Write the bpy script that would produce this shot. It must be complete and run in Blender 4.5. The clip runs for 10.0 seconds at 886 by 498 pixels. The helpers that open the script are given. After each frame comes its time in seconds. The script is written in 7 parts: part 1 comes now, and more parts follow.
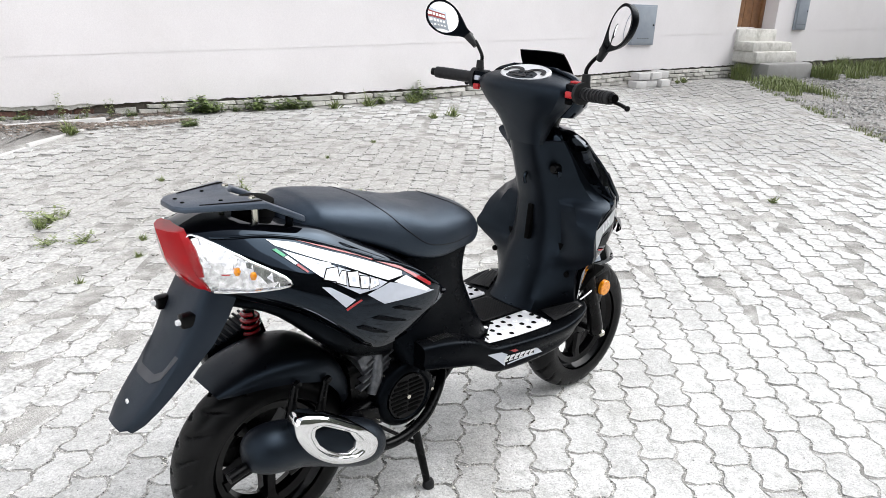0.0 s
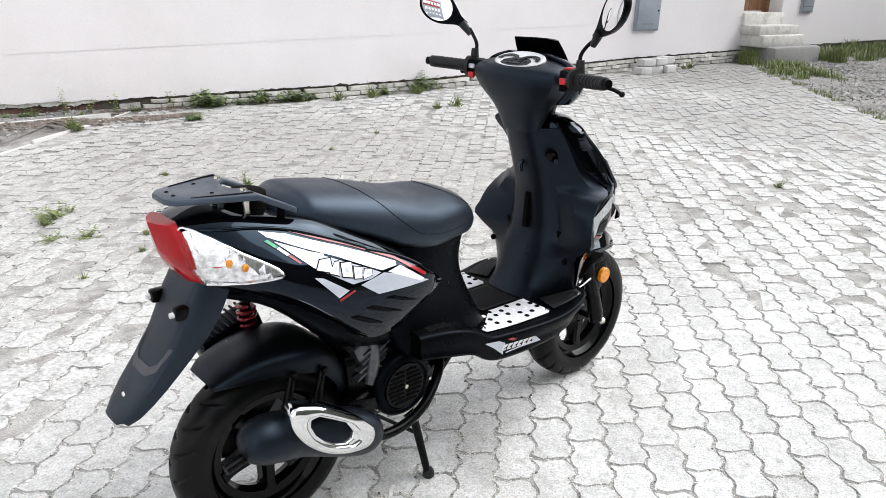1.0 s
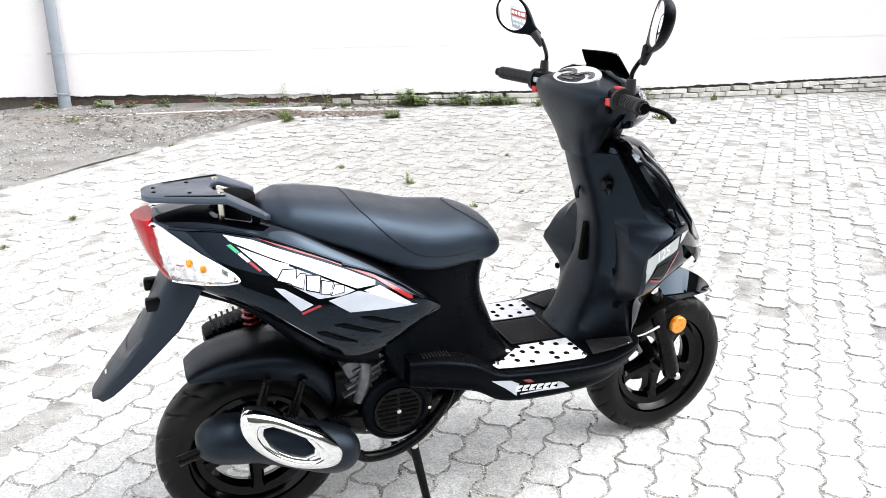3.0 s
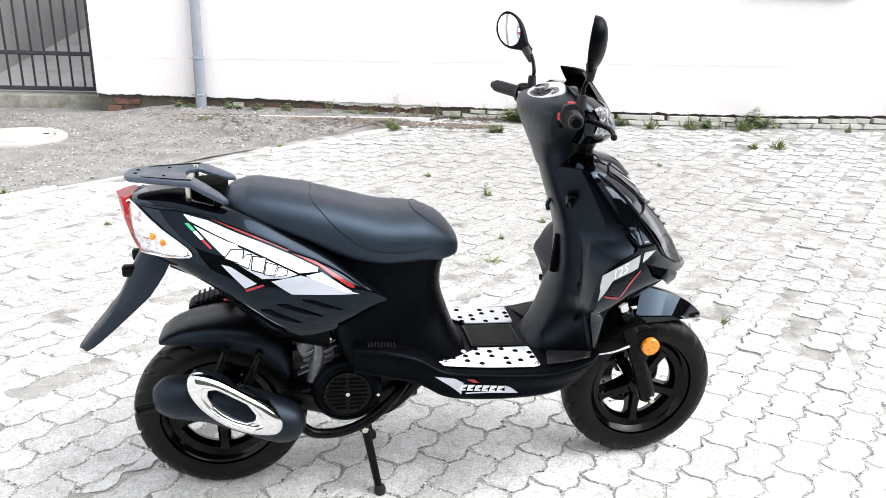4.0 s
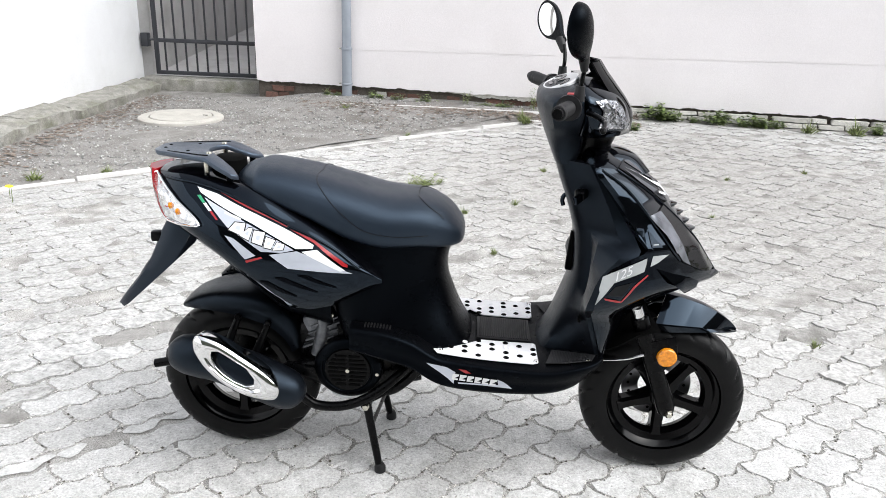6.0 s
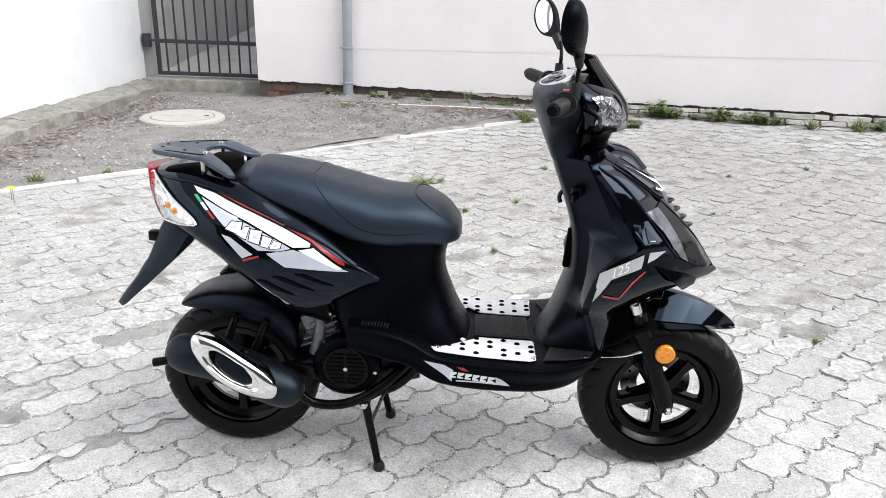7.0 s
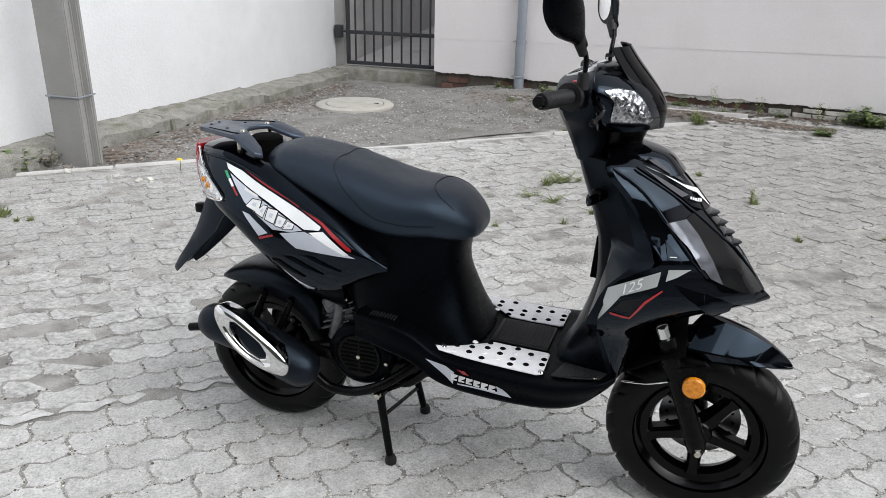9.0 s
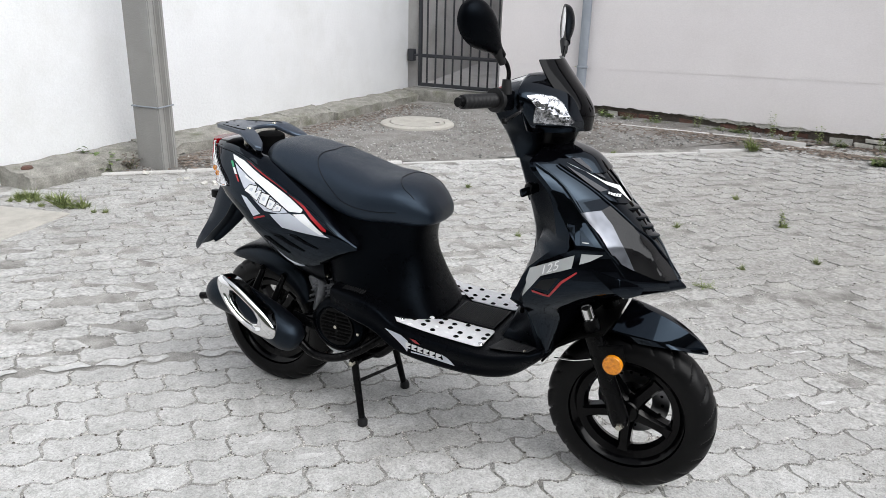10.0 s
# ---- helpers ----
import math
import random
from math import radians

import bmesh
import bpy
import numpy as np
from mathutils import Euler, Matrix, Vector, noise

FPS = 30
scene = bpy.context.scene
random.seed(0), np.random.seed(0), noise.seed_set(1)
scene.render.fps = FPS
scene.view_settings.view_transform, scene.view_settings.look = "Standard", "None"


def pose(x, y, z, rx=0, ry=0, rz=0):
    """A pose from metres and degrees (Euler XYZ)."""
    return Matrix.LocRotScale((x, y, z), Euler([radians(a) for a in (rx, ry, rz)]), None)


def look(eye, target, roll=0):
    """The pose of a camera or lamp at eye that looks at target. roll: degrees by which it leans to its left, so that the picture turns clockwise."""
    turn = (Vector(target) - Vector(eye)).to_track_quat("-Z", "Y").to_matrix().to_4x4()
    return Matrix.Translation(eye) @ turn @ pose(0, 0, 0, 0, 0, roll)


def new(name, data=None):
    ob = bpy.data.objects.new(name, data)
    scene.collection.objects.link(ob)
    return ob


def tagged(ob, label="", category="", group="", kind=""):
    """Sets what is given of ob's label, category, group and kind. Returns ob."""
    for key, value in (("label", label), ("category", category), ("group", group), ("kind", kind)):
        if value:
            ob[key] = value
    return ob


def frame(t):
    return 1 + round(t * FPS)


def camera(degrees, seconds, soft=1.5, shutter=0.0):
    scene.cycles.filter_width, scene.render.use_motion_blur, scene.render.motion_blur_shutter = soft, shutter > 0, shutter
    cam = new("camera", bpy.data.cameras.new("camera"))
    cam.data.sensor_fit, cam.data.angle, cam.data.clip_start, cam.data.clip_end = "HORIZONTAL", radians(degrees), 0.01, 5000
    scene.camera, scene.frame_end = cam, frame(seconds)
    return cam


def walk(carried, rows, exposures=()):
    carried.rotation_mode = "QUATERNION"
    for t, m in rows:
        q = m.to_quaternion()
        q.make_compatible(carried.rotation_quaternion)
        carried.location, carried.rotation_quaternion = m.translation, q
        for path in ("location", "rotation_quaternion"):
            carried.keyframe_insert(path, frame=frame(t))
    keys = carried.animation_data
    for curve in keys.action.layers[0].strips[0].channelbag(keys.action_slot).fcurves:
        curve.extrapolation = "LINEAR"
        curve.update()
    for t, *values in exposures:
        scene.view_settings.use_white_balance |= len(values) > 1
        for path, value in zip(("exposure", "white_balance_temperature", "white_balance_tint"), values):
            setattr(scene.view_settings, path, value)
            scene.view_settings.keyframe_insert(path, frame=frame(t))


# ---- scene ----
cam = camera(62.4, 10.0, soft=0.65)
PATH = [
    (0, (-0.767, -1.447, 1.363), (0.523, -0.07, 0.699), 2.5),
    (0.5, (-0.75, -1.463, 1.361), (0.534, -0.09, 0.677), 2.0),
    (1, (-0.738, -1.47, 1.36), (0.528, -0.083, 0.671), 1.4),
    (1.5, (-0.692, -1.515, 1.359), (0.518, -0.085, 0.657), 1.2),
    (2, (-0.568, -1.588, 1.347), (0.565, -0.108, 0.62), 1.3),
    (2.5, (-0.367, -1.579, 1.361), (0.575, 0.041, 0.663), 4.3),
    (2.7, (-0.299, -1.591, 1.368), (0.554, 0.077, 0.669), 2.9),
    (3.8, (0.157, -1.907, 1.403), (0.604, -0.076, 0.736), 2.3),
    (4, (0.24, -1.911, 1.39), (0.611, -0.061, 0.725), 2.5),
    (4.5, (0.41, -1.906, 1.393), (0.592, -0.032, 0.719), 3.7),
    (5, (0.546, -1.931, 1.389), (0.605, -0.053, 0.703), 3.3),
    (5.5, (0.659, -1.951, 1.391), (0.591, -0.076, 0.699), 2.5),
    (7, (0.696, -1.95, 1.387), (0.608, -0.077, 0.69), 1.7),
    (7.5, (0.748, -1.959, 1.387), (0.588, -0.091, 0.69), 0.4),
    (8, (0.849, -1.946, 1.377), (0.597, -0.095, 0.663), 1.0),
    (8.5, (0.991, -1.844, 1.36), (0.633, -0.003, 0.666), 2.8),
    (9, (1.157, -1.776, 1.366), (0.543, -0.014, 0.647), 1.2),
    (9.5, (1.423, -1.797, 1.37), (0.627, -0.11, 0.649), 2.3),
    (10, (1.598, -1.907, 1.36), (0.757, -0.216, 0.701), 1.5),
]
EXPOSURE = [(0, 1.2), (1, 1.15), (2, 1.13), (2.5, 1.63), (4, 1.57), (4.5, 1.42), (5.5, 1.23), (7.5, 1.12), (8.5, 0.87), (9, 0.51), (9.5, 0.68), (10, 0.63)]
walk(cam, [(t, look(eye, target, roll)) for t, eye, target, roll in PATH], EXPOSURE)
from mathutils.bvhtree import BVHTree

# ---- light ----
world = bpy.data.worlds.new("overcast")
scene.world = world
world.use_nodes = True
wn, wl = world.node_tree.nodes, world.node_tree.links
sky = wn.new("ShaderNodeTexSky")
sky.sky_type, sky.sun_disc = "NISHITA", False
sky.sun_elevation, sky.sun_rotation = radians(50), radians(110)
sky.air_density, sky.dust_density, sky.ozone_density = 1.0, 3.0, 1.0
grey = wn.new("ShaderNodeHueSaturation")
grey.inputs["Saturation"].default_value = 0.22
wl.new(sky.outputs[0], grey.inputs["Color"])
wl.new(grey.outputs[0], wn["Background"].inputs["Color"])
wn["Background"].inputs["Strength"].default_value = 0.15
sun = new("sun", bpy.data.lights.new("sun", "SUN"))
sun.data.energy, sun.data.angle, sun.data.color = 1.5, radians(70), (0.945, 0.98, 1.01)
sun.matrix_world = look((9, -3.2, 8), (0.6, 0, 0))


# ---- materials ----
def material(name, base, rough=0.5, metal=0.0, base2=None, scale=8.0, grain=0.0, grain_scale=200.0, bump=0.0, bump_scale=60.0,
             coat=0.0, rough_var=0.0, stain=None, stain_scale=1.5, stain_amount=0.5, per_object=0.0, per_island=0.0, spec=0.5, detail=5.0, stain2=None, stain2_scale=4.0, stain2_amount=0.5, stain3=None, stain3_scale=25.0, stain3_amount=0.5, tint=None, pits=0.0, patch=None):
    """Principled surface: two colours mixed by noise, fine grain, stains, roughness and bump at real size."""
    m = bpy.data.materials.new(name)
    m.use_nodes = True
    n, l = m.node_tree.nodes, m.node_tree.links
    b = n["Principled BSDF"]
    b.inputs["Metallic"].default_value = metal
    b.inputs["Roughness"].default_value = rough
    b.inputs["Specular IOR Level"].default_value = spec
    b.inputs["Coat Weight"].default_value = coat
    if tint:
        b.inputs["Specular Tint"].default_value = (*tint, 1)
    b.inputs["Coat Roughness"].default_value = 0.03
    geo = n.new("ShaderNodeNewGeometry")

    def tex(s, d=detail, r=0.6):
        t = n.new("ShaderNodeTexNoise")
        t.inputs["Scale"].default_value, t.inputs["Detail"].default_value, t.inputs["Roughness"].default_value = s, d, r
        l.new(geo.outputs["Position"], t.inputs["Vector"])
        return t.outputs["Fac"]

    def ramp(src, lo, hi):
        r = n.new("ShaderNodeMapRange")
        r.inputs["From Min"].default_value, r.inputs["From Max"].default_value = lo, hi
        l.new(src, r.inputs["Value"])
        return r.outputs[0]

    def mix(fac, a, c, blend="MIX"):
        x = n.new("ShaderNodeMix")
        x.data_type, x.blend_type = "RGBA", blend
        for sock, v in ((x.inputs[0], fac), (x.inputs[6], a), (x.inputs[7], c)):
            if isinstance(v, (int, float)):
                sock.default_value = v
            elif isinstance(v, tuple):
                sock.default_value = (*v[:3], 1)
            else:
                l.new(v, sock)
        return x.outputs[2]

    colour = mix(ramp(tex(scale), 0.35, 0.65), base, base2 or tuple(c * 0.85 for c in base))
    if per_object or per_island:
        if per_object:
            src = n.new("ShaderNodeObjectInfo").outputs["Random"]
        else:
            src = geo.outputs["Random Per Island"]
        amount = per_object or per_island
        r = n.new("ShaderNodeMapRange")
        r.inputs["To Min"].default_value, r.inputs["To Max"].default_value = 1 - amount, 1 + amount
        l.new(src, r.inputs["Value"])
        g = n.new("ShaderNodeCombineColor")
        for i in range(3):
            l.new(r.outputs[0], g.inputs[i])
        colour = mix(1.0, colour, g.outputs[0], "MULTIPLY")
    for dirt, size, amount in ((stain, stain_scale, stain_amount), (stain2, stain2_scale, stain2_amount), (stain3, stain3_scale, stain3_amount)):
        if dirt:
            f = ramp(tex(size, 7, 0.68), 0.5, 0.68)
            mm = n.new("ShaderNodeMath")
            mm.operation = "MULTIPLY"
            mm.inputs[1].default_value = amount
            l.new(f, mm.inputs[0])
            colour = mix(mm.outputs[0], colour, dirt)
    for centre, reach, dirt, amount in patch or ():
        # wide worn-in patches of dirt with ragged edges
        d = n.new("ShaderNodeVectorMath")
        d.operation = "DISTANCE"
        d.inputs[1].default_value = centre
        l.new(geo.outputs["Position"], d.inputs[0])
        wob = n.new("ShaderNodeMath")
        wob.operation = "MULTIPLY_ADD"
        wob.inputs[1].default_value = 2.6
        l.new(tex(1.1, 8, 0.7), wob.inputs[0])
        l.new(d.outputs["Value"], wob.inputs[2])
        f = n.new("ShaderNodeMapRange")
        f.inputs["From Min"].default_value, f.inputs["From Max"].default_value = reach + 1.3, 0.4 * reach + 1.3
        f.inputs["To Max"].default_value = amount
        l.new(wob.outputs[0], f.inputs["Value"])
        colour = mix(f.outputs[0], colour, dirt)
    if pits:
        f = ramp(tex(95, 2, 0.5), 0.67, 0.71)
        mm = n.new("ShaderNodeMath")
        mm.operation = "MULTIPLY"
        mm.inputs[1].default_value = pits
        l.new(f, mm.inputs[0])
        colour = mix(mm.outputs[0], colour, (0.13, 0.125, 0.115))
    if grain:
        g = ramp(tex(grain_scale, 3, 0.7), 0.3, 0.7)
        r = n.new("ShaderNodeMapRange")
        r.inputs["To Min"].default_value, r.inputs["To Max"].default_value = 1 - grain, 1 + grain
        l.new(g, r.inputs["Value"])
        c = n.new("ShaderNodeCombineColor")
        for i in range(3):
            l.new(r.outputs[0], c.inputs[i])
        colour = mix(1.0, colour, c.outputs[0], "MULTIPLY")
    l.new(colour, b.inputs["Base Color"])
    if rough_var:
        r = n.new("ShaderNodeMapRange")
        r.inputs["From Min"].default_value, r.inputs["From Max"].default_value = 0.3, 0.7
        r.inputs["To Min"].default_value, r.inputs["To Max"].default_value = max(0.02, rough - rough_var), min(1, rough + rough_var)
        l.new(tex(scale * 3), r.inputs["Value"])
        l.new(r.outputs[0], b.inputs["Roughness"])
    if bump:
        bp = n.new("ShaderNodeBump")
        bp.inputs["Strength"].default_value, bp.inputs["Distance"].default_value = 1.0, bump
        l.new(tex(bump_scale, 4, 0.65), bp.inputs["Height"])
        l.new(bp.outputs[0], b.inputs["Normal"])
    return m


# bluish sky sheen, put into the black parts' specular tint and base colours
SKY_SHEEN = (0.56, 0.76, 1.0)
M_GLOSS = material("gloss black paint", (0.0008, 0.0008, 0.0012), 0.05, base2=(0.0013, 0.0013, 0.002), rough_var=0.02, spec=0.34, tint=SKY_SHEEN)
M_MATTE = material("matte black plastic", (0.0009, 0.001, 0.0014), 0.3, base2=(0.0014, 0.0015, 0.002), spec=0.055, tint=SKY_SHEEN, grain=0.15, grain_scale=600, bump=0.0004, bump_scale=900, rough_var=0.06)
M_COVER = material("satin grey-black plastic", (0.003, 0.0036, 0.0052), 0.36, base2=(0.0045, 0.0052, 0.007), spec=0.3, tint=SKY_SHEEN, grain=0.15, grain_scale=600, bump=0.0004, bump_scale=900, rough_var=0.06)
M_SHIELD = material("satin black plastic", (0.0026, 0.003, 0.0042), 0.32, base2=(0.0038, 0.0043, 0.0058), spec=0.25, tint=SKY_SHEEN, grain=0.15, grain_scale=600, bump=0.0003, bump_scale=900, rough_var=0.05)
M_FLAP = material("grey-black fender plastic", (0.011, 0.0125, 0.017), 0.42, spec=0.4, tint=SKY_SHEEN, grain=0.12, grain_scale=500, bump=0.0003, bump_scale=800, rough_var=0.06)
M_SEAT = material("black vinyl", (0.0044, 0.0062, 0.0108), 0.36, base2=(0.0062, 0.0086, 0.014), spec=0.62, tint=SKY_SHEEN, grain=0.15, grain_scale=700, bump=0.0006, bump_scale=1100, rough_var=0.05)
# base lightened for the sky's reflection on the plate
M_RACK = material("grey-black rack casting", (0.026, 0.03, 0.04), 0.34, base2=(0.034, 0.039, 0.05), spec=0.9, tint=SKY_SHEEN, grain=0.12, grain_scale=500, bump=0.0003, bump_scale=800, rough_var=0.06)
M_SEAM = material("seat seam piping", (0.004, 0.0045, 0.006), 0.4, spec=0.3)
# lighter grey: reflection on the flap's bevel as colour, and grey decal bands
M_CHEVRON = material("grey chevron and decal film", (0.05, 0.053, 0.062), 0.5, grain=0.1, grain_scale=500)
M_RUBBER = material("tyre rubber", (0.002, 0.002, 0.0023), 0.4, base2=(0.0028, 0.0028, 0.0032), spec=0.15, grain=0.2, grain_scale=350, bump=0.0004, bump_scale=500, rough_var=0.08, stain=(0.02, 0.0195, 0.019), stain_scale=9, stain_amount=0.12)
M_GRIP = material("grip rubber", (0.007, 0.007, 0.008), 0.55, spec=0.35, grain=0.15)
M_RIM = material("black painted alloy", (0.0012, 0.0012, 0.0015), 0.14, spec=0.14, rough_var=0.05)
M_STEEL = material("black painted steel", (0.0012, 0.0012, 0.0015), 0.28, spec=0.12, rough_var=0.08)
M_ENGINE = material("raw engine casting", (0.16, 0.165, 0.175), 0.38, metal=0.8, base2=(0.06, 0.063, 0.07), scale=30, bump=0.0006, bump_scale=400, rough_var=0.1)
M_CHROME = material("chrome", (0.82, 0.82, 0.82), 0.06, metal=1.0, rough_var=0.03)
M_BOLT = material("zinc bolt", (0.6, 0.58, 0.5), 0.25, metal=1.0)
M_ALU = material("bright aluminium tread plate", (0.93, 0.93, 0.94), 0.35, metal=0.25, base2=(0.86, 0.86, 0.88), scale=40, rough_var=0.08)
M_HOLE = material("dark slot", (0.0012, 0.0012, 0.0012), 0.8, spec=0.06)
M_WHITE = material("white decal film", (0.8, 0.81, 0.82), 0.2, coat=0.3)
M_SILVER = material("silver decal film", (0.54, 0.57, 0.64), 0.28, metal=0.3, coat=0.3)
M_PALE = material("pale silver decal film", (0.36, 0.375, 0.38), 0.3, coat=0.3)
M_RED = material("red decal film", (0.3, 0.012, 0.016), 0.25, coat=0.3)
M_GREEN = material("green decal film", (0.03, 0.3, 0.14), 0.3)
M_SWITCH = material("red switch plastic", (0.5, 0.012, 0.016), 0.35)
M_SPRING = material("red spring paint", (0.26, 0.006, 0.012), 0.25, coat=0.4)
M_DASH = material("silver instrument bezel", (0.7, 0.7, 0.71), 0.3, metal=0.3)
M_DIAL = material("black dial", (0.01, 0.01, 0.012), 0.15)
M_DISC = material("brake disc steel", (0.22, 0.22, 0.23), 0.35, metal=1.0)
M_SMOKE = material("smoked screen plastic", (0.0015, 0.0015, 0.002), 0.06, spec=0.12)
M_TURN = material("smoked lamp lens", (0.012, 0.012, 0.0125), 0.04, base2=(0.006, 0.006, 0.0065), scale=9, spec=0.24, detail=2)
M_STRIP = material("silver lamp reflector strip", (0.2, 0.21, 0.24), 0.16, metal=0.5, base2=(0.1, 0.105, 0.12), scale=14, coat=0.2, detail=2)
M_GASKET = material("pale gasket plastic", (0.7, 0.72, 0.72), 0.5)


def glass_like(name, colour, rough, transmission=0.0, alpha=1.0):
    m = material(name, colour, rough, coat=0.6)
    b = m.node_tree.nodes["Principled BSDF"]
    b.inputs["Transmission Weight"].default_value = transmission
    b.inputs["Alpha"].default_value = alpha
    return m


M_CLEAR = glass_like("clear lamp lens", (0.95, 0.95, 0.95), 0.03, 0.9, 0.14)
M_REFLECTOR = material("lamp reflector foil", (0.6, 0.61, 0.64), 0.1, metal=0.95, base2=(0.12, 0.125, 0.14), scale=90, detail=3)
M_FOIL = material("bright lamp foil", (0.95, 0.95, 0.96), 0.08, metal=0.85, base2=(0.6, 0.605, 0.62), scale=70, detail=3)
M_REDLENS = glass_like("red lamp lens", (0.36, 0.004, 0.008), 0.1)
M_REDLENS.node_tree.nodes["Principled BSDF"].inputs["Coat Weight"].default_value = 0.0
M_REDLENS.node_tree.nodes["Principled BSDF"].inputs["Specular IOR Level"].default_value = 0.2
M_ORANGE = material("orange reflector", (0.82, 0.3, 0.008), 0.12, base2=(0.5, 0.15, 0.004), scale=110, coat=0.5)
M_MIRROR = material("mirror glass", (0.9, 0.9, 0.9), 0.012, metal=1.0)

DIRT = (((2.1, 3.1, 0), 3.3, (0.215, 0.202, 0.185), 0.55), ((10.0, 3.9, 0), 2.8, (0.2, 0.195, 0.185), 0.75), ((6.9, 2.0, 0), 2.2, (0.2, 0.197, 0.188), 0.55), ((-2.0, 1.7, 0), 2.4, (0.2, 0.196, 0.185), 0.4))
M_PAVER = material("concrete paver", (0.43, 0.428, 0.419), 0.85, base2=(0.51, 0.508, 0.499), scale=11, grain=0.3, grain_scale=150, bump=0.0028, bump_scale=150,
                   stain=(0.68, 0.68, 0.672), stain_scale=3.0, stain_amount=0.5, stain2=(0.25, 0.243, 0.226), stain2_scale=2.2, stain2_amount=0.38, stain3=(0.2, 0.194, 0.178), stain3_scale=28.0, stain3_amount=0.45, per_object=0.09, rough_var=0.06, pits=0.6, patch=DIRT)
M_PAVER_FAR = material("concrete paver field", (0.43, 0.428, 0.419), 0.85, base2=(0.53, 0.528, 0.519), scale=14, grain=0.34, grain_scale=55, bump=0.004, bump_scale=90,
                       stain=(0.68, 0.68, 0.672), stain_scale=3.4, stain_amount=0.55, stain2=(0.25, 0.243, 0.226), stain2_scale=2.2, stain2_amount=0.4, stain3=(0.2, 0.194, 0.178), stain3_scale=17.0, stain3_amount=0.6, per_island=0.06, rough_var=0.06, pits=0.6, patch=DIRT)
M_MORTAR = material("pale mortar smears", (0.58, 0.58, 0.57), 0.9, base2=(0.44, 0.44, 0.43), scale=25, grain=0.2, grain_scale=160, bump=0.003, bump_scale=120)
M_BED = material("joint sand and grit", (0.18, 0.174, 0.162), 0.95, base2=(0.42, 0.41, 0.39), scale=7.0, detail=8.0, grain=0.6, grain_scale=240, bump=0.004, bump_scale=240)
M_GRIT = material("pale grit", (0.42, 0.41, 0.385), 0.8, per_island=0.85)
M_PAINT = material("worn white paint", (0.62, 0.62, 0.61), 0.85, base2=(0.46, 0.46, 0.45), scale=30, grain=0.2, grain_scale=200)
M_DUST = material("pale joint dust", (0.52, 0.51, 0.49), 0.9, per_island=0.3)
M_GRAVEL = material("grey gravelly soil", (0.2, 0.19, 0.178), 0.95, base2=(0.29, 0.28, 0.266), scale=5, grain=0.5, grain_scale=160, bump=0.012, bump_scale=120,
                    stain=(0.1, 0.085, 0.07), stain_scale=1.3, stain_amount=0.6)
M_STONE = material("loose stone", (0.33, 0.325, 0.315), 0.9, per_island=0.6, scale=20)
M_WALL = material("pale pink-white plaster", (0.728, 0.697, 0.702), 0.85, base2=(0.757, 0.727, 0.732), scale=1.2, grain=0.03, grain_scale=60, bump=0.002, bump_scale=90,
                  stain=(0.645, 0.61, 0.6), stain_scale=0.7, stain_amount=0.35)
M_STUCCO = material("rough white stucco", (0.84, 0.852, 0.872), 0.9, base2=(0.8, 0.812, 0.83), scale=2, grain=0.04, grain_scale=80, bump=0.006, bump_scale=42,
                    stain=(0.66, 0.66, 0.64), stain_scale=0.9, stain_amount=0.35)
M_CONCRETE = material("weathered mossy concrete", (0.2, 0.193, 0.175), 0.92, base2=(0.33, 0.32, 0.29), scale=9, detail=8.0, grain=0.35, grain_scale=110, bump=0.012, bump_scale=60, stain2=(0.12, 0.125, 0.075), stain2_scale=3.5, stain2_amount=0.75,
                      stain=(0.13, 0.13, 0.1), stain_scale=2.2, stain_amount=0.7)
M_POLE = material("cast concrete pole", (0.28, 0.275, 0.265), 0.9, base2=(0.22, 0.217, 0.21), scale=2.5, grain=0.12, grain_scale=160, bump=0.003, bump_scale=100,
                  stain=(0.38, 0.38, 0.37), stain_scale=2.5, stain_amount=0.5)
M_LANE = material("pale lane concrete", (0.5, 0.49, 0.48), 0.9, base2=(0.58, 0.57, 0.56), scale=2, grain=0.12, bump=0.004, bump_scale=60, stain=(0.3, 0.29, 0.27), stain_scale=1.5, stain_amount=0.5)
M_LIMESTONE = material("old limestone course", (0.52, 0.505, 0.47), 0.9, base2=(0.62, 0.605, 0.57), scale=14, grain=0.2, grain_scale=140, bump=0.006, bump_scale=60, stain=(0.26, 0.25, 0.21), stain_scale=6, stain_amount=0.6, per_object=0.2)
M_BRICK = material("crumbling red brick", (0.15, 0.075, 0.058), 0.95, base2=(0.1, 0.06, 0.048), scale=18, grain=0.3, grain_scale=130, bump=0.008, bump_scale=60, per_object=0.25)
# dark earth tone stands in for the void below the plaster; also joint crumbs
M_VOID = material("dark foundation earth", (0.07, 0.06, 0.05), 0.95, base2=(0.11, 0.095, 0.08), scale=12, grain=0.4, bump=0.01, bump_scale=50)
M_ZINC = material("zinc-grey pipe paint", (0.25, 0.28, 0.32), 0.4, metal=0.3, base2=(0.3, 0.33, 0.37), scale=6, rough_var=0.1)
M_METERBOX = material("blue-grey metal box", (0.24, 0.27, 0.31), 0.5, base2=(0.27, 0.3, 0.34), scale=8, stain=(0.35, 0.36, 0.37), stain_scale=6, stain_amount=0.3)
M_GATE = material("dark grey gate paint", (0.03, 0.032, 0.038), 0.45, rough_var=0.1)
M_WOOD = material("brown varnished wood", (0.26, 0.13, 0.06), 0.45, base2=(0.19, 0.09, 0.04), scale=10, grain=0.2, grain_scale=60)
M_GLASS = glass_like("window glass", (0.03, 0.035, 0.04), 0.03)
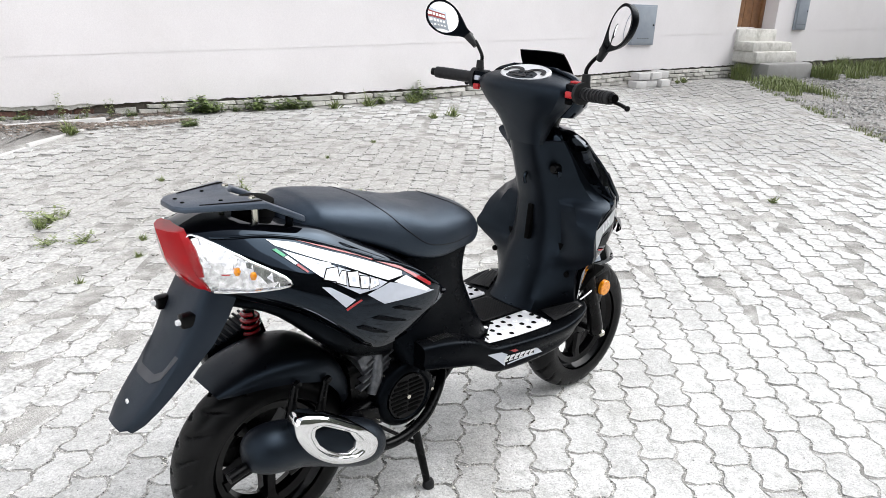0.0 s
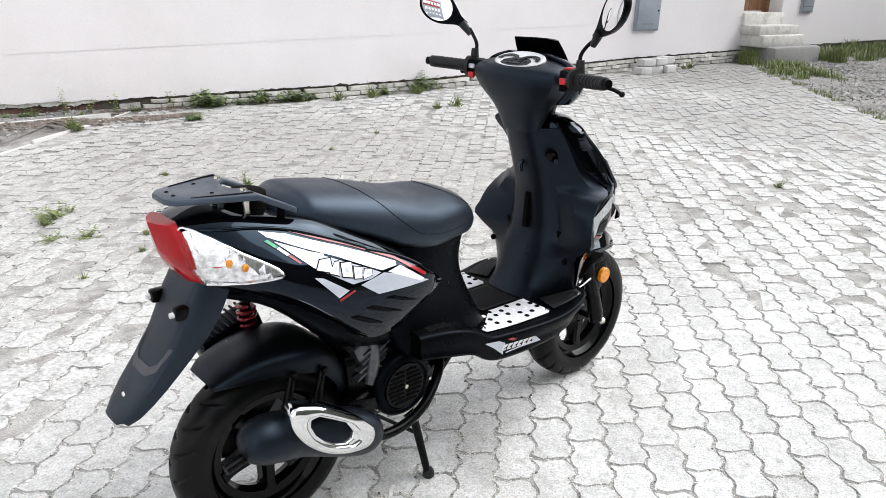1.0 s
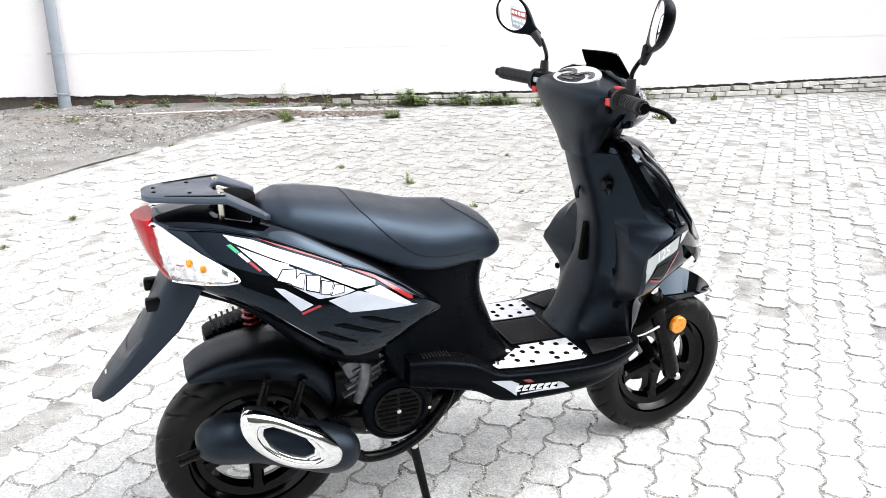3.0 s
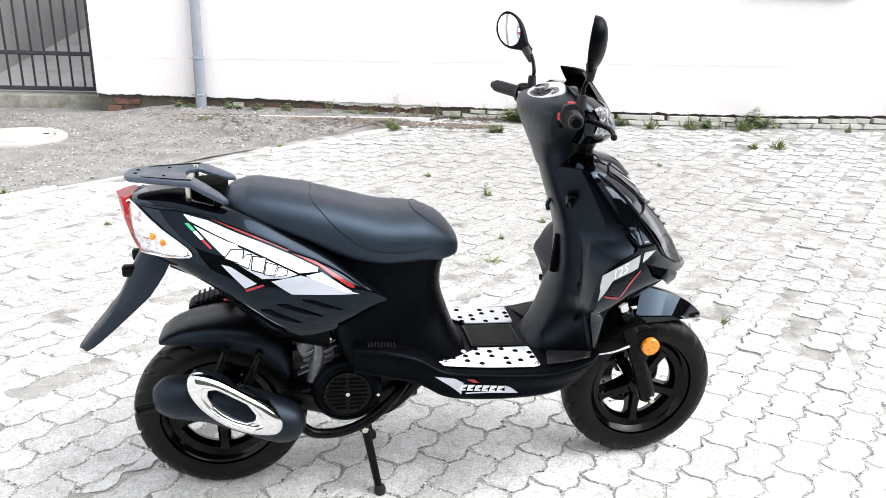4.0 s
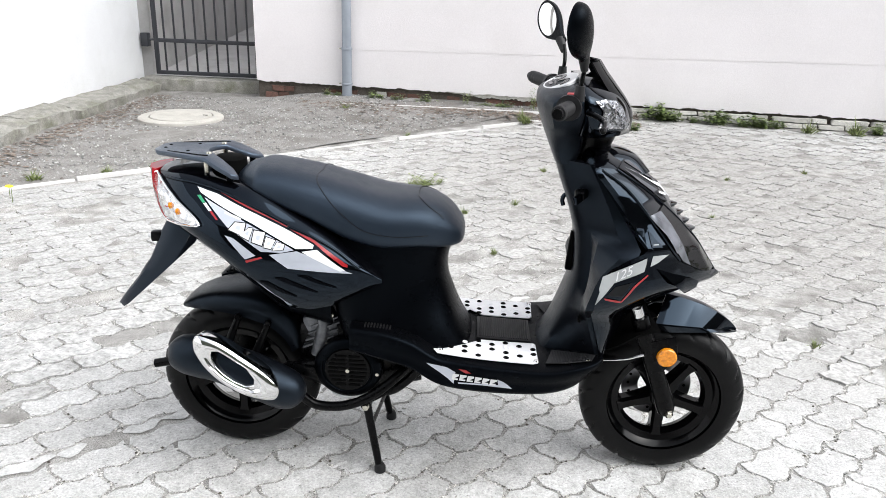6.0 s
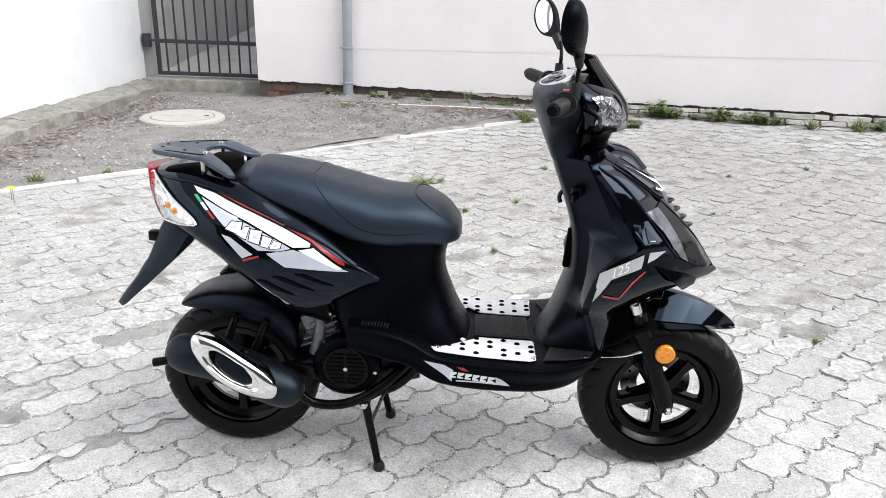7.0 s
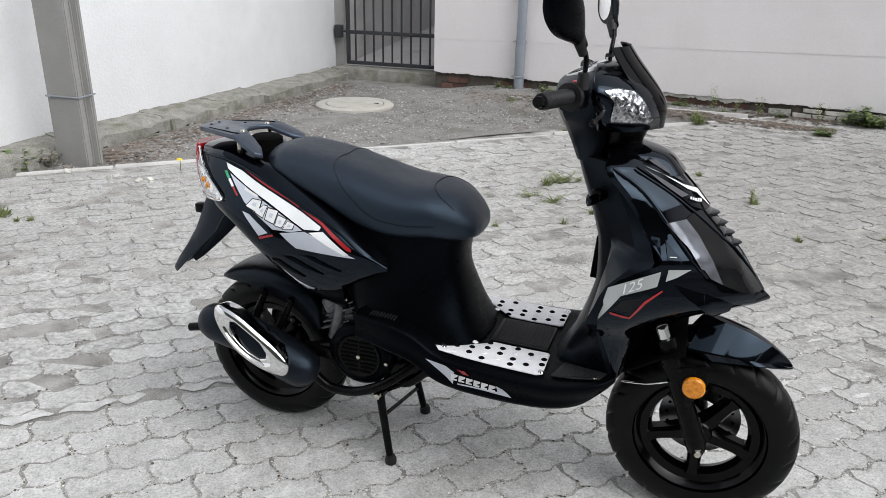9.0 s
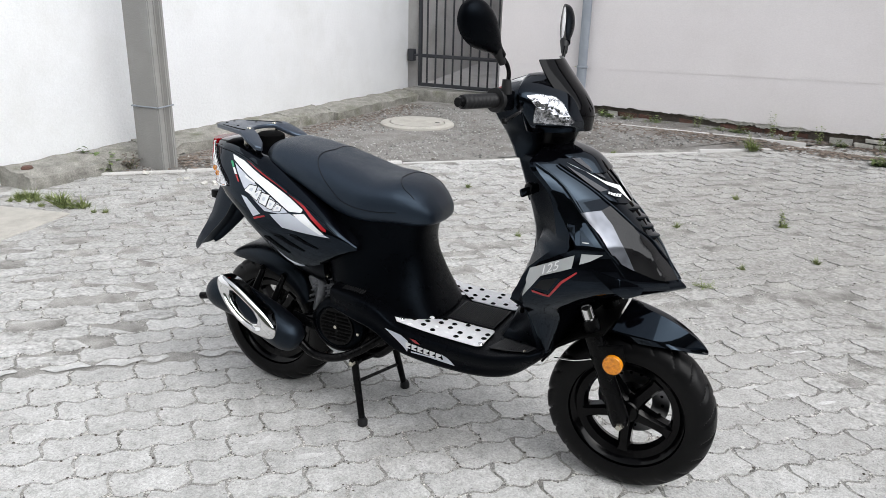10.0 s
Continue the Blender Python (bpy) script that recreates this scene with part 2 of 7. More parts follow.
M_MANHOLE = material("pale worn manhole cover", (0.47, 0.45, 0.41), 0.75, base2=(0.4, 0.385, 0.35), scale=12, grain=0.15, bump=0.004, bump_scale=160, stain=(0.28, 0.26, 0.23), stain_scale=5, stain_amount=0.5)
M_LEAF = material("weed leaf", (0.12, 0.165, 0.045), 0.6, base2=(0.22, 0.25, 0.1), scale=30, per_island=0.45)
M_BROAD = material("broad weed leaf", (0.075, 0.12, 0.03), 0.5, base2=(0.15, 0.19, 0.065), scale=22, per_island=0.45)
M_STEM = material("weed stem", (0.14, 0.18, 0.06), 0.7)
M_DRY = material("dry leaf litter", (0.165, 0.132, 0.108), 0.9, per_island=0.5, scale=20)
M_FLOWER = material("yellow petals", (0.8, 0.6, 0.02), 0.6)
M_ROOF = material("dark roof sheet", (0.08, 0.06, 0.055), 0.6)
M_HEDGE = material("dark grey-green unseen wall", (0.07, 0.08, 0.06), 0.9, base2=(0.12, 0.13, 0.1), scale=1.5, grain=0.3, grain_scale=8)
M_SIGN = material("white sign panel", (0.75, 0.75, 0.74), 0.4)
M_SIGNRED = material("dark red sign print", (0.22, 0.03, 0.03), 0.4)


# ---- mesh helpers ----
def part(name, mesh, mat, parent=None, label=""):
    """Links a bmesh or mesh as one object under a thing or a part."""
    if isinstance(mesh, bmesh.types.BMesh):
        me = bpy.data.meshes.new(name)
        mesh.to_mesh(me)
        mesh.free()
    else:
        me = mesh
    if not me.materials:
        me.materials.append(mat)
    ob = new(name, me)
    if parent:
        ob.parent = parent
    return tagged(ob, label)


def thing(name, at, label, category, group="", kind=""):
    ob = new(name)
    ob.location = at
    ob.empty_display_size = 0.05
    return tagged(ob, label, category, group, kind)


def mesh_of(verts, faces, smooth=True, flat_angle=None):
    me = bpy.data.meshes.new("m")
    me.from_pydata([tuple(v) for v in verts], [], [tuple(f) for f in faces])
    if smooth:
        me.polygons.foreach_set("use_smooth", [True] * len(me.polygons))
        if flat_angle is not None:
            me.set_sharp_from_angle(angle=radians(flat_angle))
    me.update()
    return me


def bm_of(verts, faces):
    bm = bmesh.new()
    vs = [bm.verts.new(tuple(v)) for v in verts]
    for f in faces:
        bm.faces.new([vs[i] for i in f])
    bmesh.ops.recalc_face_normals(bm, faces=bm.faces)
    return bm


def finish(bm, angle=40):
    bmesh.ops.recalc_face_normals(bm, faces=bm.faces)
    me = bpy.data.meshes.new("m")
    bm.to_mesh(me)
    bm.free()
    me.polygons.foreach_set("use_smooth", [True] * len(me.polygons))
    me.set_sharp_from_angle(angle=radians(angle))
    return me


def spline(pts, per, closed=False):
    """Catmull-Rom points through pts, per pieces between each pair."""
    p = np.array(pts, float)
    k = len(p)
    out = []
    for i in range(k if closed else k - 1):
        if closed:
            a, b, c, d = p[(i - 1) % k], p[i], p[(i + 1) % k], p[(i + 2) % k]
        else:
            b, c = p[i], p[i + 1]
            a = p[i - 1] if i else 2 * b - c
            d = p[i + 2] if i + 2 < k else 2 * c - b
        for j in range(per):
            t = j / per
            out.append(0.5 * (2 * b + (c - a) * t + (2 * a - 5 * b + 4 * c - d) * t * t + (3 * b - a - 3 * c + d) * t ** 3))
    if not closed:
        out.append(p[-1])
    return np.array(out)


def loft(rings, along=4, around=3, closed=True, caps=True, angle=40):
    """A smooth skin over rings of 3D points (all of one length); around=1 keeps their corners."""
    r = np.array([spline(ring, around, closed) for ring in rings])
    n = r.shape[1]
    r = np.stack([spline(r[:, i], along) for i in range(n)], axis=1)
    k = r.shape[0]
    verts = r.reshape(-1, 3)
    faces = []
    for i in range(k - 1):
        for j in range(n if closed else n - 1):
            a, b = i * n + j, i * n + (j + 1) % n
            faces.append((a, b, b + n, a + n))
    if caps and closed:
        faces.append(tuple(range(n)))
        faces.append(tuple(range((k - 1) * n, k * n)))
    return finish(bm_of(verts, faces), angle)


def sym_z(z, half):
    """A level ring at height z from half-profile points (x, y), rear middle to front middle."""
    right = [(x, -y, z) for x, y in half]
    left = [(x, y, z) for x, y in half[::-1] if y > 1e-6]
    return right + left


def sym_x(x, half):
    """An upright ring at station x from half-profile points (y, z), top middle to bottom middle."""
    right = [(x, -y, z) for y, z in half]
    left = [(x, y, z) for y, z in half[::-1] if y > 1e-6]
    return right + left


def tube(points, radius, per=6, sides=12, smooth=True, flat=1.0):
    """A round bar along a smooth line; radius: one number or one for each point."""
    rad = radius if isinstance(radius, (list, tuple)) else [radius] * len(points)
    data = np.array([(*p, r) for p, r in zip(points, rad)], float)
    line = spline(data, per) if smooth and len(points) > 2 else data
    verts, faces = [], []
    up = None
    for i, q in enumerate(line):
        p = Vector(q[:3])
        d = (Vector(line[min(i + 1, len(line) - 1)][:3]) - Vector(line[max(i - 1, 0)][:3])).normalized()
        if up is None:
            up = d.orthogonal().normalized()
        up = (up - d * up.dot(d)).normalized()
        side = d.cross(up)
        for j in range(sides):
            a = 2 * math.pi * j / sides
            verts.append(p + (up * math.cos(a) + side * math.sin(a) * flat) * max(q[3], 1e-4))
    k = len(line)
    for i in range(k - 1):
        for j in range(sides):
            a, b = i * sides + j, i * sides + (j + 1) % sides
            faces.append((a, b, b + sides, a + sides))
    faces += [tuple(range(sides)), tuple(range((k - 1) * sides, k * sides))]
    return finish(bm_of(verts, faces), 50)


def revolve(profile, n=48, axis="y", centre=(0, 0, 0), closed=False, angle=35):
    """Turns a profile of (radius, offset) about an axis through centre."""
    verts, faces = [], []
    k = len(profile)
    for i in range(n):
        a = 2 * math.pi * i / n
        for r, o in profile:
            c, s = r * math.cos(a), r * math.sin(a)
            p = (c, o, s) if axis == "y" else (c, s, o) if axis == "z" else (o, c, s)
            verts.append(Vector(p) + Vector(centre))
    for i in range(n):
        for j in range(k if closed else k - 1):
            a, b = i * k + j, i * k + (j + 1) % k
            c, d = ((i + 1) % n) * k + (j + 1) % k, ((i + 1) % n) * k + j
            faces.append((a, b, c, d))
    bm = bm_of(verts, faces)
    bmesh.ops.remove_doubles(bm, verts=bm.verts, dist=1e-5)
    return finish(bm, angle)


def block(sx, sy, sz, bevel=0.004, at=(0, 0, 0), m=None, segments=2):
    bm = bmesh.new()
    bmesh.ops.create_cube(bm, size=1)
    bmesh.ops.scale(bm, vec=(sx, sy, sz), verts=bm.verts)
    if bevel:
        bmesh.ops.bevel(bm, geom=list(bm.edges), offset=bevel, segments=segments, affect="EDGES", profile=0.5)
    if m:
        bmesh.ops.transform(bm, matrix=m, verts=bm.verts)
    bmesh.ops.translate(bm, vec=at, verts=bm.verts)
    return finish(bm, 35)


def prism(outline, depth, axis="y", at=0.0, bevel=0.0, hole=None):
    """A plate: an outline of 2D points (x, z for axis y; x, y for axis z), with thickness from at to at + depth."""
    def p3(u, v, o):
        return (u, o, v) if axis == "y" else (u, v, o) if axis == "z" else (o, u, v)
    bm = bmesh.new()
    rings = [outline] + ([hole] if hole else [])
    if hole:
        edges = []
        for ring in rings:
            vs = [bm.verts.new(p3(u, v, at)) for u, v in ring]
            edges += [bm.edges.new((vs[i], vs[(i + 1) % len(vs)])) for i in range(len(vs))]
        bmesh.ops.triangle_fill(bm, edges=edges, use_beauty=True)
    else:
        bm.faces.new([bm.verts.new(p3(u, v, at)) for u, v in outline])
    ext = bmesh.ops.extrude_face_region(bm, geom=list(bm.faces))
    vec = p3(0, 0, depth)
    bmesh.ops.translate(bm, vec=vec, verts=[g for g in ext["geom"] if isinstance(g, bmesh.types.BMVert)])
    if bevel:
        bmesh.ops.recalc_face_normals(bm, faces=bm.faces)
        sharp = [e for e in bm.edges if len(e.link_faces) == 2 and e.calc_face_angle(0) > 0.7]
        bmesh.ops.bevel(bm, geom=sharp, offset=bevel, segments=2, affect="EDGES", profile=0.5)
    return finish(bm, 35)


def joined(meshes):
    """Several meshes as one."""
    bm = bmesh.new()
    for me in meshes:
        bm.from_mesh(me)
    me = bpy.data.meshes.new("m")
    bm.to_mesh(me)
    bm.free()
    me.polygons.foreach_set("use_smooth", [True] * len(me.polygons))
    me.set_sharp_from_angle(angle=radians(40))
    return me


def mirrored(me):
    """The same mesh on the other side of the middle plane y = 0."""
    bm = bmesh.new()
    bm.from_mesh(me)
    bmesh.ops.scale(bm, vec=(1, -1, 1), verts=bm.verts)
    bmesh.ops.reverse_faces(bm, faces=bm.faces)
    out = bpy.data.meshes.new("m")
    bm.to_mesh(out)
    bm.free()
    out.polygons.foreach_set("use_smooth", [True] * len(out.polygons))
    out.set_sharp_from_angle(angle=radians(40))
    return out


def tree_of(me):
    bm = bmesh.new()
    bm.from_mesh(me)
    t = BVHTree.FromBMesh(bm)
    bm.free()
    return t


def cast(tree, x, z, side, lift):
    """The skin's point over (x, z), seen from the side, lifted off it."""
    p, n, _, _ = tree.ray_cast(Vector((x, side * 1.0, z)), Vector((0, -side, 0)))
    if p is None:
        p, n, _, _ = tree.find_nearest(Vector((x, side * 0.2, z)))
    if n.y * side < 0:
        n = -n
    return p + n * lift


def wrap(outline, tree, side=-1, lift=0.0012, cell=0.012, thick=0.0, jitter=0.0):
    """A film laid on a skin: an outline in side view (x, z)."""
    bm = bmesh.new()
    bm.faces.new([bm.verts.new((x, 0, z)) for x, z in outline])
    bmesh.ops.triangulate(bm, faces=bm.faces)
    return wrap_bm(bm, tree, side, lift, cell, thick, jitter)


def wrap_bm(bm, tree, side, lift, cell, thick=0.0, jitter=0.0):
    xs = [v.co.x for v in bm.verts]
    zs = [v.co.z for v in bm.verts]
    for lo, hi, no in ((min(xs), max(xs), (1, 0, 0)), (min(zs), max(zs), (0, 0, 1))):
        q = lo + cell
        while q < hi - 0.002:
            co = (q, 0, 0) if no[0] else (0, 0, q)
            bmesh.ops.bisect_plane(bm, geom=list(bm.verts) + list(bm.edges) + list(bm.faces), plane_co=co, plane_no=no)
            q += cell
    rng = random.Random(len(bm.verts))
    flat = [(v, v.co.x, v.co.z) for v in bm.verts]
    for v, x, z in flat:
        v.co = cast(tree, x, z, side, lift + rng.uniform(-jitter, jitter))
    if thick:
        rim = [e for e in bm.edges if len(e.link_faces) == 1]
        ext = bmesh.ops.extrude_edge_only(bm, edges=rim)
        for g in ext["geom"]:
            if isinstance(g, bmesh.types.BMVert):
                p, n, _, _ = tree.find_nearest(g.co)
                d = g.co - p
                g.co = p + d * max(0.0, 1 - thick / max(d.length, 1e-5))
    if jitter:
        bmesh.ops.recalc_face_normals(bm, faces=bm.faces)
        me = bpy.data.meshes.new("m")
        bm.to_mesh(me)
        bm.free()
        return me
    return finish(bm, 40)


# ---- setting ----
ROW = radians(42.8)
CA, SA = math.cos(ROW), math.sin(ROW)
PL, PW = 0.2215, 0.1145          # paver length and row width


def ease(v):
    v = max(0.0, min(1.0, v))
    return v * v * (3 - 2 * v)


def ground_z(x, y):
    """The yard rises gently towards the far end and towards the house."""
    q, w = x - 3, y - 3.9
    return 0.018 * (math.sqrt(q * q + 1) + q) / 2 + 0.016 * (math.sqrt(w * w + 0.6) + w) * ease(x + 2.0) * (1 - 0.4 * ease((x - 2.5) / 1.5)) * (1 - ease((y - 7) / 3))


def to_xy(a, b):
    return a * CA - b * SA, a * SA + b * CA


def sheet(a0, a1, b0, b1, step, lift, rough, name, mat, label, category):
    """A stretch of ground in row directions."""
    na, nb = max(2, int((a1 - a0) / step)), max(2, int((b1 - b0) / step))
    verts, faces = [], []
    for i in range(na + 1):
        for j in range(nb + 1):
            x, y = to_xy(a0 + (a1 - a0) * i / na, b0 + (b1 - b0) * j / nb)
            h = rough * (noise.noise(Vector((x * 1.3, y * 1.3, 5))) + 0.5 * noise.noise(Vector((x * 6, y * 6, 9)))) if rough else 0
            verts.append((x, y, ground_z(x, y) + lift + h + (soil_z(x, y) if mat is M_GRAVEL and y > 4 else 0)))
    for i in range(na):
        for j in range(nb):
            k = i * (nb + 1) + j
            faces.append((k, k + nb + 1, k + nb + 2, k + 1))
    return tagged(part(name, mesh_of(verts, faces), mat), label, category, kind="structure")


B_LEFT, B_RIGHT = 3.42, -4.5


def kerb_line(a):
    """The paving's edge towards the gravel bends in a little near the house."""
    return B_LEFT - 0.068 * max(0.0, a - 1.2)


def soil_z(x, y):
    """The soil rises from the paving's edge towards the house."""
    a, b = x * CA + y * SA, -x * SA + y * CA
    return 0.026 * ease((b - kerb_line(a)) / 0.3) * ease((y - 4.7) / 1.15) * ease((x + 2.0) / 0.9)


# one sheet out to the horizon
far = []
for i in range(41):
    for j in range(41):
        u, v = (i - 20) / 20, (j - 20) / 20
        x, y = 4 + 600 * u * abs(u) ** 2, 600 * v * abs(v) ** 2
        far.append((x, y, min(ground_z(x, y), 0.4) - 0.06))
ground = tagged(part("ground", mesh_of(far, [(i * 41 + j, (i + 1) * 41 + j, (i + 1) * 41 + j + 1, i * 41 + j + 1) for i in range(40) for j in range(40)]), M_GRAVEL),
                "grey gravelly soil ground around the yard", "ground", kind="structure")
sheet(-4.2, 6.5, B_LEFT + 0.02, 9.5, 0.06, 0.002, 0.016, "ground", M_GRAVEL, "grey gravel and soil strip beside the paving", "gravel")
sheet(2.0, 17.0, -9.0, B_RIGHT - 0.02, 0.1, 0.0, 0.02, "ground", M_GRAVEL, "patch of grey gravel beside the paving", "gravel")
sheet(2.0, 6.6, 3.0, B_LEFT + 0.06, 0.08, -0.006, 0.002, "ground", M_GRAVEL, "grey gravel and soil strip beside the paving", "gravel")
pavement = sheet(-7.5, 16.5, B_RIGHT - 0.03, B_LEFT + 0.05, 0.12, -0.0022, 0.0006, "pavement", M_BED, "wavy grey interlocking concrete paving with gritty joints", "pavement")

# the long plastered house wall, in its own line
WALL_M = pose(0, 6.31, 0, 0, 0, -math.degrees(math.atan(0.137)))


def wall_xy(s, off=0.0):
    p = WALL_M @ Vector((s, off, 0))
    return p.x, p.y


def base_z(s):
    """The broken lower edge of the plaster."""
    pts = [(-3, 0.2), (0, 0.205), (1.1, 0.2), (1.9, 0.188), (2.4, 0.188), (3.2, 0.193), (5.4, 0.205), (9, 0.33), (11.6, 0.37), (22, 0.5)]
    for (a, za), (b, zb) in zip(pts, pts[1:]):
        if s <= b:
            return za + (zb - za) * (s - a) / (b - a)
    return pts[-1][1]


def band_z(s):
    return 0.625 + 0.0235 * s


def wall_piece(s0, s1, low, high, y0, y1, step=0.09, jag=0.0):
    """A stretch of wall between two height lines, y0 front, y1 back."""
    n = max(1, int((s1 - s0) / step))
    verts, faces = [], []
    for i in range(n + 1):
        s = s0 + (s1 - s0) * i / n
        zl = low(s) + (jag * (noise.noise(Vector((s * 7, 3, 1))) + 0.6 * noise.noise(Vector((s * 23, 3, 4)))) if jag else 0)
        zh = high(s)
        verts += [(s, y0, zl), (s, y0, zh), (s, y1, zh), (s, y1, zl)]
    for i in range(n):
        k = i * 4
        faces += [(k, k + 1, k + 5, k + 4), (k + 1, k + 2, k + 6, k + 5), (k + 2, k + 3, k + 7, k + 6), (k + 3, k, k + 4, k + 7)]
    faces += [(0, 1, 2, 3), (n * 4, n * 4 + 3, n * 4 + 2, n * 4 + 1)]
    bm = bm_of(verts, faces)
    me = bpy.data.meshes.new("m")
    bm.to_mesh(me)
    bm.free()
    return me


WALL_L, WALL_R, TOP = -1.93, 24.0, 6.2
SILL = 1.53
WINDOWS = [(2.72, 3.68), (5.03, 6.12)]
DOOR = (11.68, 12.78)
DOOR_Z = 0.97
const = lambda v: (lambda s: v)
pieces = [wall_piece(WALL_L, DOOR[0], base_z, band_z, 0.0, 0.42, step=0.03, jag=0.018),
          wall_piece(DOOR[1], WALL_R, base_z, band_z, 0.0, 0.42, jag=0.02),
          wall_piece(DOOR[0], DOOR[1], base_z, const(0.9), 0.0, 0.42),
          wall_piece(WALL_L, DOOR[0], band_z, const(SILL), -0.003, 0.42),
          wall_piece(DOOR[1], WALL_R, band_z, const(SILL), -0.003, 0.42),
          wall_piece(WALL_L, WALL_R, const(3.05), const(TOP), -0.003, 0.42)]
edges = [WALL_L] + [v for w in WINDOWS for v in w] + list(DOOR) + [WALL_R]
for a, b in zip(edges[::2], edges[1::2]):
    pieces.append(wall_piece(a, b, const(SILL), const(3.05), -0.003, 0.42))
wall = part("wall_north", joined(pieces), M_WALL)
wall.data.polygons.foreach_set("use_smooth", [False] * len(wall.data.polygons))
wall.matrix_world = WALL_M
tagged(wall, "long pale pinkish-white plastered house wall with a broken lower edge", "wall", kind="structure")
roof = part("roof", block(27, 1.2, 0.14, 0.01), M_ROOF)
roof.matrix_world = WALL_M @ pose(11, 0.2, TOP + 0.08)
tagged(roof, "dark roof edge over the plastered house wall", "roof", kind="structure")

# windows with sills
for i, (a, b) in enumerate(WINDOWS):
    w = thing(f"window_{i + 1}", (0, 0, 0), "wooden window with a grey metal sill in the plastered wall", "window", kind="structure")
    w.matrix_world = WALL_M
    mid, wd = (a + b) / 2, b - a
    part("window_sill", block(wd + 0.06, 0.24, 0.035, 0.006, (mid, 0.06, SILL - 0.005)), M_ZINC, w)
    for x0, z0, sx, sz in ((a + 0.04, 2.29, 0.08, 1.5), (b - 0.04, 2.29, 0.08, 1.5), (mid, 2.29, 0.07, 1.5), (mid, 1.565, wd, 0.08), (mid, 3.01, wd, 0.08)):
        part("window_frame", block(sx, 0.07, sz, 0.006, (x0, 0.16, z0)), M_WOOD, w)
    part("pane", block(wd - 0.1, 0.012, 1.4, 0, (mid, 0.17, 2.29)), M_GLASS, w)

# door with stone steps
door = thing("door_1", (0, 0, 0), "closed brown wooden plank door set deep in the wall", "door", kind="structure")
door.matrix_world = WALL_M
d0, d1 = DOOR
part("door_frame", block(0.07, 0.1, 2.08, 0.005, (d0 + 0.035, 0.3, DOOR_Z + 1.04)), M_WOOD, door)
part("door_frame", block(0.07, 0.1, 2.08, 0.005, (d1 - 0.035, 0.3, DOOR_Z + 1.04)), M_WOOD, door)
for i in range(4):
    wdt = (d1 - d0 - 0.14) / 4
    part("plank", block(wdt - 0.008, 0.045, 2.0, 0.006, (d0 + 0.07 + wdt * (i + 0.5), 0.31, DOOR_Z + 1.02)), M_WOOD, door)
part("handle", tube([(d0 + 0.2, 0.27, DOOR_Z + 1.0), (d0 + 0.2, 0.22, DOOR_Z + 1.0), (d0 + 0.32, 0.22, DOOR_Z + 1.0)], 0.01), M_BOLT, door)
steps = thing("door_steps", (0, 0, 0), "worn pale stone steps below the wooden door", "steps")
steps.matrix_world = WALL_M
part("threshold", block(1.12, 0.5, 0.2, 0.015, (12.23, 0.19, 0.87)), M_LIMESTONE, steps)
part("step", block(1.14, 0.42, 0.16, 0.03, (12.25, -0.16, 0.7)), M_LIMESTONE, steps)
part("step", block(1.2, 0.5, 0.2, 0.035, (12.3, -0.2, 0.53)), M_LIMESTONE, steps)
part("step", block(1.35, 0.75, 0.36, 0.05, (12.5, -0.25, 0.27)), M_POLE, steps)


def meter_box(s0, s1, z0, z1):
    bx = thing("meter_box", (0, 0, 0), "blue-grey metal utility box fixed to the plastered wall", "utility box", "utility boxes on the wall")
    bx.matrix_world = WALL_M
    mid, zc = (s0 + s1) / 2, (z0 + z1) / 2
    part("frame", block(s1 - s0, 0.05, z1 - z0, 0.006, (mid, -0.02, zc)), M_METERBOX, bx)
    part("door", block(s1 - s0 - 0.04, 0.014, z1 - z0 - 0.04, 0.005, (mid, -0.052, zc)), M_METERBOX, bx)
    part("lock", revolve([(0, -0.066), (0.012, -0.066), (0.014, -0.056)], 12, "y", (s1 - 0.06, 0, zc)), M_STEEL, bx)
    for k in range(5):
        part("vent_slot", block(0.035, 0.004, 0.006, 0, (mid - 0.12 + k * 0.055, -0.061, z0 + 0.1)), M_HOLE, bx)


meter_box(9.04, 9.56, 0.72, 1.3)
meter_box(13.32, 13.68, 0.97, 1.62)

# downpipe
pipe = thing("downpipe", (0, 0, 0), "grey-blue zinc rain downpipe on the house wall", "downpipe")
pipe.matrix_world = WALL_M
ps = -0.815
part("pipe", tube([(ps, -0.075, 0.06), (ps, -0.075, 0.64)], 0.056, sides=20), M_ZINC, pipe)
part("pipe", tube([(ps, -0.075, 0.6), (ps, -0.075, 6.1)], 0.052, sides=20), M_ZINC, pipe)
for z in (0.24, 0.62, 1.9):
    part("clip", revolve([(0.058, z - 0.012), (0.063, z - 0.008), (0.063, z + 0.008), (0.058, z + 0.012)], 20, "z", (ps, -0.075, 0)), M_ZINC, pipe)
    part("clip_bolt", block(0.05, 0.014, 0.012, 0.002, (ps - 0.065, -0.08, z)), M_BOLT, pipe)

def berm_z(s):
    """Height of the soil heaped against the foot of the wall."""
    if s < 1.7:
        return 0.09 * ease((s + 1.6) / 0.8) - 0.002
    return max(0.0, 0.088 - 0.1 * (s - 1.7) if s < 2.0 else 0.058)


# foundation under the plaster: earth, red brick and limestone courses
found = part("foundation", joined([wall_piece(WALL_L, 22, const(-0.05), lambda s: base_z(s) + 0.03, 0.045, 0.3)]), M_VOID)
found.matrix_world = WALL_M
tagged(found, "exposed crumbling foundation below the plaster with brick and limestone", "foundation", kind="structure")
rnd = random.Random(7)
shapes = []
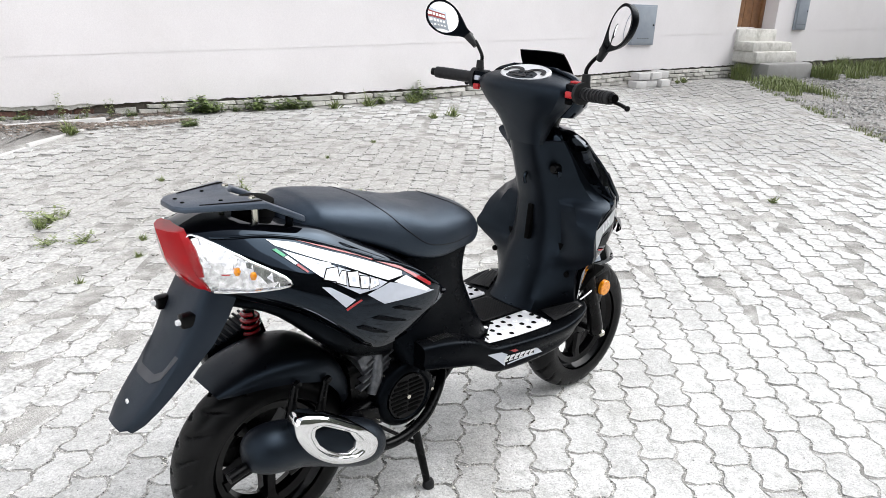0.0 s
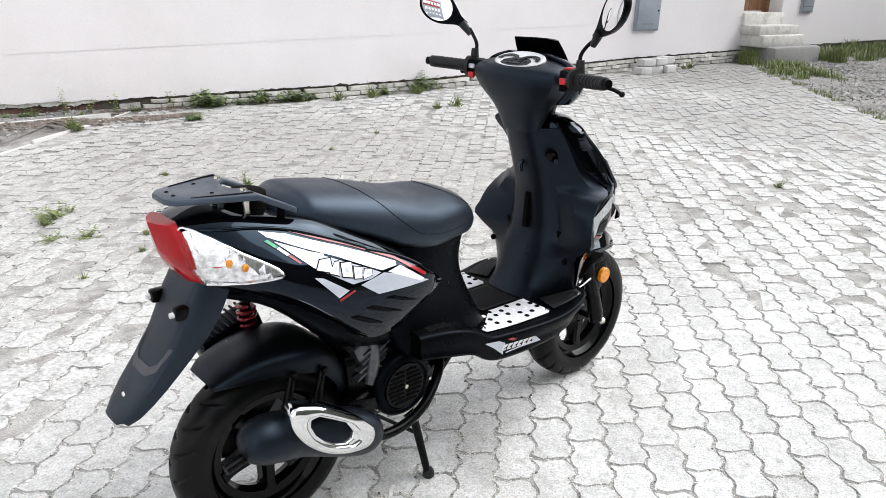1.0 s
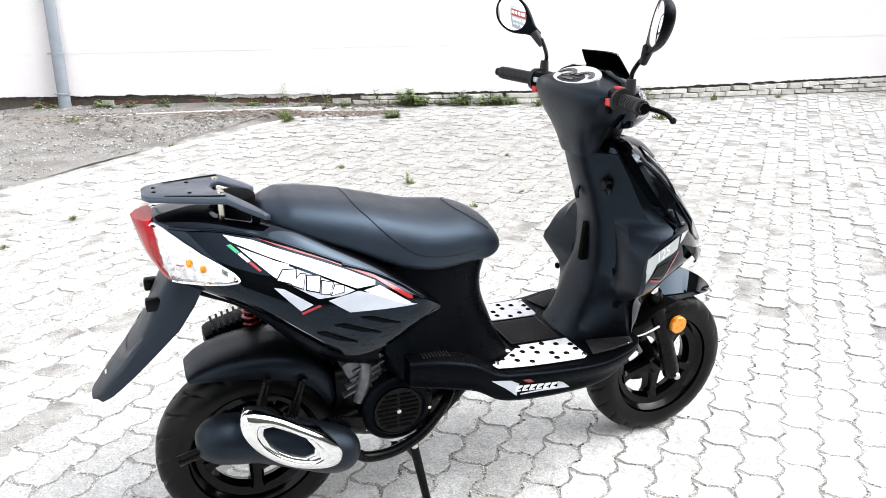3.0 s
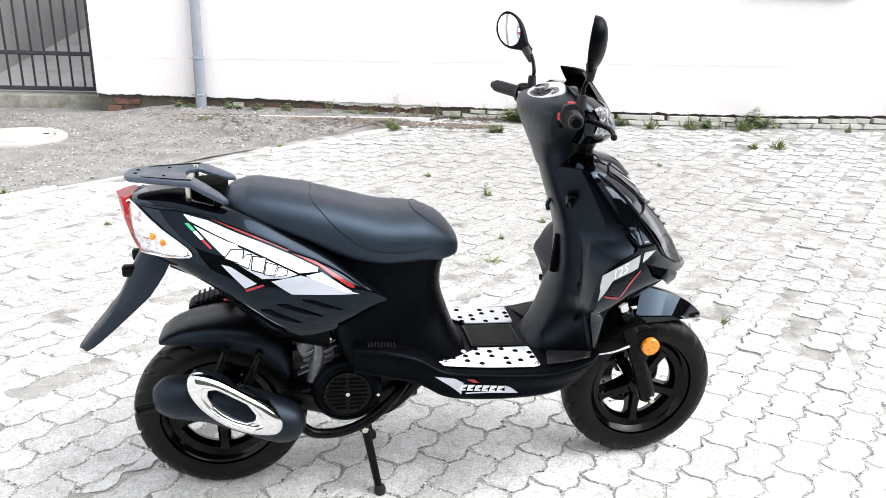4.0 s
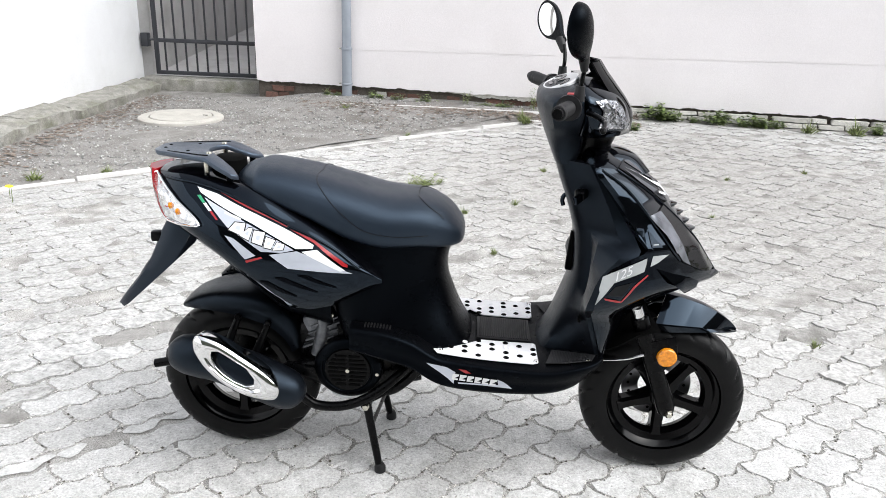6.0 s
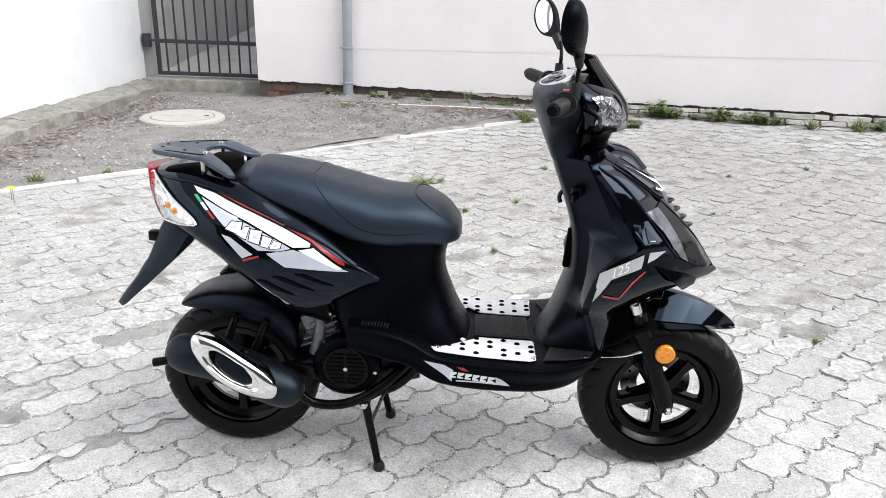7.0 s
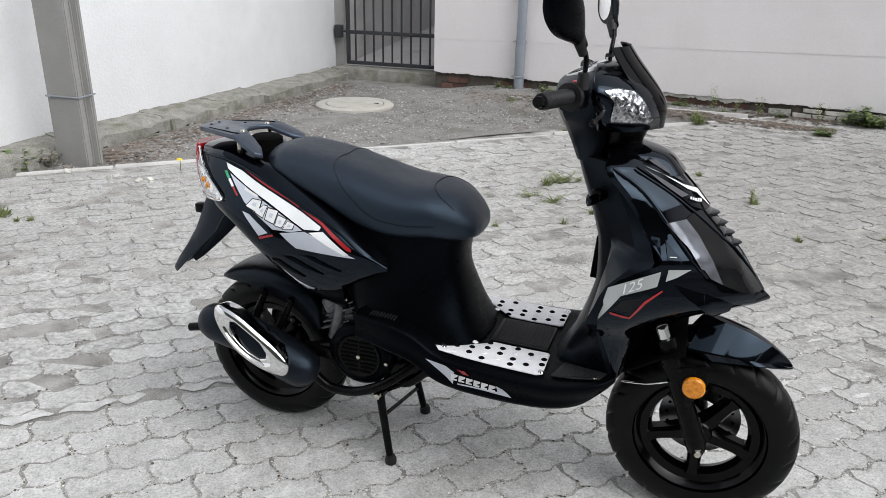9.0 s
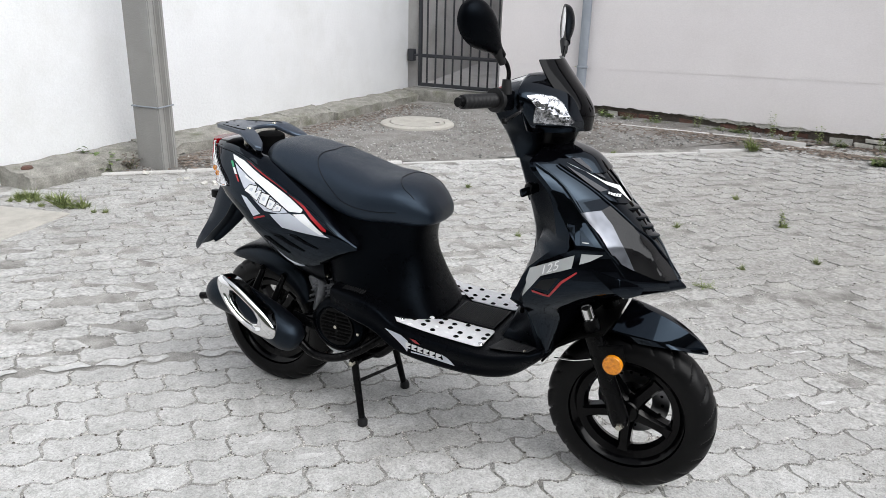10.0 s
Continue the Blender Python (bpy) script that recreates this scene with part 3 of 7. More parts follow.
for k in range(4):
    bm = bmesh.new()
    bmesh.ops.create_cube(bm, size=1)
    for v in bm.verts:
        v.co += Vector((rnd.uniform(-0.06, 0.06), rnd.uniform(-0.05, 0.05), rnd.uniform(-0.08, 0.08)))
    bmesh.ops.bevel(bm, geom=list(bm.edges), offset=0.05, segments=1, affect="EDGES")
    shapes.append(finish(bm, 30))
s = -1.85
while s < 11.6:
    x, y = wall_xy(s)
    g = max(ground_z(x, y), berm_z(s) - 0.02)
    top = base_z(s) - (0.045 if s < 1.9 else 0.022)
    brick = s < 1.9
    wd = rnd.uniform(0.15, 0.25) if not brick else rnd.uniform(0.12, 0.24)
    courses = max(1, round((top - g) / 0.06))
    for c in range(courses):
        if brick and rnd.random() < 0.35:
            continue
        h = (top - g) / courses
        me = rnd.choice(shapes)
        sh = me
        ob = new("stone" if not brick else "brick", sh)
        ob.parent = found
        ob.location = (s + wd / 2 + (0.5 * wd if c % 2 else 0), 0.045 + rnd.uniform(-0.012, 0.014) + (0.05 if brick else 0), g + h * (c + 0.5))
        ob.scale = (wd - 0.014, 0.12, h - 0.011)
        ob.rotation_euler = (rnd.uniform(-0.03, 0.03), rnd.uniform(-0.03, 0.03), rnd.uniform(-0.03, 0.03))
        if not sh.materials:
            sh.materials.append(M_LIMESTONE)
        ob.material_slots[0].link = "OBJECT"
        ob.material_slots[0].material = M_BRICK if brick and rnd.random() < 0.82 else M_LIMESTONE
    s += wd

# broken lip of undercoat below the plaster
verts, faces = [], []
for i in range(120):
    s = 0.3 + 0.0125 * i
    drop = max(0.0, 0.038 + 0.03 * noise.noise(Vector((s * 9, 1, 1))) + 0.016 * noise.noise(Vector((s * 41, 1, 2)))) * min(1.0, 4 * min(i, 119 - i) / 119)
    for d, q in ((0.03, 0.012), (-drop, 0.016 + 0.008 * noise.noise(Vector((s * 30, 4, 2)))), (-drop + 0.004, 0.06)):
        verts.append((s, q, base_z(s) + d))
    if i:
        k = i * 3
        faces += [(k - 3, k, k + 1, k - 2), (k - 2, k + 1, k + 2, k - 1)]
lip = part("plaster_lip", mesh_of(verts, faces, False), M_LIMESTONE)
lip.matrix_world = WALL_M
tagged(lip, "crumbling grey undercoat edge below the pale plaster", "plaster", kind="structure")

# soil heaped along the foot of the wall
verts, faces = [], []
N_ACROSS = 8
for i in range(150):
    s = -1.9 + 0.06 * i
    deep = 0.4 - 0.1 * s if s < 1.7 else 0.32
    for k in range(N_ACROSS + 1):
        u = k / N_ACROSS
        x, y = wall_xy(s, 0.06 - (deep + 0.06) * u)
        g = ground_z(x, y)
        fall = 0.12 * u if s < 1.7 else u * u * (3 - 2 * u)
        z = max(berm_z(s), g) * (1 - fall) + (g - 0.012) * fall
        verts.append((x, y, z + 0.009 * noise.noise(Vector((x * 11, y * 11, 2))) + 0.005 * noise.noise(Vector((x * 37, y * 37, 5)))))
    if i:
        a, b = (i - 1) * (N_ACROSS + 1), i * (N_ACROSS + 1)
        faces += [(a + k, a + k + 1, b + k + 1, b + k) for k in range(N_ACROSS)]
tagged(part("ground", mesh_of(verts, faces, False), M_GRAVEL), "soil and rubble heaped along the foot of the house wall", "ground", kind="structure")

# stack of paving blocks by the wall
for i, (ds, do, dz, rz) in enumerate([(9.02, -0.3, 0.05, 4), (9.27, -0.28, 0.05, -3), (9.53, -0.33, 0.05, 8), (9.1, -0.28, 0.16, -2), (9.36, -0.29, 0.16, 5), (9.62, -0.2, 0.16, -6)]):
    x, y = wall_xy(ds, do)
    ob = part("paving_block", block(0.24, 0.16, 0.1, 0.008), M_LANE)
    ob.matrix_world = pose(x, y, ground_z(x, y) + dz, 0, 0, rz - 8)
    tagged(ob, "loose grey concrete block in a stack by the wall", "block", "stacked blocks by the wall")

# white stucco side wall with a mossy concrete footing
side = part("wall_west", block(0.4, 14.6, 5.2, 0.01), M_STUCCO)
side.location = (-3.66, -0.25, 2.58)
tagged(side, "rough white stucco side wall with stains near its foot", "wall", kind="structure")
back_lane = part("wall_lane", block(0.4, 14, 2.6, 0.01), M_LANE)
back_lane.location = (-3.58, 14.15, 1.28)
tagged(back_lane, "bare grey concrete lane wall behind the gate", "wall", kind="structure")
lane_far = part("wall_lane_end", block(6, 0.3, 2.6, 0.01), M_LANE)
lane_far.location = (-1.5, 21, 1.3)
tagged(lane_far, "grey concrete wall closing the lane", "wall", kind="structure")
ret = part("wall_return", block(0.42, 11.5, TOP - 0.1, 0.005), M_WALL)
ret.location = (-1.7, 12.75, TOP / 2 - 0.02)
tagged(ret, "pale plastered side of the house along the lane", "wall", kind="structure")
ramp = part("lane_ramp", prism([(7.0, -0.1), (7.0, 0.13), (19, 1.1), (19, -0.1)], 1.7, "x", -3.4), M_LANE)
tagged(ramp, "rising pale concrete lane behind the gate", "ramp", kind="structure")
sill = part("gate_sill", block(1.5, 0.34, 0.22, 0.015), M_CONCRETE)
sill.location = (-2.67, 6.98, 0.03)
tagged(sill, "worn concrete sill below the gate", "sill", kind="structure")

footing = thing("footing", (0, 0, 0), "broken mossy concrete footing along the stucco wall", "footing", kind="structure")
rnd = random.Random(3)
y = 1.2
while y < 6.55:
    ln = rnd.uniform(0.5, 1.1)
    wv = rnd.uniform(0.3, 0.36)
    hv = rnd.uniform(0.1, 0.125)
    bm = bmesh.new()
    bmesh.ops.create_cube(bm, size=1)
    bmesh.ops.scale(bm, vec=(wv, ln + 0.01, hv + 0.06), verts=bm.verts)
    bmesh.ops.subdivide_edges(bm, edges=list(bm.edges), cuts=11, use_grid_fill=True)
    for v in bm.verts:
        q = Vector((v.co.x, v.co.y + y + ln / 2, v.co.z))
        v.co += noise.noise_vector(q * 9) * 0.014 + noise.noise_vector(q * 34) * 0.006
        if v.co.z > 0:
            v.co.z += 0.02 * (0.5 - v.co.x / wv)
        if v.co.z > 0 and v.co.x > wv * 0.25:
            v.co.z -= 0.015 + 0.045 * abs(noise.noise(Vector((q.y * 5, 2, 2))))
    me = finish(bm, 30)
    ob = part("slab", me, M_CONCRETE, footing)
    ob.location = (-3.46 + wv / 2, y + ln / 2, (hv - 0.06) / 2)
    ob.rotation_euler = (rnd.uniform(-0.006, 0.006), rnd.uniform(0.0, 0.03), rnd.uniform(-0.015, 0.015))
    y += ln

# kerb edging of thin concrete strips
kerb = thing("kerb", (0, 0, 0), "thin sunken concrete edging between paving and gravel", "kerb", kind="structure")
a = -2.4
rnd = random.Random(11)
while a < 6.2:
    ln = rnd.uniform(0.85, 1.05)
    if not (0.6 < a < 1.1):
        x, y = to_xy(a + ln / 2, kerb_line(a + ln / 2) + 0.01)
        ob = part("kerb_stone", block(ln - 0.01, 0.036, 0.16, 0.008), M_LANE, kerb)
        ob.matrix_world = pose(x, y, ground_z(x, y) - (0.062 if a < 0.6 else 0.07) + rnd.uniform(-0.006, 0.008), rnd.uniform(-3, 3), rnd.uniform(-0.6, 0.6), 42.8 + rnd.uniform(-1, 1) - (3.9 if a > 0.8 else 0))
    a += ln
# second strip in front of the house wall
for k, (x0, x1) in enumerate(((-1.12, -0.22), (-0.2, 0.7), (0.72, 1.58))):
    ob = part("kerb_stone", block(x1 - x0, 0.05, 0.14, 0.008), M_LANE, kerb)
    ob.matrix_world = pose((x0 + x1) / 2, 5.852 - 0.03 * (x0 + x1) / 2, 0.032 + rnd.uniform(-0.005, 0.005), 0, rnd.uniform(-0.4, 0.4), -1.2)

# concrete power pole with a wire band
pole = thing("power_pole", (-2.98, 2.18, 0), "grey square concrete power pole with a grooved side", "pole")


def pole_ring(z):
    k = 1 - 0.018 * z
    w, d = 0.138 * k, 0.075 * k
    return [(-w, -d), (w, -d), (w, -d * 0.55), (w - 0.05, -d * 0.4), (w - 0.05, d * 0.4), (w, d * 0.55), (w, d), (-w, d)]


verts, faces = [], []
for z in (-0.3, 0.5, 2, 4, 8):
    verts += [(x, y, z) for x, y in pole_ring(z)]
for i in range(4):
    for j in range(8):
        a, b = i * 8 + j, i * 8 + (j + 1) % 8
        faces.append((a, b, b + 8, a + 8))
faces.append(tuple(range(32, 40)))
bm = bm_of(verts, faces)
bmesh.ops.bevel(bm, geom=[e for e in bm.edges if abs(e.verts[0].co.z - e.verts[1].co.z) > 0.3], offset=0.008, segments=2, affect="EDGES")
part("shaft", finish(bm, 30), M_POLE, pole)
part("wire_band", tube([(0.14, -0.079, 0.487), (0.14, 0.079, 0.495), (-0.14, 0.079, 0.49), (-0.14, -0.079, 0.485), (0.138, -0.08, 0.488)], 0.0055, smooth=False, sides=8), M_ZINC, pole, "grey wire band round the pole")
part("wire_knot", block(0.03, 0.014, 0.014, 0.004, (-0.1, -0.082, 0.487)), M_ZINC, pole)

# barred gate
gate = thing("metal_gate", (0, 0, 0), "closed dark grey steel bar gate across the lane", "gate")
GX0, GX1, GY = -3.3, -2.02, 7.06
for x in (GX0 + 0.02, GX1 - 0.02):
    part("gate_frame", block(0.045, 0.045, 1.85, 0.004, (x, GY, 1.09)), M_GATE, gate)
for z in (0.185, 0.565, 2.0):
    part("rail", block(GX1 - GX0, 0.04, 0.045, 0.004, (0.5 * (GX0 + GX1), GY, z)), M_GATE, gate)
nb = 9
for i in range(nb):
    x = GX0 + (GX1 - GX0) * (i + 1) / (nb + 1)
    part("bar", block(0.02, 0.02, 1.8, 0.003, (x, GY - 0.004, 1.09)), M_GATE, gate)
part("hinge_box", block(0.09, 0.09, 0.16, 0.01, (GX0 - 0.09, GY - 0.04, 0.57)), M_GATE, gate)
part("hinge_pin", tube([(GX0 - 0.06, GY - 0.03, 0.57), (GX0 + 0.02, GY, 0.57)], 0.014), M_GATE, gate)

# manhole
mh = thing("manhole", (-2.235, 5.09, 0.005), "round pale concrete manhole cover set in gravel", "manhole")
part("ring", revolve([(0.30, 0.0), (0.305, 0.03), (0.38, 0.032), (0.4, 0.02), (0.405, -0.05)], 64, "z"), M_MANHOLE, mh)
part("cover", revolve([(0.0, 0.034), (0.2, 0.036), (0.29, 0.033), (0.297, 0.0)], 64, "z"), M_MANHOLE, mh)
part("lifting_slot", block(0.05, 0.02, 0.01, 0.002, (0.22, 0.05, 0.034)), M_HOLE, mh)

# unseen walls, added to close the yard and darken reflections in the scooter
south = part("wall_south", block(34, 0.4, 7.4, 0.01), M_HEDGE)
south.location = (4, -10, 3.7)
tagged(south, "plain unseen grey-green wall added to close the yard and darken reflections", "wall", kind="structure")
east = part("wall_east", block(0.4, 20, 8.0, 0.01), M_HEDGE)
east.location = (24, -1, 4.0)
tagged(east, "plain unseen grey-green wall added at the far end to darken reflections", "wall", kind="structure")
sign = thing("shop_sign", (-3.43, 0.5, 1.4), "grey and dark red sign panel on the stucco wall", "sign")
part("panel", block(0.03, 1.5, 1.5, 0.006), M_ZINC, sign)
part("print", block(0.008, 1.3, 0.5, 0, (0.018, 0, 0.3)), M_SIGNRED, sign)
for k in range(5):
    part("print", block(0.008, 0.2, 0.22, 0, (0.026, -0.52 + 0.26 * k, 0.32)), M_SIGN, sign)
    part("print", block(0.008, 0.16, 0.2, 0, (0.018, -0.5 + 0.25 * k, -0.15)), M_SIGN, sign)
    part("print", block(0.008, 0.14, 0.12, 0, (0.018, -0.5 + 0.25 * k, -0.5)), M_SIGN, sign)

# concrete path slab and a red pipe stub by the side wall
slab = part("path_slab", block(1.1, 1.2, 0.08, 0.012, (0, 0, 0)), M_MANHOLE)
slab.matrix_world = pose(-2.83, 0.26, -0.03, 0, 0, 14)
tagged(slab, "flat pale concrete slab let into the paving", "slab", kind="structure")
stub = thing("pipe_stub", (-3.3, 1.3, 0), "short red pipe stub standing by the wall foot", "pipe")
part("pipe", tube([(0, 0, -0.02), (0, 0, 0.12)], 0.035, sides=16), M_BRICK, stub)
part("cap", revolve([(0, 0.14), (0.03, 0.137), (0.04, 0.125), (0.04, 0.11)], 20, "z"), M_BRICK, stub)


# ---- the scooter: x ahead, y to its left, origin under the rear axle ----
scooter = thing("motor_scooter", (0, 0, 0), "black motor scooter on its centre stand with white decals", "scooter")
FX, RX, AZ = 1.265, 0.0, 0.243

# tail fairing
TAIL = [(-0.2, [(0, 0.872), (0.02, 0.871), (0.035, 0.866), (0.04, 0.855), (0.036, 0.845), (0.02, 0.84), (0, 0.84)]),
        (-0.17, [(0, 0.882), (0.045, 0.88), (0.073, 0.868), (0.094, 0.825), (0.082, 0.77), (0.04, 0.76), (0, 0.76)]),
        (-0.11, [(0, 0.889), (0.06, 0.887), (0.108, 0.872), (0.144, 0.812), (0.131, 0.742), (0.05, 0.72), (0, 0.72)]),
        (-0.05, [(0, 0.885), (0.073, 0.883), (0.121, 0.868), (0.179, 0.788), (0.168, 0.722), (0.06, 0.69), (0, 0.69)]),
        (0.02, [(0, 0.872), (0.082, 0.87), (0.134, 0.855), (0.203, 0.757), (0.19, 0.685), (0.07, 0.66), (0, 0.66)]),
        (0.1, [(0, 0.85), (0.09, 0.85), (0.147, 0.838), (0.216, 0.715), (0.196, 0.622), (0.08, 0.62), (0, 0.62)]),
        (0.2, [(0, 0.8), (0.1, 0.8), (0.16, 0.79), (0.217, 0.688), (0.19, 0.55), (0.09, 0.56), (0, 0.56)]),
        (0.3, [(0, 0.75), (0.1, 0.75), (0.178, 0.74), (0.215, 0.678), (0.186, 0.555), (0.09, 0.57), (0, 0.57)]),
        (0.385, [(0, 0.69), (0.1, 0.69), (0.185, 0.684), (0.2, 0.655), (0.182, 0.597), (0.09, 0.6), (0, 0.6)]),
        (0.445, [(0, 0.64), (0.1, 0.64), (0.165, 0.637), (0.17, 0.63), (0.163, 0.622), (0.09, 0.62), (0, 0.62)])]
tail_mesh = loft([sym_x(x, h) for x, h in TAIL], 6, 4)
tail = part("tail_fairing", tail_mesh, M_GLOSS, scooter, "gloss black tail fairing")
T_TAIL = tree_of(tail_mesh)


def both(name, outline, tree, mat, parent, label="", lift=0.0014, cell=0.015, thick=0.0):
    for sd in (-1, 1):
        part(name, wrap(outline, tree, sd, lift, cell, thick), mat, parent, label)


WHITE_BAND = [(-0.047, 0.856), (0.011, 0.842), (0.121, 0.799), (0.209, 0.761), (0.271, 0.732), (0.269, 0.724), (0.226, 0.722), (0.195, 0.736), (0.112, 0.778), (0.035, 0.811), (-0.034, 0.843)]
# raised gloss beads added to the shape so the fairing shows highlight streaks
for sd in (-1, 1):
    for pts in ([(-0.15, 0.868), (-0.06, 0.864), (0.03, 0.845), (0.11, 0.815), (0.2, 0.775)], [(0.2, 0.772), (0.27, 0.746), (0.33, 0.715), (0.39, 0.672)]):
        part("ridge", tube([cast(T_TAIL, x, z, sd, 0.0015) for x, z in spline(pts, 6)], 0.004, smooth=False, sides=8), M_GLOSS, tail)
both("stripe", WHITE_BAND, T_TAIL, M_WHITE, tail, "white decal stripe")
both("stripe", [(0.013, 0.847), (0.119, 0.81), (0.191, 0.779), (0.274, 0.741), (0.36, 0.685), (0.359, 0.678), (0.347, 0.682), (0.272, 0.7355), (0.16, 0.788), (0.1, 0.812)], T_TAIL, M_RED, tail, "red decal line", lift=0.0018)
both("stripe", [(0.241, 0.716), (0.28, 0.722), (0.354, 0.671), (0.342, 0.668)], T_TAIL, M_WHITE, tail, "white decal arrow", lift=0.0018)
both("stripe", [(-0.022, 0.833), (0.038, 0.807), (0.198, 0.731), (0.221, 0.719), (0.188, 0.712), (0.137, 0.713), (0.045, 0.771)], T_TAIL, M_SILVER, tail, "silver decal field")
both("stripe", [(0.158, 0.706), (0.228, 0.717), (0.256, 0.709), (0.372, 0.662), (0.206, 0.672)], T_TAIL, M_SILVER, tail, "silver decal field")
both("stripe", [(0.042, 0.75), (0.064, 0.744), (0.124, 0.703), (0.096, 0.692)], T_TAIL, M_SILVER, tail, "silver decal wedge")
both("stripe", [(0.096, 0.689), (0.138, 0.701), (0.142, 0.697), (0.099, 0.683)], T_TAIL, M_RED, tail, "red decal edge")
both("stripe", [(-0.043, 0.837), (-0.034, 0.838), (-0.018, 0.823), (-0.025, 0.821)], T_TAIL, M_GREEN, tail, lift=0.002)
both("stripe", [(-0.023, 0.82), (-0.016, 0.822), (0.002, 0.805), (-0.005, 0.803)], T_TAIL, M_WHITE, tail, lift=0.002)
both("stripe", [(-0.003, 0.802), (0.003, 0.804), (0.022, 0.785), (0.017, 0.784)], T_TAIL, M_RED, tail, lift=0.002)


def grown(poly, k):
    cx, cz = sum(p[0] for p in poly) / len(poly), sum(p[1] for p in poly) / len(poly)
    return [(cx + (x - cx) * k, cz + (z - cz) * k) for x, z in poly]


# plain outlined shapes where the maker's lettering stands
for poly in ([(0.065, 0.782), (0.095, 0.78), (0.091, 0.748), (0.049, 0.763)], [(0.102, 0.77), (0.114, 0.769), (0.105, 0.738), (0.079, 0.75)], [(0.115, 0.765), (0.147, 0.76), (0.14, 0.726), (0.111, 0.735)],
             [(0.147, 0.75), (0.174, 0.742), (0.163, 0.719), (0.142, 0.723)], [(0.176, 0.738), (0.198, 0.732), (0.195, 0.719), (0.165, 0.716)]):
    both("lettering", grown(poly, 1.06), T_TAIL, M_HOLE, tail, lift=0.0022, cell=0.02)
    both("lettering", grown(poly, 0.9), T_TAIL, M_WHITE, tail, lift=0.0029, cell=0.02)
    both("lettering", grown(poly, 0.32), T_TAIL, M_SILVER, tail, lift=0.0035, cell=0.02)
both("lettering", [(0.037, 0.805), (0.081, 0.79), (0.079, 0.785), (0.036, 0.8)], T_TAIL, M_WHITE, tail, lift=0.0025)
# vent gills low on the panel
for poly in ([(0.17, 0.645), (0.194, 0.645), (0.281, 0.606), (0.23, 0.62)], [(0.23, 0.655), (0.257, 0.653), (0.331, 0.621), (0.285, 0.633)], [(0.13, 0.632), (0.15, 0.632), (0.225, 0.59), (0.18, 0.605)]):
    both("gill", poly, T_TAIL, M_MATTE, tail, lift=0.004, thick=0.004)
# tail lamp: clear sides and red rear
lamp = part("tail_lamp", wrap([(-0.19, 0.86), (-0.168, 0.868), (-0.11, 0.832), (-0.023, 0.773), (-0.06, 0.763), (-0.154, 0.755), (-0.176, 0.79)], T_TAIL, -1, 0.003, 0.011, 0.0, 0.0009), M_FOIL, scooter, "clear tail lamp with red rear lens")
part("reflector", wrap([(-0.19, 0.86), (-0.168, 0.868), (-0.11, 0.832), (-0.023, 0.773), (-0.06, 0.763), (-0.154, 0.755), (-0.176, 0.79)], T_TAIL, 1, 0.003, 0.011, 0.0, 0.0009), M_FOIL, lamp)
for sd in (-1, 1):
    part("lens", wrap([(-0.19, 0.86), (-0.168, 0.868), (-0.11, 0.832), (-0.023, 0.773), (-0.06, 0.763), (-0.154, 0.755), (-0.176, 0.79)], T_TAIL, sd, 0.009, 0.014, 0.007), M_CLEAR, lamp).visible_shadow = False
    for bx, bz in ((-0.118, 0.803), (-0.092, 0.793)):
        part("bulb", revolve([(0, -0.009), (0.005, -0.0075), (0.0075, 0.0), (0.005, 0.0075), (0, 0.009)], 12, "z", tuple(cast(T_TAIL, bx, bz, sd, 0.004))), M_ORANGE, lamp, "amber bulb")
    part("lens_edge", tube([cast(T_TAIL, x, z, sd, 0.008) for x, z in spline([(-0.185, 0.866), (-0.168, 0.868), (-0.11, 0.832), (-0.026, 0.774), (-0.06, 0.764), (-0.15, 0.757)], 5)], 0.0028, smooth=False, sides=6), M_CHROME, lamp)
both("red_side", [(-0.196, 0.862), (-0.182, 0.868), (-0.19, 0.86), (-0.176, 0.79), (-0.154, 0.755), (-0.168, 0.762), (-0.186, 0.79)], T_TAIL, M_REDLENS, lamp, lift=0.006, thick=0.005)
part("red_lens", loft([sym_z(z, h) for z, h in [(0.879, [(-0.226, 0), (-0.215, 0.034), (-0.2, 0.056), (-0.188, 0.062), (-0.17, 0)]),
                                                (0.84, [(-0.217, 0), (-0.208, 0.042), (-0.194, 0.074), (-0.18, 0.088), (-0.16, 0)]),
                                                (0.79, [(-0.203, 0), (-0.196, 0.042), (-0.184, 0.077), (-0.171, 0.096), (-0.14, 0)]),
                                                (0.745, [(-0.173, 0), (-0.169, 0.036), (-0.161, 0.062), (-0.151, 0.074), (-0.12, 0)]),
                                                (0.705, [(-0.138, 0), (-0.135, 0.021), (-0.129, 0.032), (-0.122, 0.036), (-0.1, 0)])]], 3, 1, angle=20), M_REDLENS, lamp)

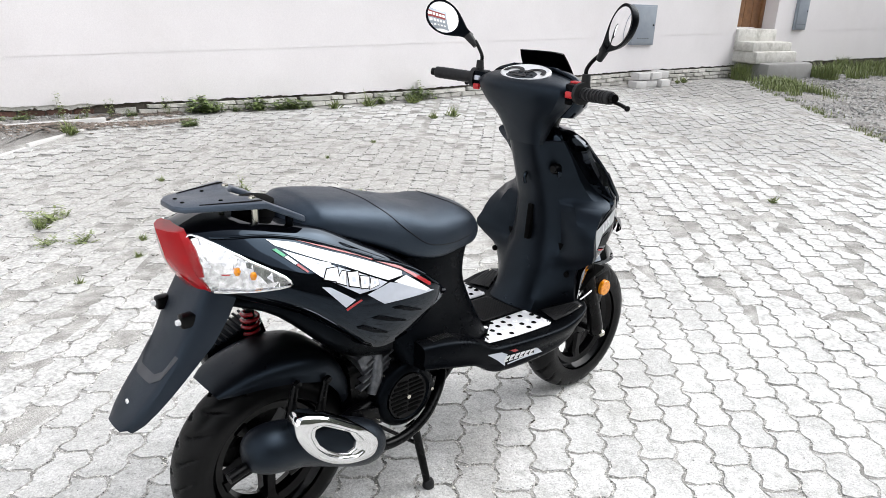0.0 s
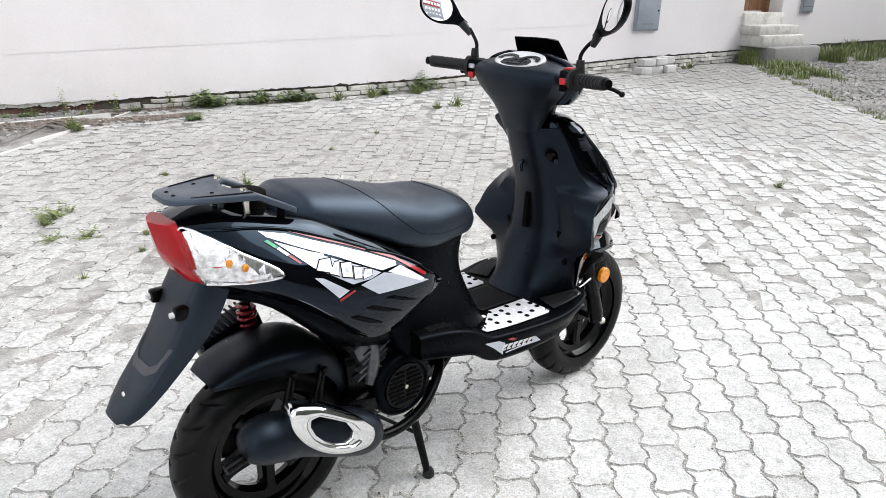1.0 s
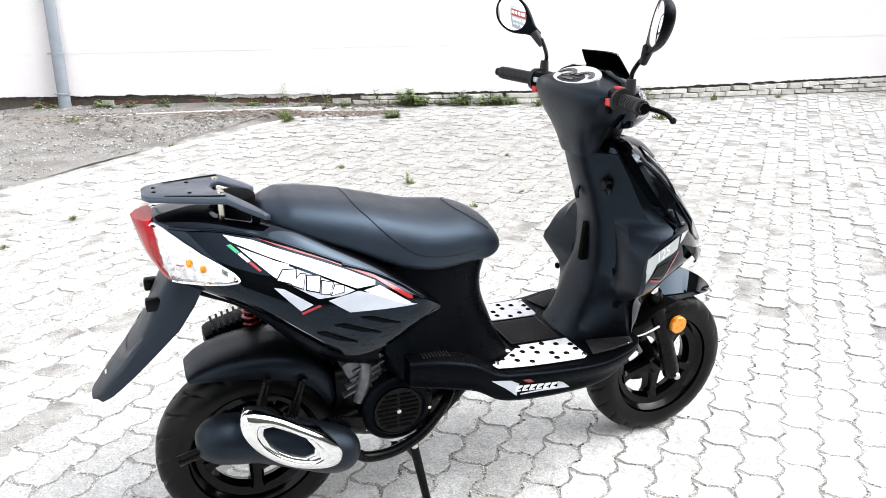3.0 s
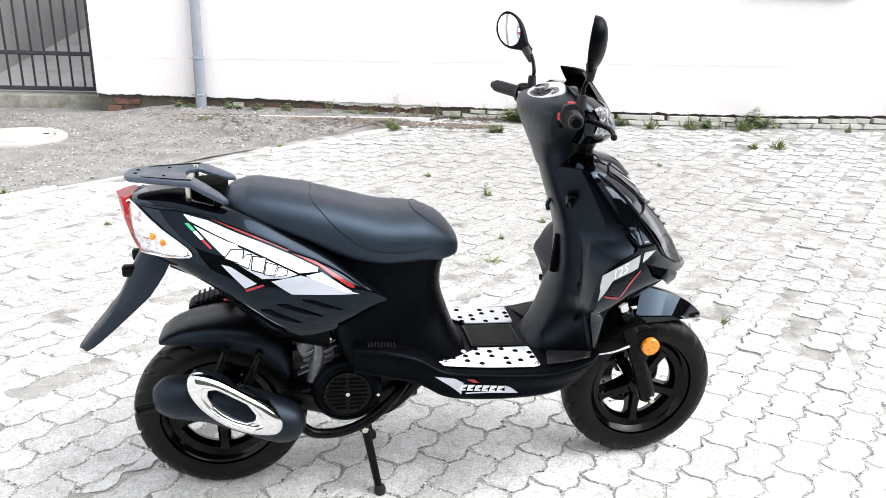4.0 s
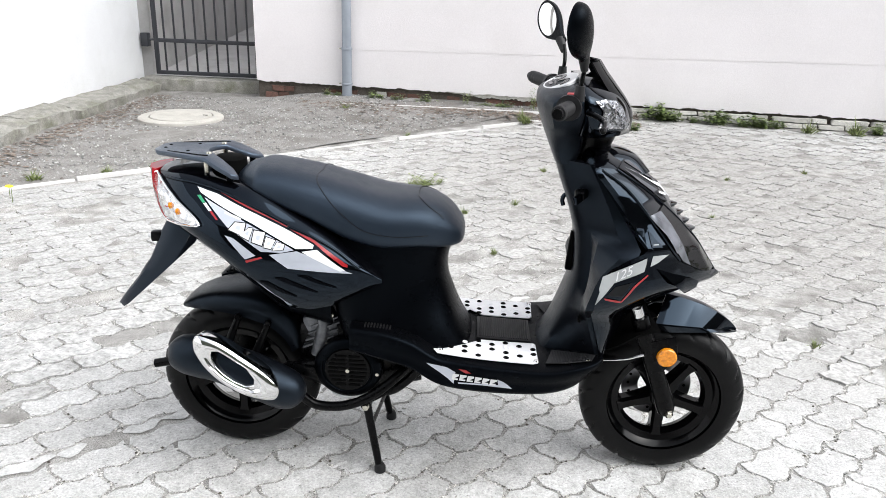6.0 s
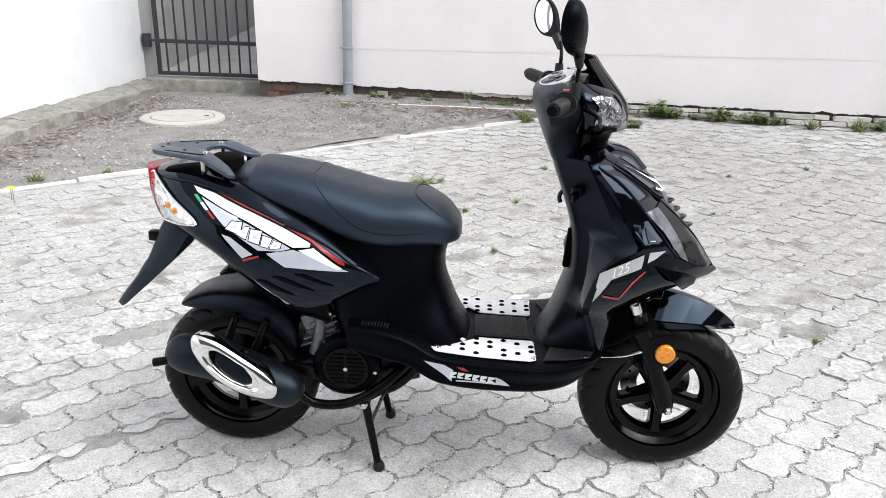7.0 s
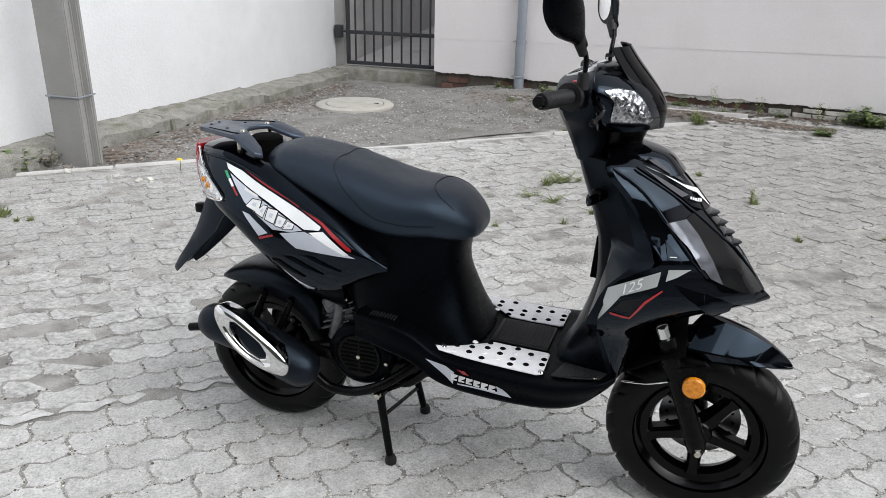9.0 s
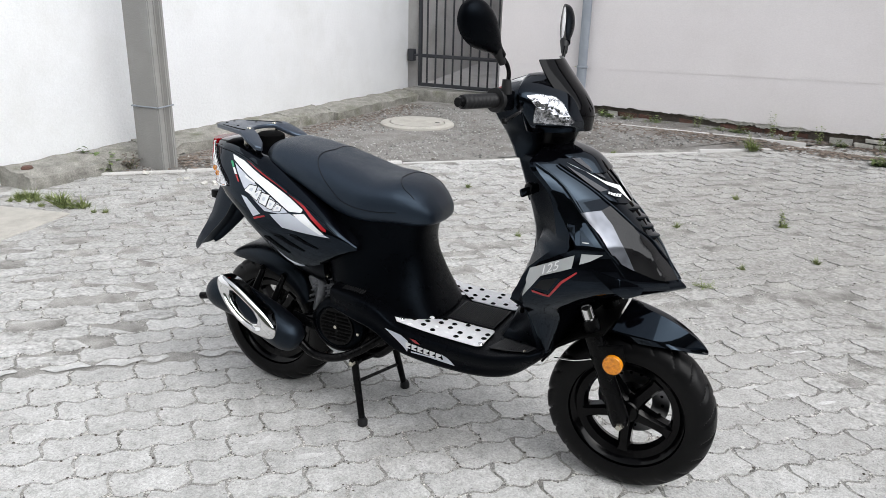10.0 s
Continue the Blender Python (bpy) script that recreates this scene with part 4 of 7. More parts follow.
# seat
SEAT = [(0.034, [(0, 0.876), (0.03, 0.873), (0.05, 0.866), (0.058, 0.854), (0.045, 0.846), (0, 0.844)]),
        (0.055, [(0, 0.894), (0.045, 0.89), (0.075, 0.876), (0.085, 0.856), (0.07, 0.838), (0, 0.836)]),
        (0.085, [(0, 0.903), (0.06, 0.899), (0.1, 0.882), (0.113, 0.852), (0.095, 0.831), (0, 0.829)]),
        (0.12, [(0, 0.906), (0.07, 0.902), (0.115, 0.883), (0.13, 0.848), (0.11, 0.826), (0, 0.824)]),
        (0.24, [(0, 0.887), (0.08, 0.883), (0.13, 0.858), (0.147, 0.806), (0.125, 0.782), (0, 0.777)]),
        (0.345, [(0, 0.862), (0.085, 0.857), (0.14, 0.828), (0.156, 0.762), (0.13, 0.732), (0, 0.73)]),
        (0.44, [(0, 0.84), (0.085, 0.835), (0.143, 0.806), (0.158, 0.747), (0.13, 0.71), (0, 0.705)]),
        (0.54, [(0, 0.834), (0.075, 0.828), (0.128, 0.802), (0.14, 0.752), (0.115, 0.712), (0, 0.705)]),
        (0.605, [(0, 0.81), (0.06, 0.804), (0.1, 0.783), (0.112, 0.747), (0.092, 0.708), (0, 0.702)]),
        (0.645, [(0, 0.768), (0.04, 0.765), (0.07, 0.752), (0.078, 0.732), (0.062, 0.712), (0, 0.706)]),
        (0.656, [(0, 0.745), (0.02, 0.743), (0.037, 0.737), (0.042, 0.728), (0.032, 0.719), (0, 0.716)])]
seat_mesh = loft([sym_x(x, h) for x, h in SEAT], 6, 5, angle=70)
seat = part("seat", seat_mesh, M_SEAT, scooter, "padded black vinyl seat")
T_SEAT = tree_of(seat_mesh)


def drape(tree, pts, lift=0.0006):
    """A line of points in plan (x, y) let down onto a skin."""
    out = []
    for x, y in spline(pts, 6):
        p, n, _, _ = tree.ray_cast(Vector((x, y, 2)), Vector((0, 0, -1)))
        if p is None:
            p, n, _, _ = tree.find_nearest(Vector((x, y, 0.8)))
        out.append(tuple(p + n * lift))
    return out


def on_skin(tree, pts, lift=0.0005):
    out = []
    for q in spline(pts, 5):
        p, n, _, _ = tree.find_nearest(Vector(q))
        out.append(tuple(p + n * lift))
    return out


for sd in (-1, 1):
    part("seam", tube(on_skin(T_SEAT, [(0.26, 0, 0.89), (0.256, sd * 0.06, 0.888), (0.267, sd * 0.107, 0.873), (0.3, sd * 0.139, 0.837), (0.341, sd * 0.152, 0.8), (0.395, sd * 0.159, 0.764), (0.478, sd * 0.153, 0.75), (0.56, sd * 0.133, 0.752)]), 0.0013, sides=5, smooth=False), M_SEAM, seat)
    part("seam", tube(drape(T_SEAT, [(0.525, 0.0), (0.53, sd * 0.05), (0.56, sd * 0.09), (0.6, sd * 0.098)]), 0.0013, sides=5, smooth=False), M_SEAM, seat)

# luggage rack: a plate with a round bay for the seat and slots
RACK = [(-0.198, -0.03), (-0.183, -0.054), (-0.05, -0.107), (0.0, -0.128), (0.045, -0.136), (0.06, -0.118), (0.036, -0.086), (0.0, -0.062), (-0.026, -0.052),
        (-0.047, -0.033), (-0.055, 0.0), (-0.047, 0.033), (-0.026, 0.052), (0.0, 0.062), (0.036, 0.086), (0.06, 0.118), (0.045, 0.136), (0.0, 0.128), (-0.05, 0.107), (-0.183, 0.054), (-0.198, 0.03)]


def rack_z(x):
    """The plate lies level and droops where its arms reach forward."""
    return 0.915 - 0.48 * max(0.0, x + 0.03)


def drooped(me):
    bm = bmesh.new()
    bm.from_mesh(me)
    for q in (-0.05, -0.03, -0.01, 0.02):
        bmesh.ops.bisect_plane(bm, geom=list(bm.verts) + list(bm.edges) + list(bm.faces), plane_co=(q, 0, 0), plane_no=(1, 0, 0))
    for v in bm.verts:
        v.co.z += rack_z(v.co.x)
    return finish(bm, 35)


rack = part("luggage_rack", drooped(prism(RACK, 0.014, "z", 0, 0.004)), M_RACK, scooter, "matte black luggage rack plate")
for sd in (-1, 1):
    part("slot", drooped(prism([(-0.152, sd * 0.058), (-0.06, sd * 0.09), (-0.032, sd * 0.096), (-0.028, sd * 0.092), (-0.032, sd * 0.086), (-0.06, sd * 0.082), (-0.152, sd * 0.054)], 0.001, "z", 0.0142)), M_HOLE, rack)
    for bx, by in ((-0.172, 0.018), (-0.1, 0.045)):
        part("bolt", revolve([(0, 0.0155), (0.004, 0.0155), (0.005, 0.014)], 8, "z", (bx, sd * by, rack_z(bx))), M_HOLE, rack)
    part("bolt", revolve([(0, 0.018), (0.007, 0.0175), (0.008, 0.014)], 10, "z", (-0.037, sd * 0.062, rack_z(-0.037))), M_BOLT, rack)
    part("spacer", tube([(-0.04, sd * 0.077, 0.865), (-0.04, sd * 0.077, 0.916)], 0.008), M_BOLT, rack)
    part("spacer", tube([(0.03, sd * 0.1, 0.85), (0.03, sd * 0.1, 0.888)], 0.009), M_MATTE, rack)
part("fuel_cap", revolve([(0, 0.912), (0.036, 0.911), (0.046, 0.905), (0.048, 0.865)], 28, "z", (-0.002, 0, 0)), M_HOLE, scooter)
part("grab_ring", tube([(0.03, -0.1, 0.848), (0.0, -0.06, 0.862), (-0.015, 0, 0.864), (0.0, 0.06, 0.862), (0.03, 0.1, 0.848)], 0.008), M_GLOSS, scooter)

# rear number-plate flap: ridge with side skirts
FLAP = [((-0.153, 0.765), 0.075, 0.062, -0.02), ((-0.188, 0.705), 0.078, 0.062, -0.028), ((-0.214, 0.65), 0.076, 0.05, -0.03), ((-0.244, 0.595), 0.074, 0.032, -0.022), ((-0.289, 0.537), 0.072, 0.022, -0.016), ((-0.334, 0.482), 0.06, 0.014, -0.01), ((-0.352, 0.46), 0.046, 0.009, -0.005)]
verts, faces = [], []
for (x, z), w, sx, sz in FLAP:
    verts += [(x + 0.012 + sx, -w * 1.02, z + sz), (x + 0.012, -w, z + 0.004), (x, -w * 0.72, z), (x - 0.003, 0, z + 0.002), (x, w * 0.72, z), (x + 0.012, w, z + 0.004), (x + 0.012 + sx, w * 1.02, z + sz)]
for i in range(len(FLAP) - 1):
    for j in range(6):
        a = i * 7 + j
        faces.append((a, a + 1, a + 8, a + 7))
bm = bm_of(verts, faces)
bmesh.ops.subdivide_edges(bm, edges=list(bm.edges), cuts=1, use_grid_fill=True, smooth=0.6)
bmesh.ops.solidify(bm, geom=list(bm.faces), thickness=0.005)
# lighter grey band stands in for the reflection on the flap's bevel
CHEVRON = [(0.072, 0.61), (0.06, 0.566), (0.036, 0.552), (-0.036, 0.552), (-0.06, 0.566), (-0.072, 0.61), (-0.064, 0.614), (-0.051, 0.579), (-0.034, 0.569), (0.034, 0.569), (0.051, 0.579), (0.064, 0.614)]
flap = part("rear_mudflap", finish(bm, 45), M_FLAP, scooter, "matte black rear mudflap")
T_FLAP = tree_of(flap.data)
bm = bmesh.new()
bm.faces.new([bm.verts.new((0, y, z)) for y, z in CHEVRON])
bmesh.ops.triangulate(bm, faces=bm.faces)
for q in np.arange(-0.08, 0.09, 0.012):
    bmesh.ops.bisect_plane(bm, geom=list(bm.verts) + list(bm.edges) + list(bm.faces), plane_co=(0, q, 0), plane_no=(0, 1, 0))
for v in bm.verts:
    p, n, _, _ = T_FLAP.ray_cast(Vector((-1, v.co.y, v.co.z)), Vector((1, 0, 0)))
    if p is None:
        p, n, _, _ = T_FLAP.find_nearest(Vector((-0.28, v.co.y, v.co.z)))
    v.co = p - Vector((0.0018, 0, 0))
part("chevron", finish(bm, 30), M_CHEVRON, flap, "grey chevron band in place of the bevel's reflection")
part("screw", revolve([(0, -0.004), (0.006, -0.0035), (0.0075, 0)], 12, "x", (-0.318, 0, 0.505)), M_WHITE, flap)
for sd in (-1, 1):
    part("bracket", block(0.034, 0.026, 0.03, 0.006, (-0.2, sd * 0.062, 0.687)), M_STEEL, flap)
    part("bracket_bolt", revolve([(0, -0.02), (0.006, -0.019), (0.007, -0.01)], 10, "x", (-0.206, sd * 0.064, 0.687)), M_WHITE, flap)

# matte body under the seat
UNDER = [(0.73, [(0.22, 0), (0.23, 0.09), (0.32, 0.13), (0.45, 0.135), (0.56, 0.112), (0.622, 0.066), (0.638, 0)]),
         (0.69, [(0.23, 0), (0.24, 0.095), (0.33, 0.138), (0.45, 0.138), (0.55, 0.115), (0.606, 0.068), (0.622, 0)]),
         (0.65, [(0.24, 0), (0.25, 0.1), (0.34, 0.145), (0.45, 0.14), (0.545, 0.116), (0.598, 0.068), (0.613, 0)]),
         (0.6, [(0.26, 0), (0.28, 0.1), (0.36, 0.148), (0.46, 0.14), (0.55, 0.118), (0.602, 0.07), (0.616, 0)]),
         (0.54, [(0.28, 0), (0.3, 0.11), (0.38, 0.15), (0.48, 0.145), (0.57, 0.125), (0.622, 0.08), (0.636, 0)]),
         (0.48, [(0.3, 0), (0.32, 0.12), (0.4, 0.16), (0.5, 0.16), (0.6, 0.14), (0.648, 0.09), (0.66, 0)]),
         (0.43, [(0.32, 0), (0.34, 0.13), (0.42, 0.17), (0.52, 0.175), (0.62, 0.15), (0.675, 0.1), (0.69, 0)])]
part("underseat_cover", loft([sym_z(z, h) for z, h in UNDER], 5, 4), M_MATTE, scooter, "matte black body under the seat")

# footboard with side skirts
FLOOR = [(0.36, [(0, 0.5), (0.12, 0.5), (0.175, 0.498), (0.192, 0.486), (0.192, 0.45), (0.18, 0.43), (0, 0.43)]),
         (0.45, [(0, 0.498), (0.14, 0.497), (0.192, 0.494), (0.209, 0.481), (0.209, 0.44), (0.195, 0.415), (0, 0.42)]),
         (0.53, [(0, 0.478), (0.15, 0.476), (0.198, 0.473), (0.214, 0.46), (0.213, 0.42), (0.2, 0.395), (0, 0.4)]),
         (0.6, [(0, 0.438), (0.15, 0.437), (0.199, 0.434), (0.216, 0.422), (0.213, 0.385), (0.197, 0.352), (0, 0.36)]),
         (0.68, [(0, 0.425), (0.15, 0.425), (0.203, 0.423), (0.221, 0.412), (0.214, 0.37), (0.196, 0.335), (0, 0.335)]),
         (0.8, [(0, 0.42), (0.16, 0.42), (0.212, 0.418), (0.23, 0.408), (0.22, 0.37), (0.2, 0.333), (0, 0.33)]),
         (0.9, [(0, 0.42), (0.16, 0.421), (0.215, 0.419), (0.234, 0.411), (0.222, 0.375), (0.195, 0.338), (0, 0.335)]),
         (0.97, [(0, 0.43), (0.16, 0.432), (0.212, 0.432), (0.23, 0.425), (0.216, 0.39), (0.18, 0.355), (0, 0.35)]),
         (1.02, [(0, 0.437), (0.15, 0.44), (0.2, 0.442), (0.214, 0.437), (0.203, 0.415), (0.15, 0.388), (0, 0.38)]),
         (1.048, [(0, 0.44), (0.13, 0.443), (0.17, 0.446), (0.183, 0.443), (0.176, 0.43), (0.12, 0.41), (0, 0.41)])]
floor_mesh = loft([sym_x(x, h) for x, h in FLOOR], 5, 4, angle=50)
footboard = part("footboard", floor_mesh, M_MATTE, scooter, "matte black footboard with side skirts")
T_FLOOR = tree_of(floor_mesh)
both("stripe", [(0.572, 0.42), (0.628, 0.411), (0.652, 0.398), (0.648, 0.36), (0.614, 0.39)], T_FLOOR, M_SILVER, footboard, "silver skirt decal")
both("stripe", [(0.765, 0.386), (0.782, 0.379), (0.806, 0.358), (0.72, 0.361), (0.66, 0.3605), (0.66, 0.3645), (0.769, 0.366)], T_FLOOR, M_SILVER, footboard, "silver skirt decal")
# plain slanted shapes where the maker's name stands
for k in range(6):
    x0, dz = 0.645 + k * 0.0205, -0.0015 * k
    both("lettering", [(x0, 0.394 + dz), (x0 + 0.0175, 0.393 + dz), (x0 + 0.0165, 0.387 + dz), (x0 + 0.006, 0.3875 + dz), (x0 + 0.0045, 0.379 + dz), (x0 + 0.0145, 0.378 + dz), (x0 + 0.0135, 0.3715 + dz), (x0 - 0.003, 0.3725 + dz)], T_FLOOR, M_WHITE, footboard, lift=0.0028, cell=0.03)
both("stripe", [(0.659, 0.409), (0.68, 0.408), (0.695, 0.399), (0.679, 0.398)], T_FLOOR, M_RED, footboard, lift=0.0026)


def floor_top(x, y):
    p, n, _, _ = T_FLOOR.ray_cast(Vector((x, y, 0.6)), Vector((0, 0, -1)))
    return p.z if p else 0.42


def laid(me, lift):
    for v in me.vertices:
        v.co.z += floor_top(v.co.x, v.co.y) + lift
    me.update()
    return me


PLATE = [(0.588, -0.186), (0.6, -0.196), (0.63, -0.192), (0.86, -0.2), (0.874, -0.192), (0.872, -0.09), (0.864, -0.083), (0.72, -0.083), (0.61, -0.17)]
pm = prism(PLATE, 0.004, "z", 0, 0.0015)
bm = bmesh.new()
bm.from_mesh(pm)
for q in np.arange(0.6, 0.88, 0.03):
    bmesh.ops.bisect_plane(bm, geom=list(bm.verts) + list(bm.edges) + list(bm.faces), plane_co=(q, 0, 0), plane_no=(1, 0, 0))
plate_mesh = laid(finish(bm, 30), 0.004)
for me in (plate_mesh, mirrored(plate_mesh)):
    sd = -1 if me is plate_mesh else 1
    pl = part("tread_plate", me, M_ALU, scooter, "bright aluminium tread plate with raised holes")
    k = 0
    for i in range(7):
        for j in range(4):
            x, y = 0.635 + i * 0.038, (-0.178 + j * 0.028 + (0.014 if i % 2 else 0))
            if y > -0.09 or (y > -0.165 + (x - 0.6) * 0.9):
                continue
            part("raised_hole", laid(revolve([(0.0, 0.0045), (0.0035, 0.005), (0.006, 0.0062), (0.0085, 0.004)], 10, "z", (x, sd * -y, 0)), 0.0038), M_HOLE if (i + j) % 3 else M_ALU, pl)
    for x, y in ((0.607, -0.175), (0.868, -0.186)):
        part("bolt", laid(revolve([(0, 0.009), (0.006, 0.0085), (0.0085, 0.004)], 10, "z", (x, -sd * y, 0)), 0.003), M_CHROME, pl)
mat_piece = laid(prism([(0.705, -0.07), (0.86, -0.07), (0.86, 0.07), (0.705, 0.07)], 0.004, "z", 0, 0.001), 0.003)
mat_part = part("floor_mat", mat_piece, M_GRIP, scooter, "ribbed black floor mat")
for k in range(22):
    part("rib", laid(block(0.003, 0.125, 0.003, 0.0008, (0.715 + k * 0.0065, 0, 0.0055), segments=1), 0.003), M_GRIP, mat_part)
for sd in (-1, 1):
    fp = part("toe_pad", laid(prism([(0.893, sd * 0.192), (0.916, sd * 0.116), (1.028, sd * 0.17), (1.014, sd * 0.202), (0.95, sd * 0.2)], 0.003, "z", 0, 0.001), 0.003), M_GRIP, scooter, "ribbed black toe pad")
    for k in range(14):
        x = 0.915 + k * 0.0072
        lo, hi = 0.12 + (x - 0.916) * 0.48, 0.193 + (x - 0.893) * 0.07
        part("rib", laid(block(0.003, max(0.01, hi - lo - 0.008), 0.002, 0, (x, sd * (lo + hi) / 2, 0.0035), segments=1), 0.003), M_GRIP, fp)
    part("floor_screw", laid(revolve([(0, 0.004), (0.005, 0.0035), (0.006, 0)], 10, "z", (1.004, sd * 0.196, 0)), 0.004), M_BOLT, scooter)

# ribbed passenger foot pads
for sd in (-1, 1):
    for k in range(9):
        part("foot_pad_rib", laid(block(0.004, 0.045, 0.0035, 0.001, (0.4 + k * 0.0085, sd * 0.16, 0.001), segments=1), 0.001), M_GRIP, footboard)

# inner leg shield
SHIELD = [(0.955, [(0.886, 0), (0.888, 0.03), (0.893, 0.045), (0.9, 0.058), (0.935, 0.074), (0.97, 0.1), (0.985, 0.1), (0.985, 0)]),
          (0.9, [(0.905, 0), (0.907, 0.034), (0.914, 0.05), (0.926, 0.064), (0.965, 0.084), (1.0, 0.115), (1.02, 0.115), (1.02, 0)]),
          (0.84, [(0.929, 0), (0.931, 0.038), (0.939, 0.056), (0.955, 0.073), (0.99, 0.092), (1.03, 0.125), (1.06, 0.13), (1.05, 0)]),
          (0.79, [(0.946, 0), (0.949, 0.044), (0.96, 0.063), (0.984, 0.08), (1.01, 0.104), (1.05, 0.15), (1.09, 0.162), (1.06, 0)]),
          (0.77, [(0.952, 0), (0.955, 0.045), (0.967, 0.065), (0.992, 0.083), (1.014, 0.108), (1.06, 0.17), (1.1, 0.19), (1.06, 0)]),
          (0.75, [(0.957, 0), (0.96, 0.047), (0.972, 0.067), (0.997, 0.088), (1.004, 0.14), (1.06, 0.204), (1.1, 0.203), (1.06, 0)]),
          (0.7, [(0.961, 0), (0.964, 0.049), (0.977, 0.071), (1.001, 0.094), (0.991, 0.165), (1.008, 0.224), (1.03, 0.215), (1.05, 0)]),
          (0.65, [(0.962, 0), (0.965, 0.051), (0.978, 0.075), (1.002, 0.1), (0.981, 0.183), (0.986, 0.238), (1.005, 0.233), (1.04, 0)]),
          (0.61, [(0.956, 0), (0.959, 0.053), (0.972, 0.079), (0.995, 0.106), (0.973, 0.188), (0.973, 0.247), (0.995, 0.242), (1.03, 0)]),
          (0.56, [(0.942, 0), (0.945, 0.055), (0.953, 0.08), (0.968, 0.112), (0.978, 0.15), (0.99, 0.178), (1.005, 0.176), (1.03, 0)]),
          (0.51, [(0.925, 0), (0.929, 0.057), (0.938, 0.082), (0.96, 0.113), (0.984, 0.146), (1.006, 0.167), (1.02, 0.165), (1.04, 0)]),
          (0.47, [(0.909, 0), (0.914, 0.06), (0.923, 0.084), (0.951, 0.11), (0.984, 0.136), (1.018, 0.16), (1.03, 0.158), (1.045, 0)]),
          (0.445, [(0.895, 0), (0.901, 0.064), (0.911, 0.088), (0.945, 0.108), (0.985, 0.128), (1.027, 0.157), (1.04, 0.155), (1.05, 0)]),
          (0.42, [(0.877, 0), (0.884, 0.067), (0.896, 0.091), (0.937, 0.106), (0.985, 0.124), (1.034, 0.158), (1.045, 0.156), (1.05, 0)])]
shield_mesh = loft([sym_z(z, h) for z, h in SHIELD], 2, 1, angle=34)
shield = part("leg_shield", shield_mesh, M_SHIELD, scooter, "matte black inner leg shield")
part("glove_slot", block(0.02, 0.018, 0.115, 0.003, (0.958, -0.004, 0.685), pose(0, 0, 0, 0, 4, 0)), M_HOLE, shield)
part("ignition_lock", revolve([(0, -0.012), (0.012, -0.012), (0.016, -0.006), (0.017, 0.01)], 16, "x", (0.952, -0.092, 0.872)), M_STEEL, shield, "chrome-rimmed ignition lock")
part("lock_plate", block(0.014, 0.085, 0.024, 0.006, (0.963, -0.092, 0.872), pose(0, 0, 0, 14, 0, -40)), M_GLOSS, shield)
part("bag_hook", tube([(0.945, 0.0, 0.85), (0.926, 0.0, 0.845), (0.92, 0.0, 0.83), (0.924, 0.0, 0.815)], 0.006), M_GLOSS, shield)
for sd in (-1, 1):
    part("screw_hole", revolve([(0, -0.002), (0.009, -0.002), (0.01, 0.004)], 12, "x", (0.974, sd * 0.155, 0.545)), M_HOLE, shield)

# front cowl
COWL = [(0.985, [(0.98, 0), (0.98, 0.1), (0.993, 0.118), (1.01, 0.085), (1.028, 0.035), (1.032, 0)]),
        (0.955, [(0.985, 0), (0.974, 0.172), (0.99, 0.172), (1.04, 0.12), (1.085, 0.05), (1.1, 0)]),
        (0.9, [(1.0, 0), (1.018, 0.168), (1.036, 0.17), (1.082, 0.15), (1.145, 0.055), (1.16, 0)]),
        (0.85, [(1.02, 0), (1.058, 0.172), (1.074, 0.173), (1.122, 0.163), (1.19, 0.06), (1.205, 0)]),
        (0.8, [(1.03, 0), (1.095, 0.187), (1.11, 0.183), (1.165, 0.16), (1.235, 0.06), (1.25, 0)]),
        (0.765, [(1.03, 0), (1.12, 0.2), (1.138, 0.193), (1.195, 0.158), (1.26, 0.062), (1.277, 0)]),
        (0.735, [(1.03, 0), (1.07, 0.21), (1.12, 0.204), (1.207, 0.15), (1.285, 0.06), (1.303, 0)]),
        (0.7, [(1.03, 0), (1.012, 0.219), (1.1, 0.214), (1.22, 0.15), (1.305, 0.06), (1.325, 0)]),
        (0.66, [(1.02, 0), (0.998, 0.228), (1.08, 0.221), (1.225, 0.15), (1.33, 0.055), (1.355, 0)]),
        (0.632, [(1.02, 0), (0.992, 0.228), (1.06, 0.222), (1.21, 0.14), (1.335, 0.04), (1.368, 0)]),
        (0.6, [(1.0, 0), (0.992, 0.222), (1.05, 0.21), (1.15, 0.15), (1.23, 0.06), (1.245, 0)]),
        (0.55, [(1.01, 0), (1.008, 0.19), (1.035, 0.188), (1.09, 0.15), (1.15, 0.06), (1.16, 0)]),
        (0.48, [(1.02, 0), (1.03, 0.168), (1.045, 0.164), (1.075, 0.135), (1.1, 0.06), (1.105, 0)]),
        (0.43, [(1.03, 0), (1.044, 0.152), (1.052, 0.148), (1.06, 0.12), (1.068, 0.06), (1.07, 0)])]
cowl_mesh = loft([sym_z(z, h) for z, h in COWL], 5, 1, angle=40)
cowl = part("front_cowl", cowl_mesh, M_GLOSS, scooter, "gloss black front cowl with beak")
T_COWL = tree_of(cowl_mesh)
both("stripe", [(0.993, 0.612), (1.012, 0.697), (1.121, 0.746), (1.116, 0.711), (1.042, 0.681), (1.025, 0.656)], T_COWL, M_PALE, cowl, "pale silver decal plate", lift=0.003)
both("stripe", [(1.136, 0.75), (1.184, 0.746), (1.156, 0.729), (1.133, 0.721)], T_COWL, M_PALE, cowl, "pale decal tip")
